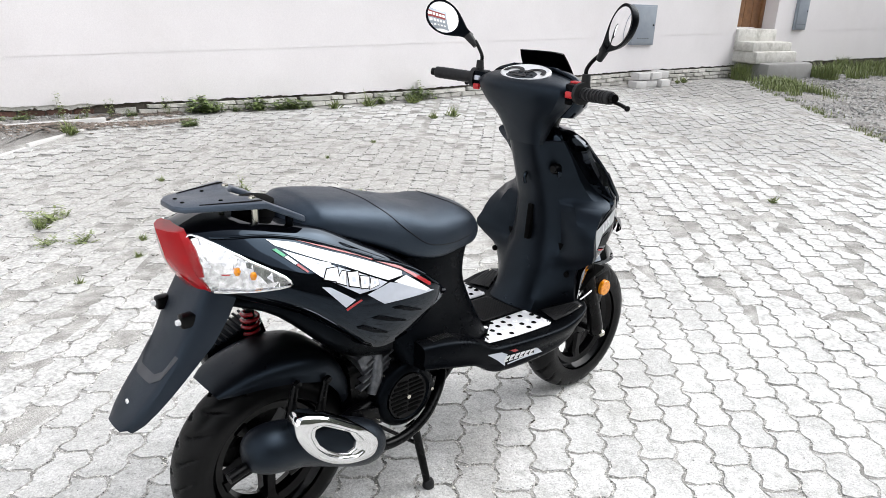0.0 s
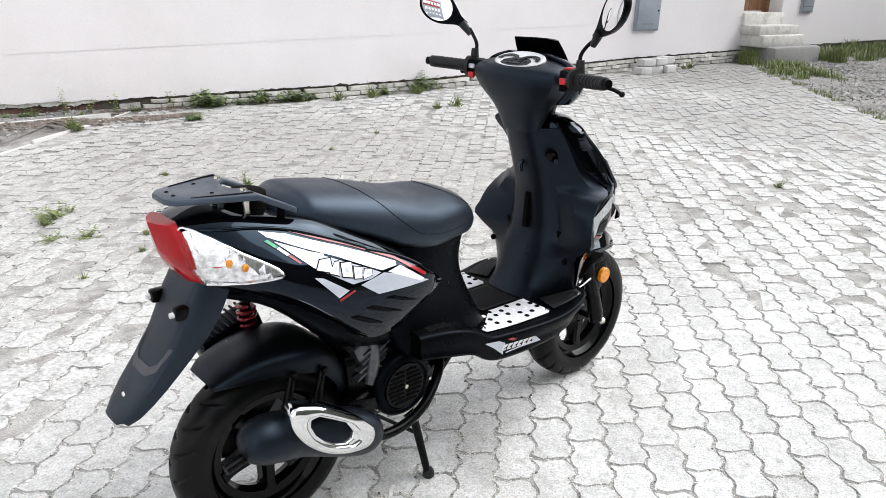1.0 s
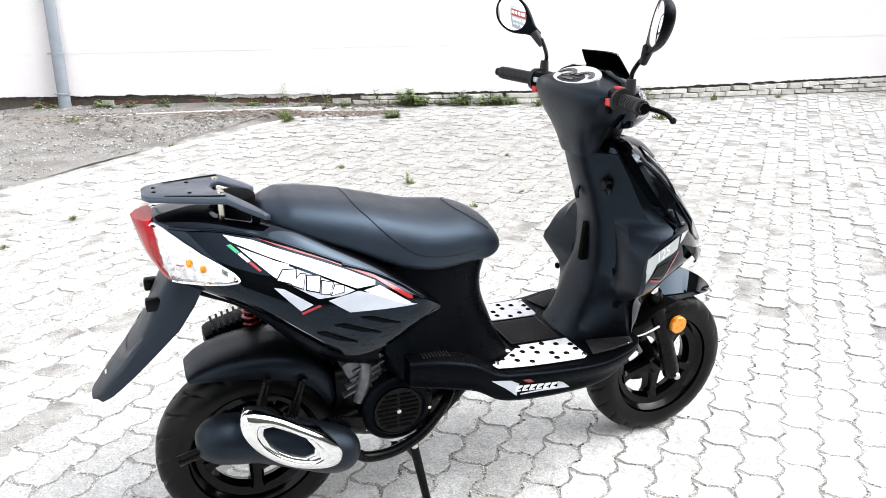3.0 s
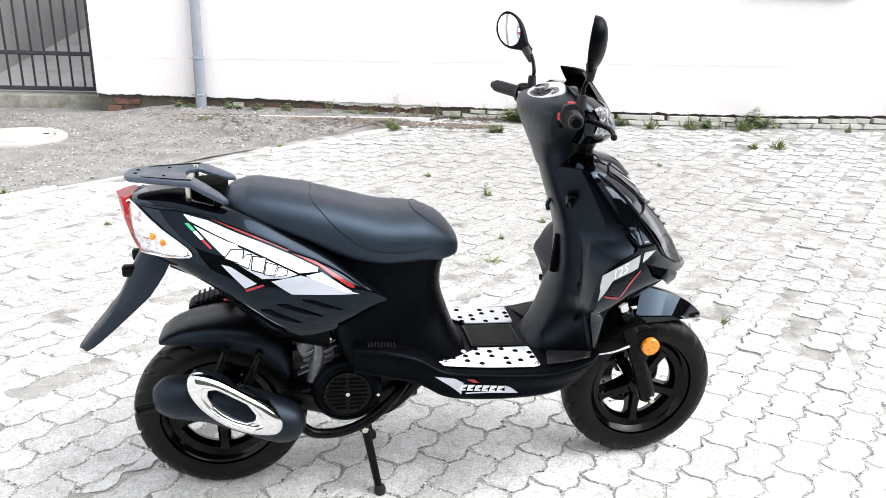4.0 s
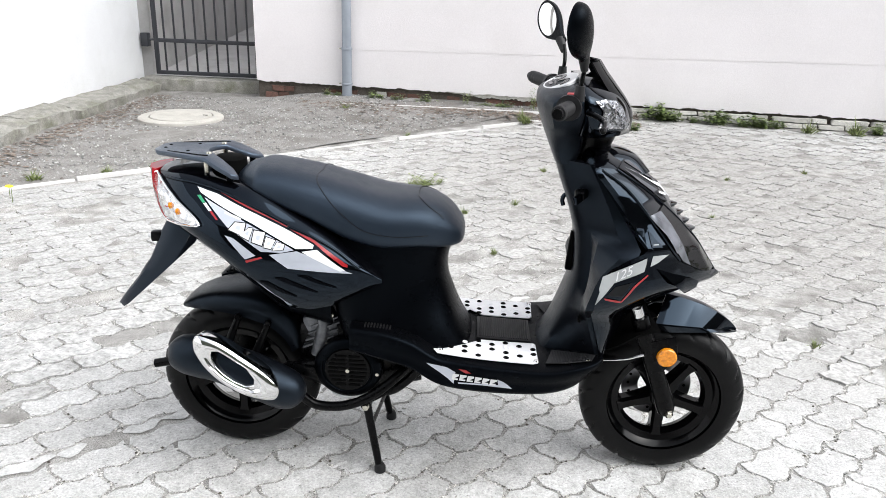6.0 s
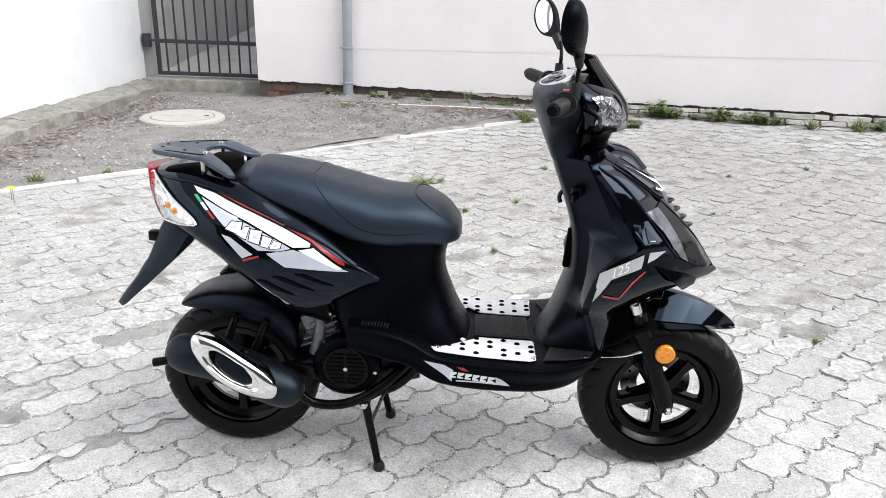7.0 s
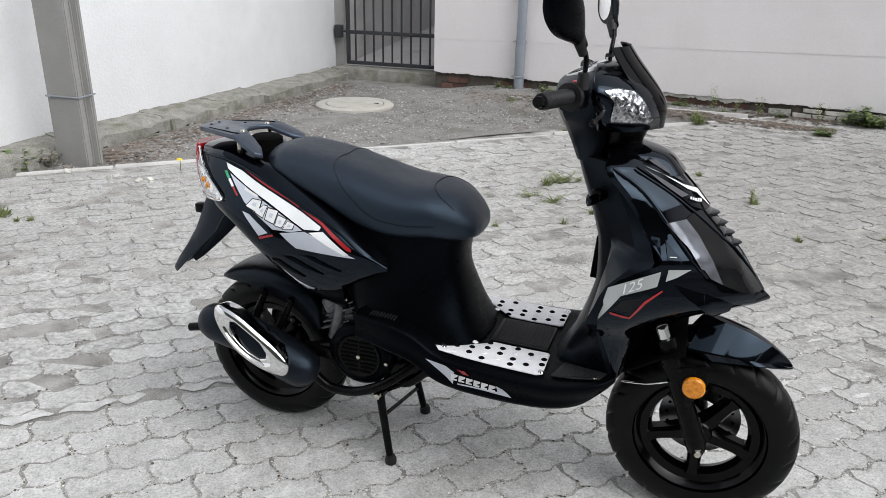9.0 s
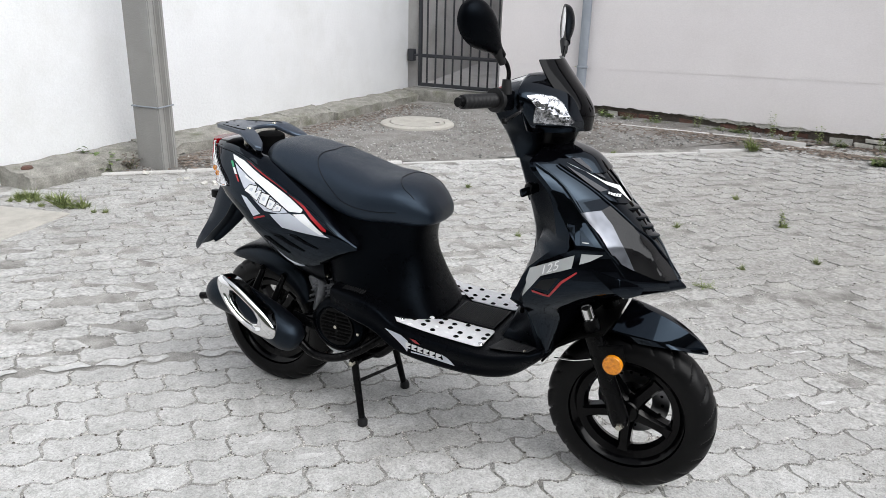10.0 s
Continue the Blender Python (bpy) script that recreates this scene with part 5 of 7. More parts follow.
both("stripe", [(1.021, 0.641), (1.065, 0.633), (1.093, 0.674), (1.128, 0.701), (1.13, 0.697), (1.097, 0.668), (1.067, 0.626), (1.024, 0.635)], T_COWL, M_RED, cowl, "red decal line", lift=0.002)
both("stripe", [(1.027, 0.647), (1.045, 0.671), (1.088, 0.683), (1.065, 0.645)], T_COWL, M_SEAM, cowl)
for sd in (-1, 1):
    line = [cast(T_COWL, x, z, sd, 0.001) for x, z in spline([(0.99, 0.958), (1.04, 0.925), (1.085, 0.885), (1.157, 0.8), (1.22, 0.722)], 6)]
    part("ridge", tube(line, 0.0042, smooth=False, sides=8), M_GLOSS, cowl)
for sd in (-1, 1):
    line = [cast(T_COWL, x, z, sd, 0.001) for x, z in spline([(1.033, 0.953), (1.111, 0.902), (1.169, 0.857), (1.228, 0.806), (1.293, 0.74), (1.355, 0.655)], 6)]
    part("ridge", tube(line, 0.0035, smooth=False, sides=8), M_GLOSS, cowl)
both("nose_panel", [(1.036, 0.955), (1.074, 0.93), (1.113, 0.904), (1.163, 0.865), (1.2, 0.849), (1.203, 0.851), (1.155, 0.899), (1.096, 0.953), (1.062, 0.967)], T_COWL, M_GLOSS, cowl, "gloss black nose panel", lift=0.005, thick=0.005, cell=0.007)
both("turn_lens", [(1.115, 0.848), (1.155, 0.846), (1.169, 0.853), (1.228, 0.802), (1.291, 0.737), (1.336, 0.68), (1.35, 0.66), (1.303, 0.673), (1.256, 0.699), (1.226, 0.719), (1.168, 0.795)], T_COWL, M_TURN, cowl, "smoked front turn lamp lens", lift=0.004, thick=0.004, cell=0.006)
both("lamp_edge", [(1.116, 0.847), (1.154, 0.845), (1.185, 0.811), (1.222, 0.758), (1.253, 0.7), (1.224, 0.719), (1.168, 0.795)], T_COWL, M_STRIP, cowl, "silver lamp reflector strip", lift=0.0072, cell=0.006)
both("stripe", [(1.046, 0.955), (1.075, 0.941), (1.118, 0.918), (1.168, 0.889), (1.202, 0.85), (1.167, 0.884), (1.133, 0.9065), (1.092, 0.932)], T_COWL, M_WHITE, cowl, "white decal blade", lift=0.0065, cell=0.01)
both("stripe", [(1.05, 0.949), (1.092, 0.924), (1.133, 0.898), (1.152, 0.886), (1.138, 0.885), (1.097, 0.914)], T_COWL, M_CHEVRON, cowl, "grey decal band", lift=0.0065, cell=0.012)
both("stripe", [(1.055, 0.961), (1.086, 0.958), (1.113, 0.933), (1.138, 0.91)], T_COWL, M_CHEVRON, cowl, lift=0.0065, cell=0.012)
for k in range(5):
    x0, z0 = 1.154 + k * 0.0052, 0.8825 - k * 0.0025
    both("lettering", [(x0, z0), (x0 + 0.004, z0 - 0.0019), (x0 + 0.0045, z0 - 0.0065), (x0 + 0.0005, z0 - 0.0046)], T_COWL, M_WHITE, cowl, lift=0.009, cell=0.02)
both("facet", [(1.06, 0.822), (1.108, 0.815), (1.119, 0.766)], T_COWL, M_COVER, cowl, lift=0.002)
both("facet", [(1.12, 0.811), (1.163, 0.767), (1.131, 0.772)], T_COWL, M_COVER, cowl, lift=0.002)
both("lettering", [(1.133, 0.7775), (1.148, 0.7762), (1.148, 0.7742), (1.133, 0.7755)], T_COWL, M_PALE, cowl, lift=0.0045)
for sd in (-1, 1):
    lip_mesh = wrap([(1.153, 0.712), (1.238, 0.681), (1.283, 0.659), (1.279, 0.643), (1.246, 0.632)], T_COWL, sd, 0.004, 0.012, 0.005)
    for v in lip_mesh.vertices:
        v.co.y += sd * 0.32 * max(0.0, 0.712 - v.co.z)
    part("facet", lip_mesh, M_GLOSS, cowl)
# digits on the decal plate
curve = bpy.data.curves.new("digits", "FONT")
curve.body, curve.size = "125", 0.05
digits = new("digits", curve)
bpy.context.view_layer.update()
flat = bpy.data.meshes.new_from_object(digits.evaluated_get(bpy.context.evaluated_depsgraph_get()))
bpy.data.objects.remove(digits)
for sd in (-1, 1):
    bm = bmesh.new()
    bm.from_mesh(flat)
    for v in bm.verts:
        x, z = v.co.x, v.co.y
        if sd > 0:
            x = 0.085 - x
        v.co = Vector((1.04 + x * 0.62 + z * 0.06, 0, 0.683 + z * 0.68 + x * 0.3))
    part("number_125", wrap_bm(bm, T_COWL, sd, 0.0042, 0.02), M_WHITE, cowl, "number 125 on the cowl")
# louvres stepping down the nose ridge, with dark slots below them
for k in range(4):
    x, z = 1.214 + k * 0.0195, 0.838 - k * 0.0225
    wl = 0.046 - 0.003 * k
    part("louvre", prism([(x - 0.045, -wl), (x - 0.012, -wl * 0.9), (x + 0.013, -0.012), (x + 0.018, 0), (x + 0.013, 0.012), (x - 0.012, wl * 0.9), (x - 0.045, wl)], 0.0045, "z", z - 0.003, 0.0012), M_GLOSS, cowl)
    part("slot", prism([(x - 0.04, -wl * 0.86), (x - 0.006, -wl * 0.7), (x + 0.012, 0), (x - 0.006, wl * 0.7), (x - 0.04, wl * 0.86)], 0.006, "z", z - 0.0095), M_HOLE, cowl)
part("cowl_top", loft([sym_z(z, h) for z, h in [(0.99, [(0.96, 0), (0.97, 0.05), (1.0, 0.06), (1.03, 0.03), (1.035, 0)]), (0.97, [(0.955, 0), (0.965, 0.075), (1.02, 0.09), (1.085, 0.045), (1.1, 0)]), (0.93, [(0.955, 0), (0.965, 0.09), (1.03, 0.11), (1.125, 0.06), (1.14, 0)])]], 4, 4), M_GLOSS, cowl)

# handlebar cover and headlamp cowl
HEAD = [(0.945, [(0.887, 0), (0.889, 0.042), (0.9, 0.064), (0.925, 0.062), (0.94, 0.045), (0.945, 0)]),
        (0.985, [(0.87, 0), (0.874, 0.05), (0.89, 0.074), (0.93, 0.074), (0.95, 0.055), (0.955, 0)]),
        (1.02, [(0.855, 0), (0.86, 0.06), (0.879, 0.094), (0.93, 0.098), (0.95, 0.07), (0.955, 0)]),
        (1.05, [(0.843, 0), (0.848, 0.072), (0.868, 0.122), (0.924, 0.13), (0.95, 0.095), (0.955, 0)]),
        (1.08, [(0.833, 0), (0.838, 0.08), (0.86, 0.144), (0.918, 0.156), (0.95, 0.125), (0.955, 0)]),
        (1.108, [(0.829, 0), (0.835, 0.084), (0.857, 0.156), (0.908, 0.174), (0.945, 0.15), (0.955, 0)]),
        (1.13, [(0.836, 0), (0.843, 0.08), (0.866, 0.148), (0.91, 0.166), (0.945, 0.145), (0.955, 0)]),
        (1.147, [(0.87, 0), (0.876, 0.064), (0.895, 0.105), (0.92, 0.12), (0.945, 0.105), (0.955, 0)]),
        (1.157, [(0.9, 0), (0.903, 0.045), (0.915, 0.065), (0.93, 0.068), (0.945, 0.06), (0.955, 0)])]
head_mesh = loft([sym_z(z, h) for z, h in HEAD], 4, 2, angle=30)
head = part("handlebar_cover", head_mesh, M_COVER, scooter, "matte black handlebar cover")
T_HEAD = tree_of(head_mesh)
for sd in (-1, 1):
    part("screw", revolve([(0, -0.002), (0.006, -0.0015), (0.007, 0.003)], 10, "x", (0.888, sd * 0.045, 0.966)), M_BOLT, head)
HCOWL = [(1.03, [(0.93, 0), (0.93, 0.1), (0.965, 0.13), (1.02, 0.1), (1.065, 0.045), (1.075, 0)]),
         (1.055, [(0.93, 0), (0.93, 0.115), (0.965, 0.153), (1.04, 0.112), (1.068, 0.05), (1.076, 0)]),
         (1.09, [(0.93, 0), (0.93, 0.135), (0.955, 0.172), (1.025, 0.12), (1.058, 0.055), (1.068, 0)]),
         (1.125, [(0.93, 0), (0.928, 0.15), (0.945, 0.178), (1.0, 0.125), (1.035, 0.055), (1.045, 0)]),
         (1.15, [(0.93, 0), (0.925, 0.13), (0.94, 0.145), (0.975, 0.105), (1.005, 0.05), (1.015, 0)]),
         (1.17, [(0.93, 0), (0.92, 0.07), (0.935, 0.085), (0.955, 0.07), (0.98, 0.04), (0.985, 0)])]
hc_mesh = loft([sym_z(z, h) for z, h in HCOWL], 5, 4, angle=40)
hcowl = part("headlamp_cowl", hc_mesh, M_GLOSS, scooter, "gloss black headlamp cowl")
T_HC = tree_of(hc_mesh)
HL = [(0.955, 1.125), (0.979, 1.127), (1.01, 1.12), (1.029, 1.103), (1.055, 1.059), (1.046, 1.054), (0.972, 1.061), (0.984, 1.083), (0.979, 1.099), (0.966, 1.114)]
for sd in (-1, 1):
    part("headlamp_reflector", wrap(HL, T_HC, sd, 0.0035, 0.0065, 0.0, 0.0007), M_REFLECTOR, hcowl, "clear faceted headlamp")
both("headlamp_lens", HL, T_HC, M_CLEAR, hcowl, "clear headlamp lens", lift=0.007, cell=0.01, thick=0.006)
part("steering_neck", tube([(0.975, 0, 0.92), (0.98, 0, 0.98), (0.99, 0, 1.05)], [0.05, 0.05, 0.065], sides=20, flat=1.0), M_STEEL, scooter, "dark steering neck below the headlamp")
# smoked fly screen
SCREEN = [(1.208, 0.952, 0.084, 0.033), (1.18, 0.97, 0.092, 0.036), (1.148, 0.993, 0.094, 0.04), (1.112, 1.024, 0.086, 0.038), (1.08, 1.052, 0.07, 0.028), (1.05, 1.066, 0.05, 0.015), (1.028, 1.07, 0.032, 0.009)]
rows = []
for z, x, w, bow in SCREEN:
    rows.append([(x + bow * (1 - (k / 4) ** 2), w * k / 4, z) for k in range(-4, 5)])
me = loft(rows, 4, 2, closed=False, angle=60)
bm = bmesh.new()
bm.from_mesh(me)
bmesh.ops.solidify(bm, geom=list(bm.faces), thickness=0.004)
screen = part("fly_screen", finish(bm, 50), M_SMOKE, scooter, "dark smoked fly screen")
# instruments
p, n, _, _ = T_HEAD.ray_cast(Vector((0.888, 0, 2)), Vector((0, 0, -1)))
dash_m = pose(0.888, 0.0, p.z - 0.004, 0, -22, 0)
dash = part("instrument_panel", revolve([(0, 0.003), (0.066, 0.003), (0.074, 0.0045), (0.079, 0.002), (0.08, -0.01)], 40, "z"), M_DASH, scooter, "silver oval instrument panel with black dials")
dash.matrix_world = dash_m @ Matrix.Diagonal((0.62, 1.14, 1.0, 1.0))
for sd in (-1, 1):
    d = part("dial", prism([(0.042 * math.cos(a) * q - 0.008, sd * 0.036 + 0.033 * math.sin(a) * q) for q, rng in ((1, range(-5, 6)), (0.6, range(5, -6, -1))) for a in (i * math.pi / 9 - 0.0 for i in rng)], 0.002, "z", 0.0045), M_DIAL, dash)
    for k in range(3):
        part("icon", prism([(-0.03 + (i in (1, 2)) * 0.008, sd * (0.012 + 0.012 * k) + (i > 1) * 0.008) for i in range(4)], 0.001, "z", 0.0045), M_DIAL, dash)
part("display", prism([(-0.052, -0.022), (-0.036, -0.022), (-0.036, 0.022), (-0.052, 0.022)], 0.0015, "z", 0.0044), M_DIAL, dash)

# bars, grips, switches, levers, mirrors
for sd, gx in ((-1, 0.853), (1, 0.835)):
    inner, outer = Vector((0.9, sd * 0.17, 1.112)), Vector((gx, sd * 0.331, 1.12))
    axis = (outer - inner)
    grip = part("grip", tube([inner + axis * t for t in (0.2, 0.3, 0.6, 0.95, 1.0)], [0.0185, 0.0168, 0.0168, 0.0175, 0.015], sides=20), M_GRIP, scooter, "black ribbed rubber grip")
    for k in range(7):
        c = inner + axis * (0.34 + 0.09 * k)
        ring = tube([c + Vector((0.004, -sd * 0.006, 0.0)), c + Vector((-0.004, sd * 0.006, 0.0))], 0.018, sides=16)
        part("grip_rib", ring, M_GRIP, grip)
    part("bar_end", tube([outer, outer + axis.normalized() * 0.014], [0.013, 0.0115], sides=16), M_STEEL, grip)
    part("grip_flange", tube([inner + axis * 0.2, inner + axis * 0.27], [0.031, 0.03], sides=20), M_GRIP, grip)
    sw = part("switch_housing", block(0.05, 0.05, 0.052, 0.01, tuple(inner + axis * 0.08), pose(0, 0, 0, 0, 0, sd * 15)), M_MATTE, scooter, "black handlebar switch block")
    part("red_switch", block(0.01, 0.024, 0.018, 0.003, tuple(inner + axis * 0.06 + Vector((-0.028, 0, -0.004 if sd < 0 else -0.022)))), M_SWITCH, sw)
    part("button", block(0.01, 0.022, 0.014, 0.003, tuple(inner + axis * 0.06 + Vector((-0.027, 0, -0.024 if sd < 0 else 0.004)))), M_HOLE if sd < 0 else M_SILVER, sw)
    if sd < 0:
        part("red_switch", block(0.02, 0.03, 0.008, 0.003, tuple(inner + axis * 0.06 + Vector((0.0, 0, 0.028)))), M_SWITCH, sw)
    part("lever", tube([inner + Vector((0.04, sd * 0.01, -0.012)), inner + Vector((0.06, sd * 0.05, -0.016)), inner + Vector((0.066, sd * 0.1, -0.02)), inner + Vector((0.058, sd * 0.14, -0.028))], [0.008, 0.007, 0.006, 0.006], flat=0.7), M_STEEL, scooter, "black brake lever")
    part("lever_ball", revolve([(0, -0.0085), (0.006, -0.006), (0.0085, 0), (0.006, 0.006), (0, 0.0085)], 12, "z", tuple(inner + Vector((0.057, sd * 0.143, -0.029)))), M_STEEL, scooter)
    # mirror: stem, teardrop shell, glass
    base, neck = Vector((0.912, sd * (0.2 if sd < 0 else 0.212), 1.145)), Vector((0.913, sd * 0.24, 1.222))
    part("mirror_boot", tube([base - Vector((0, 0, 0.015)), base + Vector((0, 0, 0.02))], [0.014, 0.011], sides=14), M_GRIP, scooter)
    part("mirror_stem", tube([base, base + Vector((0.003, -sd * 0.004, 0.03)), base + Vector((0.004, sd * 0.012, 0.055)), neck], 0.0055), M_STEEL, scooter)
    centre = Vector((0.882, -0.312, 1.293)) if sd < 0 else Vector((0.874, 0.342, 1.283))
    facing = Vector((-0.87, 0.42, 0.06) if sd < 0 else (-0.87, -0.42, 0.06)).normalized()
    long = centre - neck
    long = (long - facing * long.dot(facing)).normalized()
    wide = facing.cross(long)
    MIR = [(-0.105, 0.012), (-0.08, 0.016), (-0.055, 0.029), (-0.027, 0.0425), (0.0, 0.0485), (0.027, 0.047), (0.05, 0.037), (0.064, 0.02), (0.069, 0.004)]
    rings = []
    for u, w in MIR:
        c = centre + long * u
        dep = 0.03 * (w / 0.0485) ** 0.7
        rings.append([c + wide * w * math.cos(a) + facing * (0.004 if math.sin(a) >= 0 else 0) + facing * (min(math.sin(a), 0) * dep) for a in (2 * math.pi * i / 14 for i in range(14))])
    mir = part("mirror", loft(rings, 3, 2, angle=50), M_MATTE, scooter, "black teardrop rear-view mirror")
    rows, gf = [centre + long * 0.006 + facing * 0.0075], []
    for q in (0.25, 0.5, 0.75, 1.0):
        rows += [centre + long * (0.006 + 0.056 * q * math.cos(a)) + wide * (0.0425 * q * math.sin(a)) + facing * (0.0075 - 0.0033 * q * q) for a in (2 * math.pi * i / 40 for i in range(40))]
    for i in range(40):
        gf.append((0, 1 + i, 1 + (i + 1) % 40))
        gf += [(1 + 40 * q + i, 1 + 40 * q + 40 + i, 1 + 40 * q + 40 + (i + 1) % 40, 1 + 40 * q + (i + 1) % 40) for q in range(3)]
    bm = bm_of(rows, gf)
    part("glass", finish(bm, 20), M_MIRROR, mir, "mirror glass")
    part("mirror_neck", tube([neck - Vector((0, sd * 0.004, 0.016)), neck + long * 0.03], [0.009, 0.014], sides=14), M_GRIP, mir)


# wheels
def tyre_mesh(radius, width, rim_r, seed):
    """A tyre with curved tread grooves."""
    n, k = 264, 26
    verts, faces = [], []
    hw = width / 2
    for i in range(n):
        a = 2 * math.pi * i / n
        for j in range(k):
            t = -1 + 2 * j / (k - 1)
            y = hw * math.sin(t * math.pi * 0.5) * (1.0 if abs(t) < 0.85 else 1 - (abs(t) - 0.85) * 0.9)
            r = rim_r + (radius - rim_r) * (1 - abs(t) ** 2.6)
            if abs(t) < 0.7:
                ph = (a * 22 / (2 * math.pi) + 1.1 * abs(t) ** 1.4 * (1 if t > 0 else 1) + (0.5 if t > 0 else 0)) % 1
                if ph < 0.13 and abs(t) > 0.06:
                    r -= 0.006
            verts.append((r * math.cos(a), y, r * math.sin(a)))
    for i in range(n):
        for j in range(k - 1):
            a, b = i * k + j, ((i + 1) % n) * k + j
            faces.append((a, a + 1, b + 1, b))
    return finish(bm_of(verts, faces), 35)


def wheel(name, x, radius, width, label):
    w = part(name, revolve([(0.03, -0.035), (0.034, -0.03), (0.034, 0.03), (0.03, 0.035), (0.012, 0.036), (0.012, -0.036)], 32, "y", closed=True), M_RIM, scooter, label)
    w.location = (x, 0, AZ)
    rr = 0.166
    part("tyre", tyre_mesh(radius, width, rr, 1), M_RUBBER, w, "black treaded tyre")
    hw = width * 0.36
    rim_profile = [(rr + 0.004, -hw), (rr - 0.004, -hw - 0.002), (rr - 0.01, -hw + 0.003), (rr - 0.018, -hw + 0.014), (rr - 0.038, -hw + 0.02), (rr - 0.046, 0), (rr - 0.038, hw - 0.02), (rr - 0.018, hw - 0.014), (rr - 0.01, hw - 0.003), (rr - 0.004, hw + 0.002), (rr + 0.004, hw), (rr - 0.02, 0)]
    part("rim", revolve(rim_profile, 72, "y", closed=True), M_RIM, w, "gloss black cast rim")
    for i in range(5):
        a = radians(-90 + 72 * i)
        d = Vector((math.cos(a), 0, math.sin(a)))
        s2 = Vector((-math.sin(a), 0, math.cos(a)))
        rings = []
        for r, wd, th in ((0.025, 0.024, 0.03), (0.06, 0.019, 0.027), (0.1, 0.0175, 0.024), (0.118, 0.019, 0.026), (0.13, 0.026, 0.028)):
            rings.append([d * r + s2 * wd * c + Vector((0, th * e, 0)) for c, e in ((-1, -0.6), (-0.6, -1), (0.6, -1), (1, -0.6), (1, 0.6), (0.6, 1), (-0.6, 1), (-1, 0.6))])
        part("spoke", loft(rings, 3, 1, angle=35), M_RIM, w)
    return w


front = wheel("front_wheel", FX, 0.241, 0.12, "front wheel with black cast five-spoke rim")
rear = wheel("rear_wheel", RX, 0.239, 0.118, "rear wheel with black cast five-spoke rim")
disc = part("brake_disc", revolve([(0.055, 0.052), (0.105, 0.052), (0.105, 0.056), (0.055, 0.056)], 48, "y", closed=True), M_DISC, front, "drilled steel brake disc")
for k in range(18):
    a = 2 * math.pi * k / 18
    part("disc_hole", revolve([(0, 0.0512), (0.0045, 0.0512), (0.005, 0.053)], 8, "y", (0.085 * math.cos(a), 0, 0.085 * math.sin(a))), M_HOLE, disc)
part("caliper", block(0.06, 0.04, 0.07, 0.012, (FX - 0.07, 0.075, 0.3)), M_STEEL, scooter)

# fork
for sd in (-1, 1):
    fork = part("fork_leg", tube([(1.148, sd * 0.1, 0.535), (1.185, sd * 0.1, 0.44), (1.23, sd * 0.098, 0.33), (1.256, sd * 0.095, 0.262), (1.262, sd * 0.094, 0.235)], [0.024, 0.024, 0.025, 0.027, 0.022], sides=18), M_STEEL, scooter, "black front fork leg")
    part("stanchion", tube([(1.11, sd * 0.1, 0.63), (1.15, sd * 0.1, 0.53)], 0.0165, sides=18), M_CHROME, fork, "chrome fork stanchion")
    part("axle_nut", revolve([(0, -sd * -0.128), (0.008, sd * 0.128), (0.013, sd * 0.121), (0.013, sd * 0.112)], 6, "y", (FX, 0, AZ)), M_BOLT, fork)
    bracket = part("reflector_bracket", prism([(1.165, 0.465), (1.25, 0.49), (1.262, 0.44), (1.225, 0.37), (1.2, 0.37)], 0.006, "y", sd * 0.122, 0.002), M_STEEL, fork)
    part("side_reflector", revolve([(0, sd * 0.137), (0.024, sd * 0.1365), (0.027, sd * 0.134), (0.0275, sd * 0.124)], 32, "y", (1.231, 0, 0.43)), M_ORANGE, fork, "round orange side reflector")
    part("guard_strip", tube([(1.06, sd * 0.1, 0.395), (1.12, sd * 0.115, 0.41), (1.17, sd * 0.12, 0.43)], [0.002, 0.003, 0.004], sides=6), M_CHROME, fork)
part("fork_yoke", block(0.06, 0.24, 0.04, 0.012, (1.12, 0, 0.58)), M_STEEL, scooter)
part("brake_hose", tube([(1.1, 0.08, 0.62), (1.13, 0.12, 0.5), (1.15, 0.11, 0.38), (1.19, 0.09, 0.31)], 0.005), M_GRIP, scooter)
part("axle", tube([(FX, -0.1, AZ), (FX, 0.1, AZ)], 0.011), M_STEEL, scooter)

# front fender: a short flat beak
rows = []
for x, top, w, low in ((1.236, 0.576, 0.064, 0.487), (1.262, 0.571, 0.068, 0.488), (1.3, 0.561, 0.07, 0.489), (1.345, 0.546, 0.066, 0.488), (1.385, 0.526, 0.052, 0.483), (1.42, 0.503, 0.032, 0.476), (1.443, 0.483, 0.013, 0.469), (1.455, 0.469, 0.003, 0.466)):
    rows.append([(x - 0.03 * (abs(f) > 0.9), w * f, low + (top - low) * e) for f, e in ((-0.9, -0.16), (-1, 0.1), (-0.98, 0.16), (-0.22, 0.97), (0, 1.0), (0.22, 0.97), (0.98, 0.16), (1, 0.1), (0.9, -0.16))])
me = loft(rows, 4, 1, closed=False, angle=30)
bm = bmesh.new()
bm.from_mesh(me)
bmesh.ops.solidify(bm, geom=list(bm.faces), thickness=0.004)
part("front_fender", finish(bm, 22), M_GLOSS, scooter, "gloss black pointed front fender")

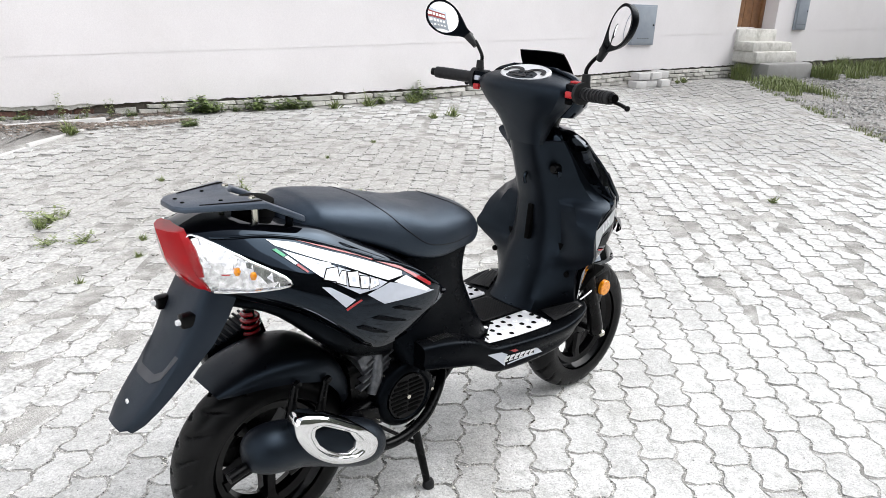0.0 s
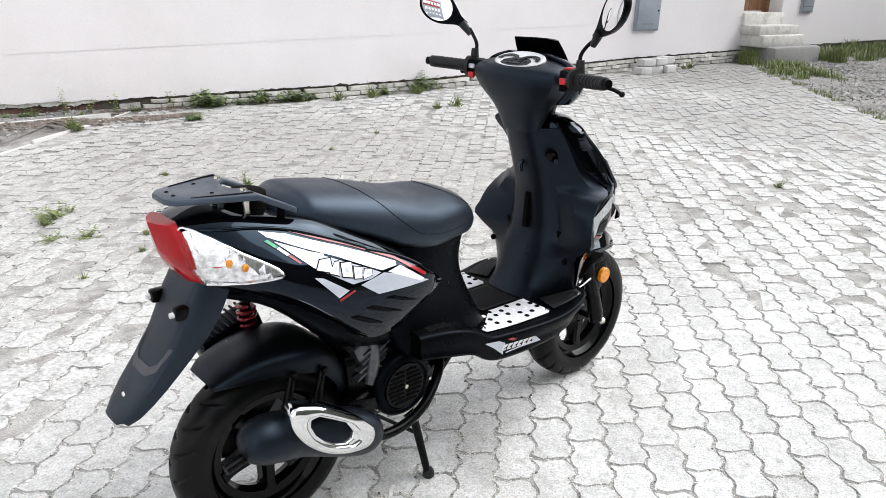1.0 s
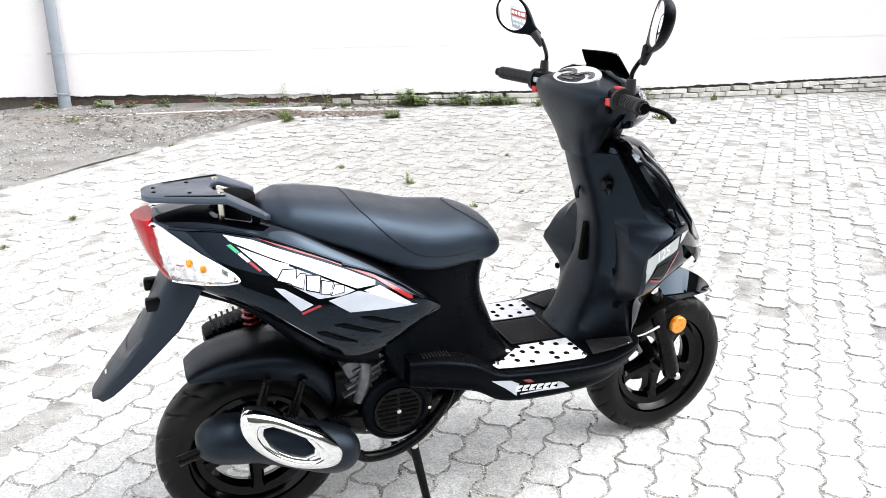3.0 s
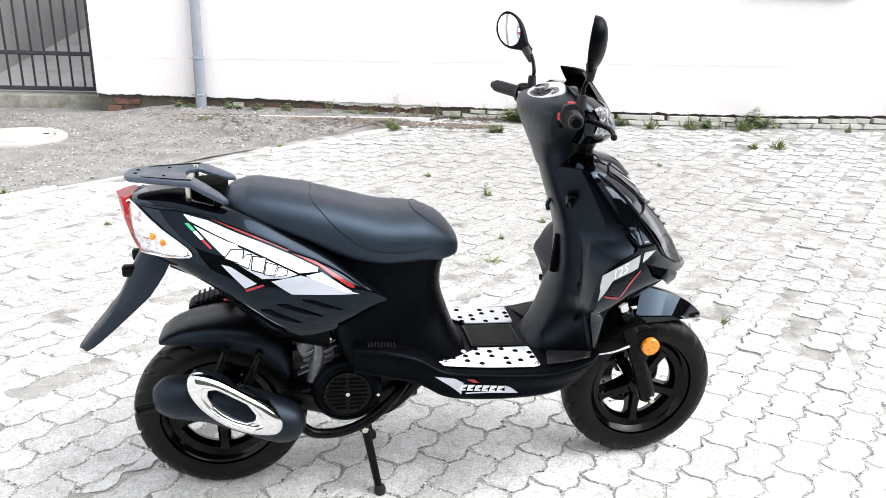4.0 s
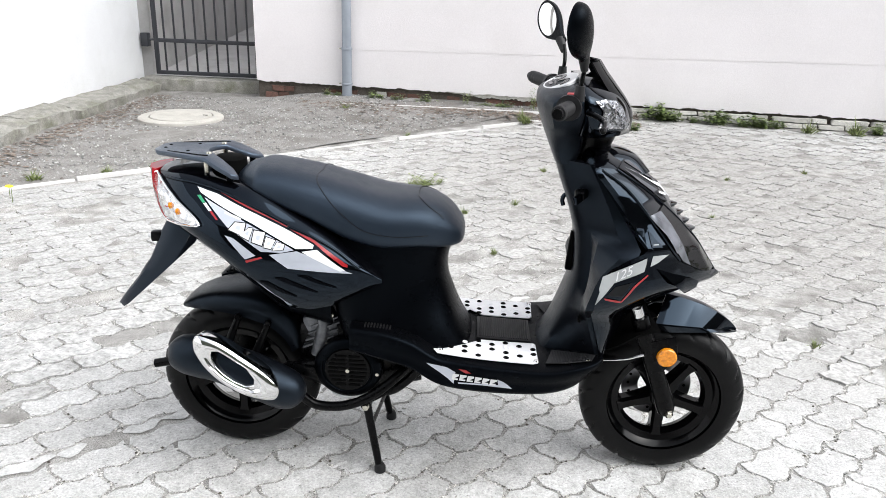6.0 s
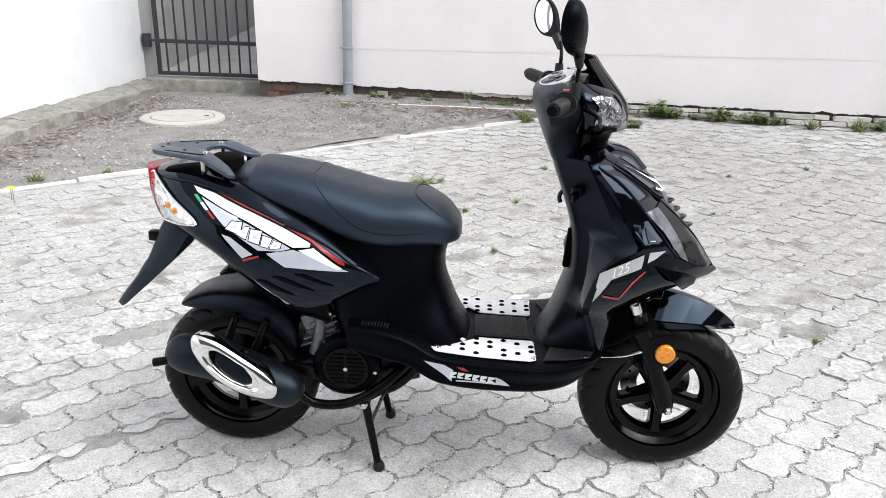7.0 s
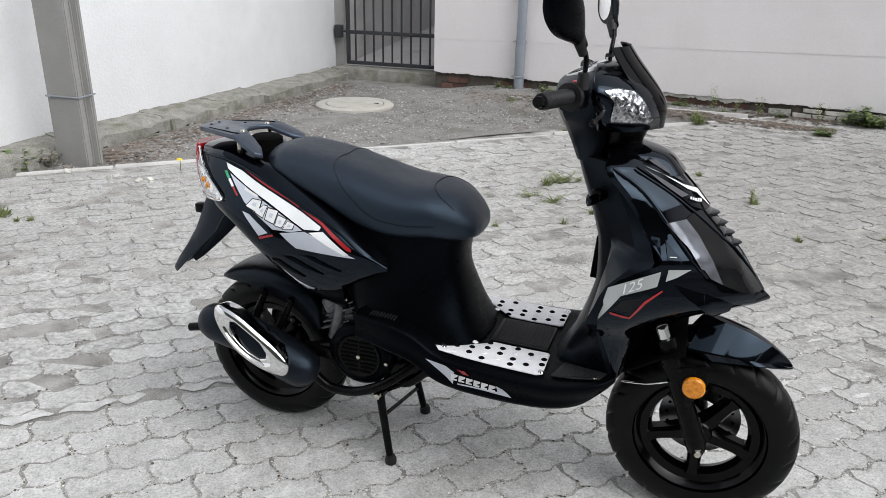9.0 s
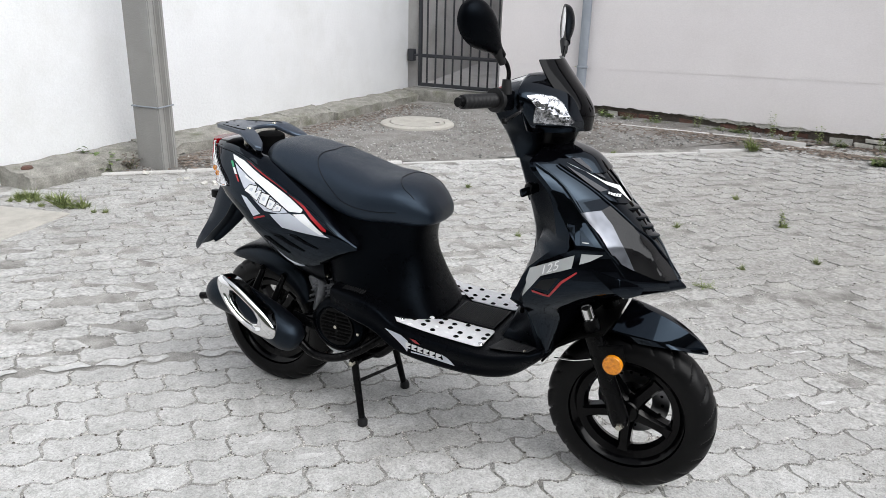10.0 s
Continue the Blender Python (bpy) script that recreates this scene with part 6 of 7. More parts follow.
# splash guard behind the front wheel and a near-black filler added in the gap above
rows = []
for ang in (154, 143, 130, 116, 104):
    a = radians(ang)
    cx, cz = FX + 0.272 * math.cos(a), AZ + 0.272 * math.sin(a)
    w = 0.1 + 0.04 * (ang < 140)
    rows.append([(cx, w * f, cz + 0.012 * abs(f)) for f in (-1, -0.6, 0, 0.6, 1)])
me = loft(rows, 3, 2, closed=False, angle=60)
bm = bmesh.new()
bm.from_mesh(me)
bmesh.ops.solidify(bm, geom=list(bm.faces), thickness=0.006)
part("splash_guard", finish(bm, 40), M_HOLE, scooter, "dark splash guard behind the front wheel")
part("steering_shroud", loft([sym_z(z, h) for z, h in [(0.63, [(1.0, 0), (1.0, 0.14), (1.08, 0.15), (1.2, 0.09), (1.22, 0)]), (0.57, [(1.0, 0), (1.0, 0.15), (1.06, 0.13), (1.16, 0.075), (1.18, 0)]), (0.535, [(1.02, 0), (1.02, 0.12), (1.06, 0.1), (1.13, 0.06), (1.15, 0)])]], 2, 3), M_HOLE, scooter, "near-black filler in the dark gap under the front cowl")

# rear hugger
rows = []
for x, z, w, drop in ((-0.15, 0.482, 0.062, 0.012), (-0.122, 0.503, 0.08, 0.03), (-0.066, 0.526, 0.092, 0.05), (0.01, 0.538, 0.101, 0.064), (0.09, 0.533, 0.106, 0.074), (0.155, 0.502, 0.102, 0.072), (0.198, 0.435, 0.095, 0.055), (0.208, 0.38, 0.09, 0.04)):
    d = Vector((x - 0.02, 0, z - 0.26)).normalized()
    rows.append([tuple(Vector((x, w * f, z)) - d * drop * e) for f, e in ((-1, 1.0), (-1.0, 0.55), (-0.85, 0.18), (-0.45, 0.02), (0, 0), (0.45, 0.02), (0.85, 0.18), (1.0, 0.55), (1, 1.0))])
me = loft(rows, 4, 3, closed=False, angle=60)
bm = bmesh.new()
bm.from_mesh(me)
bmesh.ops.solidify(bm, geom=list(bm.faces), thickness=0.005)
hug = part("rear_hugger", finish(bm, 40), M_SHIELD, scooter, "matte black rear wheel hugger")
for x0, z0, x1, z1 in ((0.03, 0.475, 0.0, 0.39), (0.115, 0.46, 0.08, 0.37)):
    part("stay", tube([(x0, -0.108, z0), (x1, -0.125, z1)], [0.009, 0.013]), M_STEEL, hug)
    part("stay_bolt", revolve([(0, -0.124), (0.008, -0.122), (0.01, -0.112)], 8, "y", (x0, 0, z0)), M_STEEL, hug)

# dark inner fender under the tail
part("inner_fender", loft([sym_x(x, h) for x, h in [(-0.1, [(0, 0.72), (0.05, 0.72), (0.07, 0.705), (0.055, 0.69), (0, 0.69)]), (0.0, [(0, 0.7), (0.08, 0.7), (0.1, 0.675), (0.085, 0.648), (0, 0.65)]), (0.15, [(0, 0.66), (0.13, 0.64), (0.15, 0.58), (0.12, 0.52), (0, 0.54)]), (0.3, [(0, 0.64), (0.13, 0.62), (0.14, 0.56), (0.12, 0.47), (0, 0.45)])]], 4, 3), M_MATTE, scooter, "dark plastic inner fender")

# red rear spring and shock
shock2 = part("rear_shock", tube([(0.03, 0.1, 0.44), (0.029, 0.104, 0.64)], 0.011), M_STEEL, scooter, "rear damper with red coil spring")
coil = [(0.029 + 0.021 * math.cos(t * 0.6), 0.104 + 0.021 * math.sin(t * 0.6), 0.485 + 0.1 * t / 60) for t in range(61)]
part("spring", tube(coil, 0.0055, smooth=False, sides=8), M_SPRING, shock2)

# engine
engine = part("engine_block", loft([sym_x(x, h) for x, h in [(0.2, [(0, 0.45), (0.07, 0.45), (0.09, 0.4), (0.09, 0.3), (0.05, 0.25), (0, 0.25)]), (0.3, [(0, 0.47), (0.09, 0.47), (0.11, 0.42), (0.11, 0.28), (0.06, 0.23), (0, 0.23)]), (0.42, [(0, 0.46), (0.09, 0.46), (0.11, 0.42), (0.1, 0.28), (0.06, 0.24), (0, 0.24)]), (0.55, [(0, 0.42), (0.08, 0.42), (0.09, 0.4), (0.08, 0.3), (0.05, 0.27), (0, 0.27)])]], 4, 3), M_STEEL, scooter, "dark engine block")
part("fan_shroud", loft([[(0.346 + r * math.cos(a) * (1.05 if math.sin(a) < 0.3 else 1.0), y, 0.345 + r * math.sin(a)) for a in (2 * math.pi * i / 24 for i in range(24))] for r, y in ((0.094, -0.1), (0.093, -0.13), (0.088, -0.143), (0.07, -0.15), (0.068, -0.142), (0.0, -0.14))], 2, 2, angle=30), M_MATTE, engine, "round black fan cover with slots")
part("fan_grille", revolve([(0.0, -0.147), (0.064, -0.147), (0.066, -0.14)], 40, "y", (0.346, 0, 0.342)), M_STEEL, engine)
for k in range(8):
    z = -0.045 + k * 0.0128
    w = math.sqrt(max(0.0, 0.058 ** 2 - z * z))
    for sd in (-1, 1):
        part("fan_slot", block(w * 0.88, 0.003, 0.0055, 0, (0.346 + sd * w * 0.52, -0.148, 0.342 + z)), M_HOLE, engine)
part("fan_bolt", revolve([(0, -0.154), (0.006, -0.153), (0.0075, -0.147)], 8, "y", (0.346, 0, 0.342)), M_BOLT, engine)
part("cover_bolt", revolve([(0, -0.152), (0.005, -0.151), (0.006, -0.14)], 8, "y", (0.43, 0, 0.335)), M_BOLT, engine)
part("cylinder_head", block(0.09, 0.1, 0.11, 0.012, (0.27, -0.06, 0.445), pose(0, 0, 0, 0, -25, 0)), M_ENGINE, engine, "raw grey cast cylinder parts")
for k in range(4):
    part("fin", block(0.1, 0.11, 0.006, 0.002, (0.258 + k * 0.008, -0.062, 0.41 + k * 0.022), pose(0, 0, 0, 0, -25, 0)), M_ENGINE, engine)
part("intake", tube([(0.25, -0.1, 0.5), (0.27, -0.105, 0.47), (0.265, -0.11, 0.42), (0.25, -0.115, 0.37)], [0.018, 0.016, 0.02, 0.015]), M_ENGINE, engine)
part("sensor", tube([(0.23, -0.1, 0.52), (0.255, -0.1, 0.505)], 0.013), M_STEEL, engine)
for k, (x, z) in enumerate(((0.3, 0.5), (0.285, 0.41), (0.25, 0.33), (0.27, 0.29))):
    part("engine_bolt", revolve([(0, -0.128), (0.005, -0.127), (0.006, -0.11)], 8, "y", (x, 0, z)), M_BOLT, engine)
part("gasket", tube([(0.3, -0.13, 0.262), (0.34, -0.135, 0.25), (0.4, -0.13, 0.262)], 0.006), M_GASKET, engine)
gear = part("drive_case", loft([sym_x(x, [(0.0, z1), (0.04, z1), (0.05, z1 - 0.02), (0.05, z0 + 0.02), (0.04, z0), (0, z0)]) for x, z0, z1 in ((-0.08, 0.18, 0.31), (-0.02, 0.16, 0.34), (0.12, 0.2, 0.37), (0.3, 0.22, 0.42), (0.42, 0.25, 0.41))], 4, 3), M_STEEL, engine, "black belt drive case")
gear.location = (0, 0.13, 0)
air = part("air_box", block(0.17, 0.09, 0.09, 0.02, (-0.005, 0.14, 0.495), pose(0, 0, 0, 0, -18, 0)), M_MATTE, scooter, "ribbed black air filter box")
for k in range(9):
    part("rib", block(0.006, 0.09, 0.006, 0.001, (-0.068 + k * 0.015, 0.14, 0.522 + k * 0.0048), segments=1), M_MATTE, air)
part("swing_arm", tube([(0.0, -0.1, 0.245), (0.1, -0.11, 0.29), (0.25, -0.1, 0.33)], [0.022, 0.02, 0.024]), M_STEEL, scooter)

# exhaust
ex = part("muffler", tube([(-0.148, -0.178, 0.39), (-0.142, -0.178, 0.39), (-0.126, -0.178, 0.388), (-0.095, -0.178, 0.384), (-0.05, -0.178, 0.375), (0.0, -0.178, 0.362), (0.08, -0.178, 0.332), (0.15, -0.178, 0.3), (0.19, -0.175, 0.282), (0.212, -0.168, 0.27), (0.22, -0.165, 0.265)],
                          [0.006, 0.028, 0.045, 0.056, 0.058, 0.056, 0.06, 0.06, 0.054, 0.036, 0.02], sides=28), M_COVER, scooter, "satin black exhaust muffler with chrome heat guard")
part("tail_pipe", tube([(-0.188, -0.186, 0.352), (-0.12, -0.18, 0.365)], 0.0125), M_STEEL, ex)
outer = spline([(-0.05, 0.481), (0.012, 0.466), (0.083, 0.42), (0.14, 0.377), (0.18, 0.33), (0.178, 0.294), (0.15, 0.282), (0.085, 0.294), (0.02, 0.328), (-0.035, 0.382), (-0.063, 0.438)], 5, True)
hole = [(-0.006, 0.431), (0.012, 0.434), (0.05, 0.411), (0.085, 0.388), (0.107, 0.352), (0.104, 0.334), (0.082, 0.33), (0.05, 0.345), (0.024, 0.365), (0.004, 0.388), (-0.008, 0.416)]
inner = [tuple(np.array(hole[i]) * (1 - j / 5) + np.array(hole[(i + 1) % 11]) * (j / 5)) for i in range(11) for j in range(5)]
rows = []
for t, y in ((0.1, -0.2), (0.0, -0.236), (0.1, -0.247), (0.4, -0.2535), (0.62, -0.2545), (0.7, -0.249), (0.88, -0.247), (0.95, -0.242), (1.0, -0.215)):
    rows.append([(0.062 + 0.93 * (o[0] * (1 - t) + i[0] * t - 0.062), y, 0.378 + 0.93 * (o[1] * (1 - t) + i[1] * t - 0.378)) for o, i in zip(outer, inner)])
part("heat_guard", loft(rows, 2, 1, caps=False, angle=50), M_CHROME, ex, "chrome muffler heat guard")
part("header_pipe", tube([(0.215, -0.165, 0.265), (0.26, -0.16, 0.232), (0.34, -0.16, 0.235), (0.42, -0.15, 0.27), (0.5, -0.11, 0.33), (0.53, -0.06, 0.37)], 0.014), M_STEEL, ex)
part("hanger", block(0.1, 0.012, 0.035, 0.005, (0.215, -0.135, 0.33), pose(0, 0, 0, 0, 10, 0)), M_STEEL, ex)

# centre stand
stand = part("centre_stand", tube([(0.395, -0.125, 0.215), (0.395, 0.125, 0.215)], 0.016), M_STEEL, scooter, "black tubular centre stand")
for sd in (-1, 1):
    part("stand_leg", tube([(0.396, sd * 0.118, 0.22), (0.41, sd * 0.126, 0.15), (0.436, sd * 0.139, 0.02)], [0.013, 0.012, 0.011]), M_STEEL, stand)
    part("foot", revolve([(0, 0.0), (0.012, 0.0), (0.017, 0.006), (0.017, 0.02), (0.012, 0.03), (0, 0.034)], 16, "z", (0.439, sd * 0.141, 0)), M_GRIP, stand)
    part("pivot_bolt", revolve([(0, sd * 0.142), (0.009, sd * 0.14), (0.011, sd * 0.128)], 8, "y", (0.395, 0, 0.216)), M_BOLT, stand)
    part("frame_tube", tube([(0.4, sd * 0.07, 0.24), (0.47, sd * 0.075, 0.25), (0.56, sd * 0.08, 0.34)], 0.017), M_STEEL, scooter)
part("stand_brace", tube([(0.412, -0.12, 0.15), (0.418, 0.125, 0.1)], 0.006), M_STEEL, stand)
part("stand_spring", tube([(0.4, -0.09, 0.21), (0.5, -0.08, 0.27)], 0.007), M_STEEL, stand)
part("cable", tube([(0.24, -0.05, 0.55), (0.3, -0.11, 0.53), (0.33, -0.1, 0.46)], 0.005), M_GRIP, scooter)


# ---- small growth, stones and paving ----
def weed(x, y, size, kind, seed, label, z=None):
    """A small plant: a few stems with many small leaves, or a tuft of blades."""
    r = random.Random(seed)
    z = ground_z(x, y) if z is None else z
    plant = thing("weed", (x, y, z - 0.005), label, "weed", "weeds in the yard")
    sv, sf, lv, lf = [], [], [], []

    def leaf(p, d, ln, wd):
        d = d.normalized()
        s2 = d.cross(Vector((0, 0, 1)))
        s2 = s2.normalized() if s2.length > 0.01 else Vector((1, 0, 0))
        up = s2.cross(d)
        k = len(lv)
        lv.extend([p, p + d * ln * 0.35 + s2 * wd + up * ln * 0.05, p + d * ln - up * ln * 0.2, p + d * ln * 0.35 - s2 * wd + up * ln * 0.05, p + d * ln * 0.55 - up * 0.03 * ln])
        lf.extend([(k, k + 1, k + 4), (k + 1, k + 2, k + 4), (k + 2, k + 3, k + 4), (k + 3, k, k + 4)])

    def stem(p, q, w):
        k = len(sv)
        d = (q - p).normalized()
        o = d.orthogonal().normalized() * w
        o2 = d.cross(o)
        sv.extend([p + o, p - o * 0.5 + o2 * 0.87, p - o * 0.5 - o2 * 0.87, q])
        sf.extend([(k, k + 1, k + 3), (k + 1, k + 2, k + 3), (k + 2, k, k + 3)])

    if kind == "tuft":
        for i in range(int(34 + size * 60)):
            a, t = r.uniform(0, 6.28), r.uniform(0.15, 0.9)
            d = Vector((math.cos(a) * t, math.sin(a) * t, 1 - 0.55 * t))
            leaf(Vector((r.gauss(0, size * 0.12), r.gauss(0, size * 0.12), 0)), d, size * r.uniform(0.5, 1.1), size * 0.03)
        stem(Vector((0, 0, 0)), Vector((0, 0, size * 0.5)), 0.002)
    else:
        # bush: broad leaves in a full clump; sprawl: low, loose runners; stalk: tall and thin with few leaves
        count, lo, hi, spread, broad, rows = {"dry": (16, 0.2, 0.9, 0.3, 0.9, 8), "bush": (int(13 + size * 40), 0.2, 0.95, 0.36, 1.5, 9), "sprawl": (13, 0.6, 1.6, 0.2, 0.8, 9), "stalk": (5, 0.05, 0.3, 0.06, 0.75, 11)}[kind]
        for i in range(count):
            a, t = r.uniform(0, 6.28), r.uniform(lo, hi)
            d = Vector((math.cos(a) * t, math.sin(a) * t, max(0.25, 1.0 - 0.45 * t))).normalized()
            ln = size * r.uniform(0.4, 1.0)
            p0 = Vector((r.gauss(0, size * spread), r.gauss(0, size * 0.1), 0))
            stem(p0, p0 + d * ln, 0.0025)
            for k in range(rows):
                f = 0.25 + 0.75 * k / (rows - 1)
                b = r.uniform(0, 6.28)
                leaf(p0 + d * ln * f, Vector((math.cos(b), math.sin(b), r.uniform(-0.2, 0.5))), broad * min(size, 0.22) * r.uniform(0.12, 0.27), broad * min(size, 0.22) * r.uniform(0.05, 0.085))
    tagged(part("stem", mesh_of(sv, sf, False), M_STEM, plant), kind="stuff")
    tagged(part("foliage", mesh_of(lv, lf, False), M_BROAD if kind == "bush" else M_DRY if kind == "dry" else M_LEAF, plant), kind="stuff")
    return plant


def at_wall(s, off=-0.09):
    return wall_xy(s, off)


i = 0
for s, size, kind in [(2.62, 0.26, "bush"), (2.74, 0.16, "bush"), (3.2, 0.22, "bush"), (3.62, 0.19, "bush"), (3.8, 0.12, "bush"), (4.05, 0.2, "tuft"), (4.5, 0.24, "tuft"), (5.1, 0.22, "tuft"), (5.3, 0.28, "bush"),
                      (1.28, 0.36, "stalk"), (1.5, 0.2, "stalk"), (1.72, 0.22, "stalk"), (1.4, 0.13, "tuft"), (2.25, 0.22, "stalk"), (2.95, 0.1, "bush"), (3.5, 0.17, "bush"), (4.75, 0.17, "bush"), (0.55, 0.22, "stalk"), (0.95, 0.14, "bush"), (-0.2, 0.12, "bush"), (-0.45, 0.15, "bush"), (-1.0, 0.14, "bush"), (0.1, 0.14, "bush"), (0.75, 0.1, "bush"), (1.9, 0.1, "bush"), (6.3, 0.14, "tuft"), (7.2, 0.1, "tuft"), (10.2, 0.2, "tuft"), (10.05, 0.12, "tuft")]:
    x, y = at_wall(s, -0.22 if kind == "tuft" else -0.1)
    weed(x, y, size * 0.88, kind, 100 + i, "leafy green weed growing at the foot of the wall" if kind != "tuft" else "tuft of green blades at the foot of the wall", z=max(ground_z(x, y), berm_z(s) - 0.01 - 0.04 * (kind == "tuft")))
    i += 1
for x, y, size, kind in [(0.34, 3.1, 0.17, "sprawl"), (0.3, 3.05, 0.12, "sprawl"), (0.24, 2.95, 0.1, "tuft"), (0.2, 2.66, 0.1, "sprawl"), (0.36, 2.6, 0.11, "sprawl"), (4.85, 4.49, 0.16, "tuft"), (4.6, 4.51, 0.13, "tuft"), (4.43, 0.67, 0.09, "tuft"), (2.17, 5.29, 0.13, "bush"),
                         (1.24, 1.72, 0.07, "sprawl"), (1.53, 3.05, 0.13, "stalk"), (1.55, 3.03, 0.07, "tuft"), (0.8, 1.75, 0.06, "tuft"), (2.12, 0.84, 0.05, "tuft"), (1.13, 5.38, 0.18, "tuft"), (1.16, 5.4, 0.12, "tuft"), (-0.71, 5.64, 0.12, "tuft"), (-2.3, 2.7, 0.12, "tuft"), (-1.7, 3.2, 0.08, "tuft"), (-1.95, 3.0, 0.08, "tuft"),
                         (0.05, 4.6, 0.07, "tuft"), (3.3, 3.9, 0.06, "tuft"), (2.6, 3.6, 0.05, "tuft"), (0.5, 2.2, 0.05, "tuft"), (0.62, 2.45, 0.06, "tuft"), (0.15, 2.0, 0.05, "tuft"), (0.95, 2.7, 0.06, "tuft"),
                         (1.75, 2.4, 0.06, "tuft"), (1.4, 2.1, 0.05, "tuft"), (2.2, 2.6, 0.05, "tuft"), (1.2, 3.6, 0.06, "tuft"), (-0.6, 2.9, 0.06, "tuft"), (-0.9, 2.5, 0.05, "tuft")]:
    weed(x, y, size, kind, 200 + i, "small green weed growing in a paving joint")
    i += 1
r = random.Random(12)
for k in range(26):
    q = r.random()
    x, y = -3.05 + 0.75 * q + r.gauss(0, 0.05), 1.02 + 0.1 * q + r.gauss(0, 0.07)
    weed(x, y, r.uniform(0.05, 0.13) * (0.6 + 1.6 * q * (1 - q)), "tuft", 300 + k, "clump of grass in the paving by the pole")
for k, (x, y, size) in enumerate([(-3.34, 1.84, 0.2), (-3.27, 1.9, 0.17), (-3.3, 1.78, 0.12), (-3.22, 1.97, 0.1)]):
    weed(x, y, size, "bush", 340 + k, "leafy weed beside the concrete pole")
for k, (x, y) in enumerate([(-3.18, 2.06), (-3.13, 2.0)]):
    weed(x, y, 0.15, "dry", 350 + k, "dry brown dead weed at the foot of the pole")


def stuff(name, verts, faces, mat, label, category):
    return tagged(part(name, mesh_of(verts, faces, False), mat), label, category, kind="stuff")


# long grass by the door
r = random.Random(21)
lv, lf = [], []
for k in range(17000):
    pick = r.random()
    if pick < 0.26:
        q = r.uniform(-0.1, 1.1)
        x, y = 11.5 - 0.95 * q + r.gauss(0, 0.16), 3.85 - 0.85 * q + r.gauss(0, 0.2)
        hgt = r.uniform(0.03, 0.15)
    elif pick < 0.3:
        x, y = wall_xy(r.gauss(11.6, 0.06), -0.28 + r.gauss(0, 0.07))
        hgt = r.uniform(0.06, 0.3)
    else:
        s = 13.2 + 6 * r.random() ** 1.4
        x, y = wall_xy(s, -0.05 - 1.5 * r.random() ** 1.6 * (0.5 + 0.1 * (s - 12)))
        hgt = r.uniform(0.05, 0.32) * (0.7 + 0.6 * noise.noise(Vector((x * 1.5, y * 1.5, 8))))
    if noise.noise(Vector((x * 2.3, y * 2.3, 3))) < -0.08:
        continue
    z = ground_z(x, y)
    a = r.uniform(0, 6.28)
    d = Vector((math.cos(a), math.sin(a), 0))
    p = Vector((x, y, z))
    s2 = Vector((-d.y, d.x, 0)) * r.uniform(0.003, 0.008)
    n0 = len(lv)
    lv += [p - s2, p + s2, p + d * hgt * 0.2 + Vector((0, 0, hgt * 0.7)) + s2 * 0.6, p + d * hgt * 0.2 + Vector((0, 0, hgt * 0.7)) - s2 * 0.6, p + d * hgt * 0.55 + Vector((0, 0, hgt))]
    lf += [(n0, n0 + 1, n0 + 2, n0 + 3), (n0 + 3, n0 + 2, n0 + 4)]
stuff("grass", lv, lf, M_LEAF, "long green grass along the wall by the door", "grass")
lv, lf = [], []
for k in range(2200):
    a0 = r.uniform(6.0, 13.5)
    x, y = to_xy(a0, B_RIGHT - abs(r.gauss(0, 0.12)) + 0.05)
    if noise.noise(Vector((a0 * 1.4, 0, 0))) + 0.5 * noise.noise(Vector((a0 * 6, 3, 0))) < 0.0:
        continue
    z, hgt, a = ground_z(x, y), r.uniform(0.015, 0.065), r.uniform(0, 6.28)
    d, p = Vector((math.cos(a), math.sin(a), 0)), Vector((x, y, z))
    s2 = Vector((-d.y, d.x, 0)) * 0.006
    n0 = len(lv)
    lv += [p - s2, p + s2, p + d * hgt * 0.5 + Vector((0, 0, hgt))]
    lf.append((n0, n0 + 1, n0 + 2))
stuff("grass", lv, lf, M_LEAF, "short grass along the paving edge", "grass")

# yellow dandelion heads
for x, y, h in [(-2.16, 2.23, 0.1), (-2.22, 2.3, 0.08)]:
    fl = thing("dandelion", (x, y, ground_z(x, y)), "yellow dandelion beside the kerb", "flower")
    part("stem", tube([(0, 0, 0), (0.005, 0, h)], 0.002, sides=6), M_STEM, fl)
    part("head", revolve([(0, h + 0.012), (0.014, h + 0.008), (0.02, h), (0.0, h - 0.006)], 12, "z"), M_FLOWER, fl)

OCT = [(1, 0, 0), (-1, 0, 0), (0, 1, 0), (0, -1, 0), (0, 0, 1), (0, 0, -1)]
OCTF = [(0, 2, 4), (2, 1, 4), (1, 3, 4), (3, 0, 4), (2, 0, 5), (1, 2, 5), (3, 1, 5), (0, 3, 5)]


def stones(spots, rng, lo, hi, power=2.5, flat=1.0):
    verts, faces = [], []
    for x, y, z in spots:
        sc = lo + (hi - lo) * rng.random() ** power
        n0 = len(verts)
        for vx, vy, vz in OCT:
            verts.append((x + vx * sc * rng.uniform(0.6, 1.2), y + vy * sc * rng.uniform(0.6, 1.2), z + vz * sc * flat * rng.uniform(0.4, 0.8)))
        faces += [tuple(n0 + q for q in f) for f in OCTF]
    return verts, faces


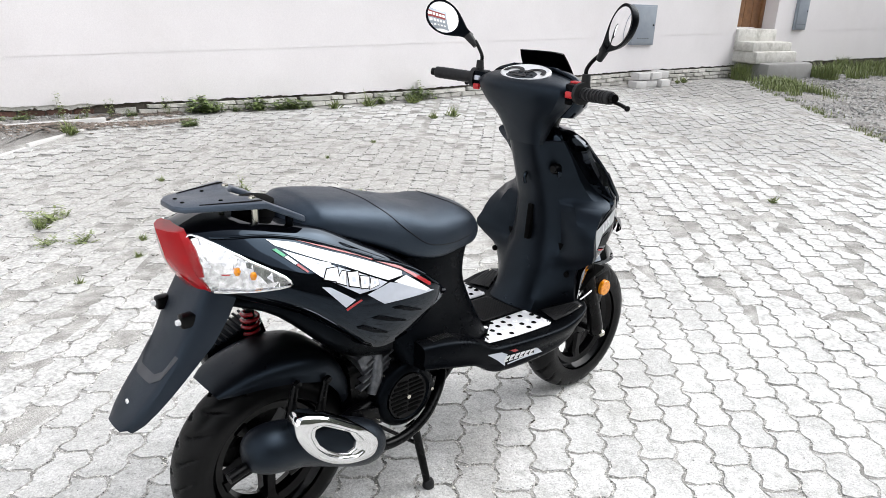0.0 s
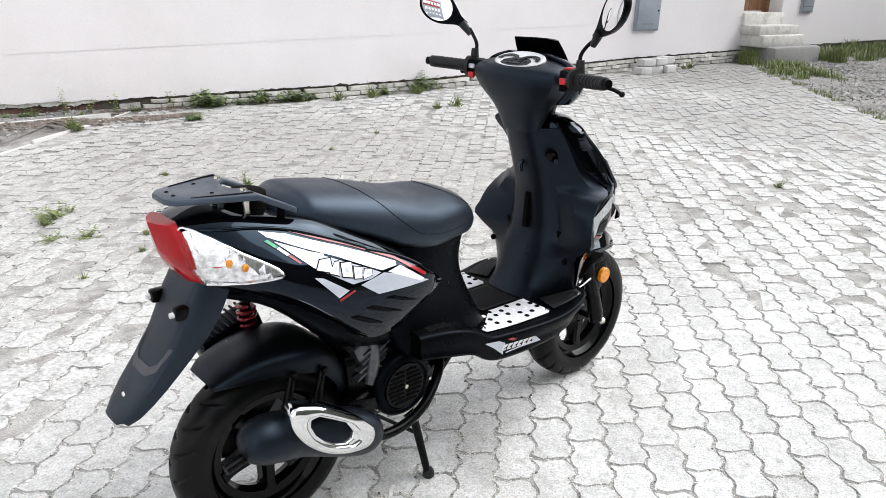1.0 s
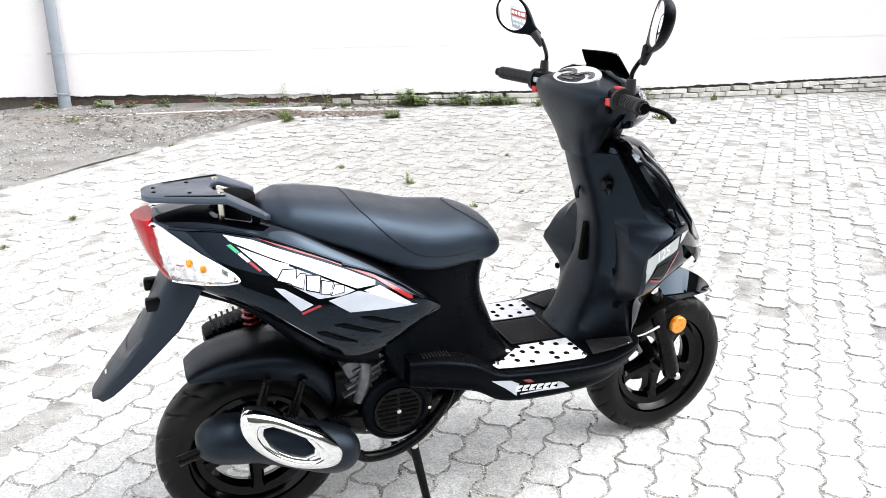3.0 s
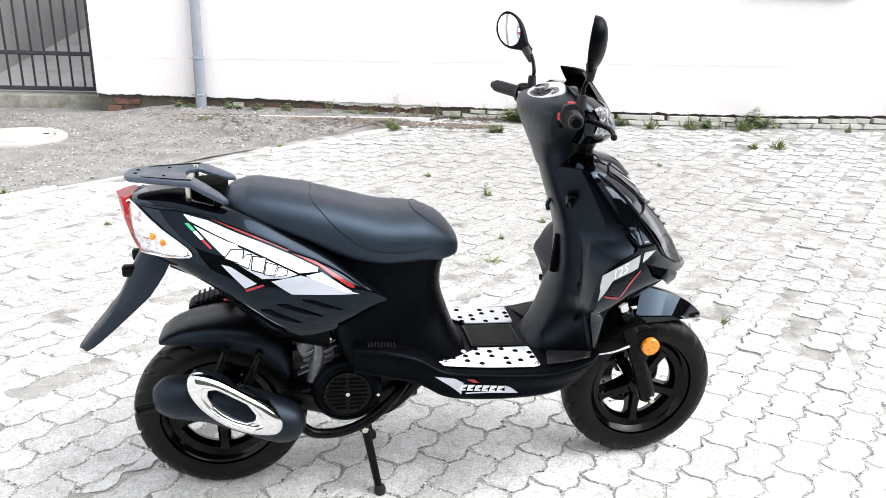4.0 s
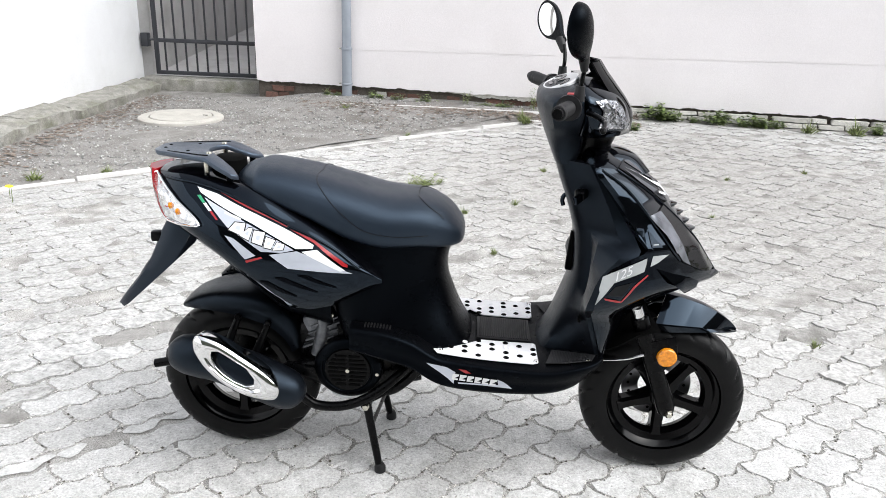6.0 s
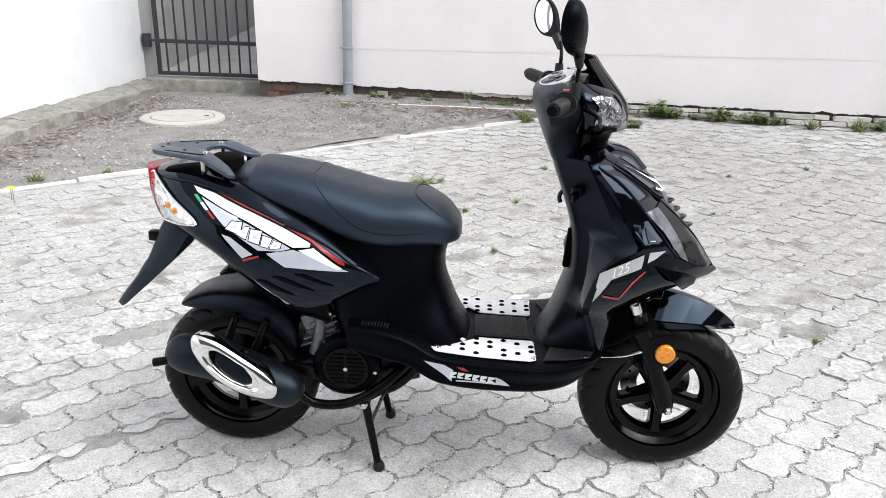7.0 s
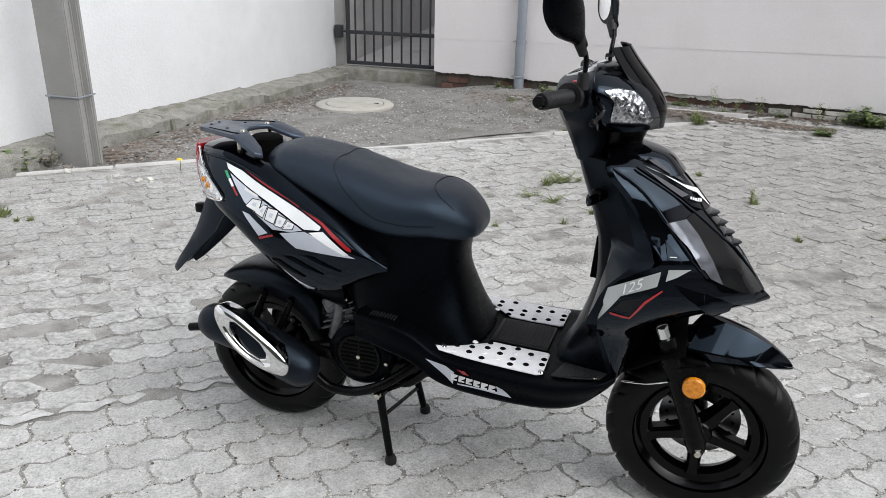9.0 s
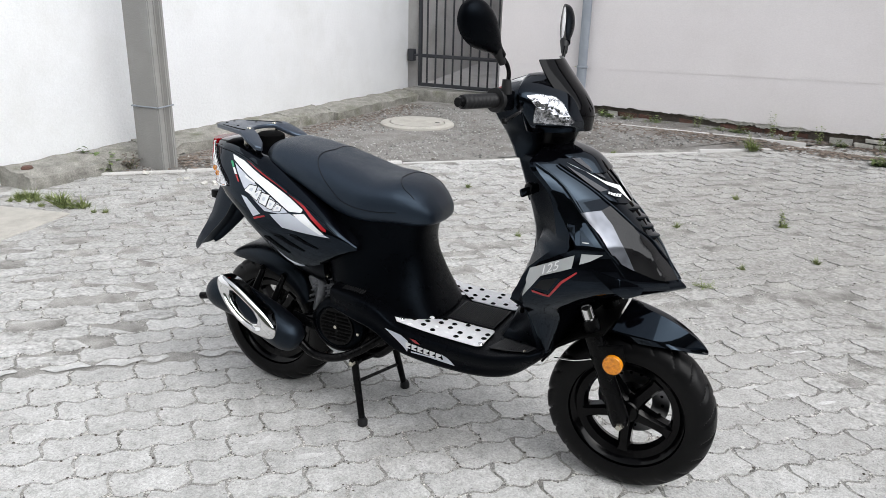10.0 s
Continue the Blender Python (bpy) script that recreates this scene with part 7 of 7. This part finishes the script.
r = random.Random(31)
spots = []
while len(spots) < 9000:
    x, y = r.uniform(-3.1, 1.6), r.uniform(1.9, 6.4)
    b = -x * SA + y * CA
    if b > B_LEFT + 0.05 and math.hypot(x + 2.235, y - 5.09) > 0.42:
        spots.append((x, y, 0.006 + ground_z(x, y) + soil_z(x, y)))
stuff("gravel", *stones(spots, r, 0.003, 0.016), M_STONE, "loose grey gravel and stones on the soil strip", "gravel")
spots = []
for k in range(14000):
    a0, b0 = r.uniform(3.5, 14), B_RIGHT - 0.05 - r.random() * 3.2
    x, y = to_xy(a0, b0)
    spots.append((x, y, ground_z(x, y) + 0.006))
stuff("gravel", *stones(spots, r, 0.006, 0.034, 2.2), M_STONE, "loose grey gravel beside the paving", "gravel")
spots = []
for k in range(5200):
    s = r.uniform(-1.2, 2.4)
    off = 0.02 - abs(r.gauss(0, 0.14)) if k % 3 == 0 else -0.28 - 0.03 * (s + 1.2) - abs(r.gauss(0, 0.2)) * (1.2 - 0.3 * s)
    x, y = wall_xy(s, off)
    spots.append((x, y, berm_z(s) if off > -0.4 + 0.1 * s and s < 1.7 else 0.01 + ground_z(x, y) + soil_z(x, y)))
for k in range(700):
    x, y = -2.95 + r.gauss(0, 0.22), 2.55 + r.gauss(0, 0.35)
    if -x * SA + y * CA > B_LEFT + 0.06:
        spots.append((x, y, 0.008))
for k in range(1500):
    spots.append((-3.08 + abs(r.gauss(0, 0.2)), r.uniform(2.2, 6.4), 0.012))
for k in range(900):
    x, y = r.uniform(-3.0, 1.2), r.uniform(2.2, 6.2)
    if -x * SA + y * CA > B_LEFT + 0.06 and noise.noise(Vector((x * 1.3, y * 1.3, 11))) > 0.05 and math.hypot(x + 2.235, y - 5.09) > 0.42:
        spots.append((x, y, 0.008 + ground_z(x, y) + soil_z(x, y)))
stuff("leaf_litter", *stones(spots, r, 0.005, 0.03, 2.0, 0.3), M_DRY, "dry brown leaf litter and rubble by the wall", "litter")

# broken white chips on the ground by the pole
r = random.Random(5)
for k in range(7):
    x, y = -2.75 + r.gauss(0, 0.35), 2.0 + r.gauss(0, 0.1)
    ob = new("rubble_chip", shapes[k % 4].copy())
    ob.data.materials.clear()
    ob.data.materials.append(M_LIMESTONE)
    ob.matrix_world = pose(x, y, 0.01, r.uniform(-15, 15), r.uniform(-15, 15), r.uniform(0, 180)) @ Matrix.Diagonal((r.uniform(0.03, 0.08), r.uniform(0.02, 0.045), r.uniform(0.015, 0.03), 1))
    tagged(ob, "white broken plaster chip on the ground by the pole", "rubble", "plaster chips by the pole")

# ---- paving: wavy interlocking blocks ----
GAP = 0.006


def wave(a):
    """The wavy line between two rows; it repeats every half paver."""
    return 0.0088 * max(-1.0, min(1.0, 1.35 * math.cos(4 * math.pi * (a / PL - 0.03))))


def end_shift(v):
    """The S of the short ends, v from 0 to 1 across the row."""
    return 0.0085 * math.sin(2 * math.pi * v)


STRIP = -0.0235 + 2 * PW         # a mortared strip parts the paving into two fields
FIELD = STRIP + 0.0665


def row_at(b):
    """The row at b: its lower joint and the start of its blocks."""
    if b < FIELD:
        row = min(1, math.floor((b + 0.0235) / PW))
        return -0.0235 + row * PW, -0.645 + (0.5 * PL if row % 2 else 0)
    row = math.floor((b - FIELD) / PW)
    return FIELD + row * PW, -0.641 + (0 if row % 2 else 0.5 * PL)


def paver_outline(rng, worn):
    pts = []
    for t in (0.02, 0.14, 0.22, 0.34, 0.42, 0.54, 0.64, 0.72, 0.84, 0.92, 0.98):
        pts.append((t * PL, wave(t * PL)))
    for v in (0.27, 0.73):
        pts.append((PL + end_shift(v), v * PW))
    for t in (0.98, 0.92, 0.84, 0.72, 0.64, 0.54, 0.42, 0.34, 0.22, 0.14, 0.02):
        pts.append((t * PL, PW + wave(t * PL)))
    for v in (0.73, 0.27):
        pts.append((end_shift(v), v * PW))
    c = (PL / 2, PW / 2)
    out = []
    for x, y in pts:
        dx, dy = x - c[0], y - c[1]
        k = GAP / 2 + rng.uniform(0, worn)
        out.append((dx - math.copysign(min(k, abs(dx)), dx) * (1 if abs(dx) > PL * 0.4 else 0), dy - math.copysign(min(k, abs(dy)), dy) * (1 if abs(dy) > PW * 0.25 else 0)))
    return out


def paver_mesh(rng):
    top = paver_outline(rng, 0.003)
    n = len(top)
    verts = [(x * 0.988, y * 0.977, 0.0) for x, y in top] + [(x * 0.997, y * 0.993, -0.0016) for x, y in top] + [(x, y, -0.016) for x, y in top]
    faces = [tuple(range(n))]
    for q in range(2):
        for k in range(n):
            a, b = q * n + k, q * n + (k + 1) % n
            faces.append((a, a + n, b + n, b))
    return verts, faces


r = random.Random(77)
kinds = [paver_mesh(r) for _ in range(8)]
kind_meshes = []
for v, f in kinds:
    me = mesh_of(v, f, False)
    me.materials.append(M_PAVER)
    kind_meshes.append(me)
places = []
rows = [B_RIGHT + 0.03 + PW * k for k in range(int((STRIP - B_RIGHT) / PW))] + [FIELD + PW * (k + 0.5) for k in range(int((B_LEFT - FIELD) / PW))]
for mid in rows:
    b0, off = row_at(mid)
    for k in range(-32, 78):
        a0 = off + k * PL
        if b0 + PW > kerb_line(a0) + 0.02:
            continue
        x, y = to_xy(a0 + PL / 2, b0 + PW / 2)
        if x > 13.5 or y < -6.0 or x < -3.3:
            continue
        wy = 6.31 - 0.137 * x
        if y > wy - 0.12:
            continue
        places.append((x, y))
places.sort(key=lambda p: math.hypot(p[0] - 0.75, p[1] + 0.25))
near, rest = places[:300], places[300:]
for x, y in near:
    ob = new("paver", r.choice(kind_meshes))
    ob.parent = pavement
    ob.matrix_world = pose(x, y, ground_z(x, y) + r.gauss(0, 0.0007), r.gauss(0, 0.25), r.gauss(0, 0.2), 42.8 + r.gauss(0, 0.5))
verts, faces = [], []
for x, y in rest:
    v, f = r.choice(kinds)
    m = pose(x, y, ground_z(x, y) + r.gauss(0, 0.0024), r.gauss(0, 1.2), r.gauss(0, 1.0), 42.8 + r.gauss(0, 1.1))
    n0 = len(verts)
    verts += [tuple(m @ Vector(p)) for p in v]
    faces += [tuple(n0 + q for q in g) for g in f]
field = part("paver_field", mesh_of(verts, faces, False), M_PAVER_FAR, pavement)
tagged(field, kind="stuff")

# dark crumbs and moss caught in the joints over the yard
spots = []
while len(spots) < 8000:
    a0, b0 = r.uniform(-3.2, 12), r.uniform(B_RIGHT + 0.1, B_LEFT - 0.05)
    if noise.noise(Vector((a0 * 0.7, b0 * 0.7, 8))) + 0.35 * noise.noise(Vector((a0 * 4, b0 * 4, 3))) < 0.02:
        continue
    low, off = row_at(b0)
    if r.random() < 0.7:
        b0 = low + wave(a0 - off) + r.gauss(0, 0.006)
    else:
        a0 = off + PL * round((a0 - off) / PL) + r.gauss(0, 0.006)
    x, y = to_xy(a0, b0)
    if y < 6.31 - 0.137 * x - 0.1 and x < 13:
        spots.append((x, y, ground_z(x, y) + 0.001))
stuff("joint_crumbs", *stones(spots, r, 0.0018, 0.007), M_VOID, "dark crumbs and moss in the paving joints", "litter")

# pale grit in the joints round the scooter
spots = []
for k in range(62000):
    a0, b0 = r.uniform(-1.3, 3.2), r.uniform(-2.9, 1.7)
    low, off = row_at(b0)
    if r.random() < 0.68:
        b0 = low + wave(a0 - off) + r.gauss(0, 0.0042)
    else:
        v = r.random()
        b0 = low + v * PW
        a0 = off + PL * round((a0 - off) / PL) + end_shift(v) + r.gauss(0, 0.0042)
    if noise.noise(Vector((a0 * 5, b0 * 5, 1))) < -0.25:
        continue
    if k % 24 == 0:
        a0, b0 = a0 + r.gauss(0, 0.05), b0 + r.gauss(0, 0.03)
    x, y = to_xy(a0, b0)
    spots.append((x, y, ground_z(x, y) + 0.0002))
stuff("joint_grit", *stones(spots, r, 0.002, 0.005, 1.6, 0.7), M_GRIT, "pale grit lying in the paving joints", "grit")

# pale dust and crumbs caught in the joints further off
spots = []
while len(spots) < 24000:
    a0, b0 = r.uniform(-3.4, 7.5), r.uniform(B_RIGHT + 0.1, B_LEFT - 0.03)
    if noise.noise(Vector((a0 * 0.9, b0 * 0.9, 4))) + 0.4 * noise.noise(Vector((a0 * 5, b0 * 5, 6))) < 0.0:
        continue
    low, off = row_at(b0)
    if r.random() < 0.68:
        b0 = low + wave(a0 - off) + r.gauss(0, 0.007)
    else:
        a0 = off + PL * round((a0 - off) / PL) + r.gauss(0, 0.007)
    x, y = to_xy(a0, b0)
    if y < 6.31 - 0.137 * x - 0.14 and x > -3.2:
        spots.append((x, y, ground_z(x, y) + 0.0008))
stuff("joint_dust", *stones(spots, r, 0.002, 0.011, 2.2, 0.35), M_DUST, "pale dust and crumbs in the paving joints", "grit")

# white mortar smeared along the strip between the two fields of paving
r = random.Random(15)
a0 = -2.3
while a0 < 1.6:
    la = r.uniform(0.05, 0.2)
    if r.random() < (0.85 if a0 < -0.1 else 0.35):
        top, low = [], []
        n = max(4, int(la / 0.012))
        for k in range(n + 1):
            u = a0 + la * k / n
            pinch = min(1.0, 3.5 * min(k, n - k) / n + 0.15)
            mid = (STRIP + FIELD) / 2 + 0.004 * noise.noise(Vector((u * 9, 0, 0)))
            half = 0.035 * pinch * (0.75 + 0.5 * noise.noise(Vector((u * 30, 5, 1))))
            top.append((u, mid + wave(u + 0.645) * 0.8 + half))
            low.append((u, mid + wave(u + 0.645) * 0.8 - half * r.uniform(0.7, 1.0)))
        verts = [(*to_xy(u, b), ground_z(*to_xy(u, b)) + 0.0016 + 0.0012 * r.random()) for u, b in low + top[::-1]]
        n2 = len(verts)
        part("mortar_smear", mesh_of(verts, [(k, k + 1, n2 - 2 - k, n2 - 1 - k) for k in range(n)], False), M_MORTAR, pavement)
    a0 += la + r.uniform(0.0, 0.02)

# worn white paint marks on the paving
r = random.Random(9)
for a0, b0, la, lb in [(0.035, -0.534, 0.058, 0.017), (-0.096, -0.421, 0.062, 0.014), (0.142, -0.306, 0.036, 0.008), (1.66, -0.5, 0.05, 0.012), (1.78, -0.585, 0.035, 0.018), (1.86, -0.66, 0.05, 0.014), (2.05, -0.3, 0.05, 0.009)]:
    rim = []
    for k in range(36):
        t = 2 * math.pi * k / 36
        q = 0.78 + 0.42 * noise.noise(Vector((math.cos(t) * 2.6 + a0 * 9, math.sin(t) * 2.6, b0 * 9))) + r.uniform(-0.12, 0.12)
        x, y = to_xy(a0 + la * math.cos(t) * q, b0 + lb * math.sin(t) * q)
        rim.append((x, y))
    cx, cy = to_xy(a0, b0)
    verts = [(cx, cy, ground_z(cx, cy) + 0.0026)] + [(x, y, ground_z(x, y) + 0.0024) for x, y in rim]
    part("paint_mark", mesh_of(verts, [(0, 1 + k, 1 + (k + 1) % 36) for k in range(36)], False), M_PAINT, pavement)
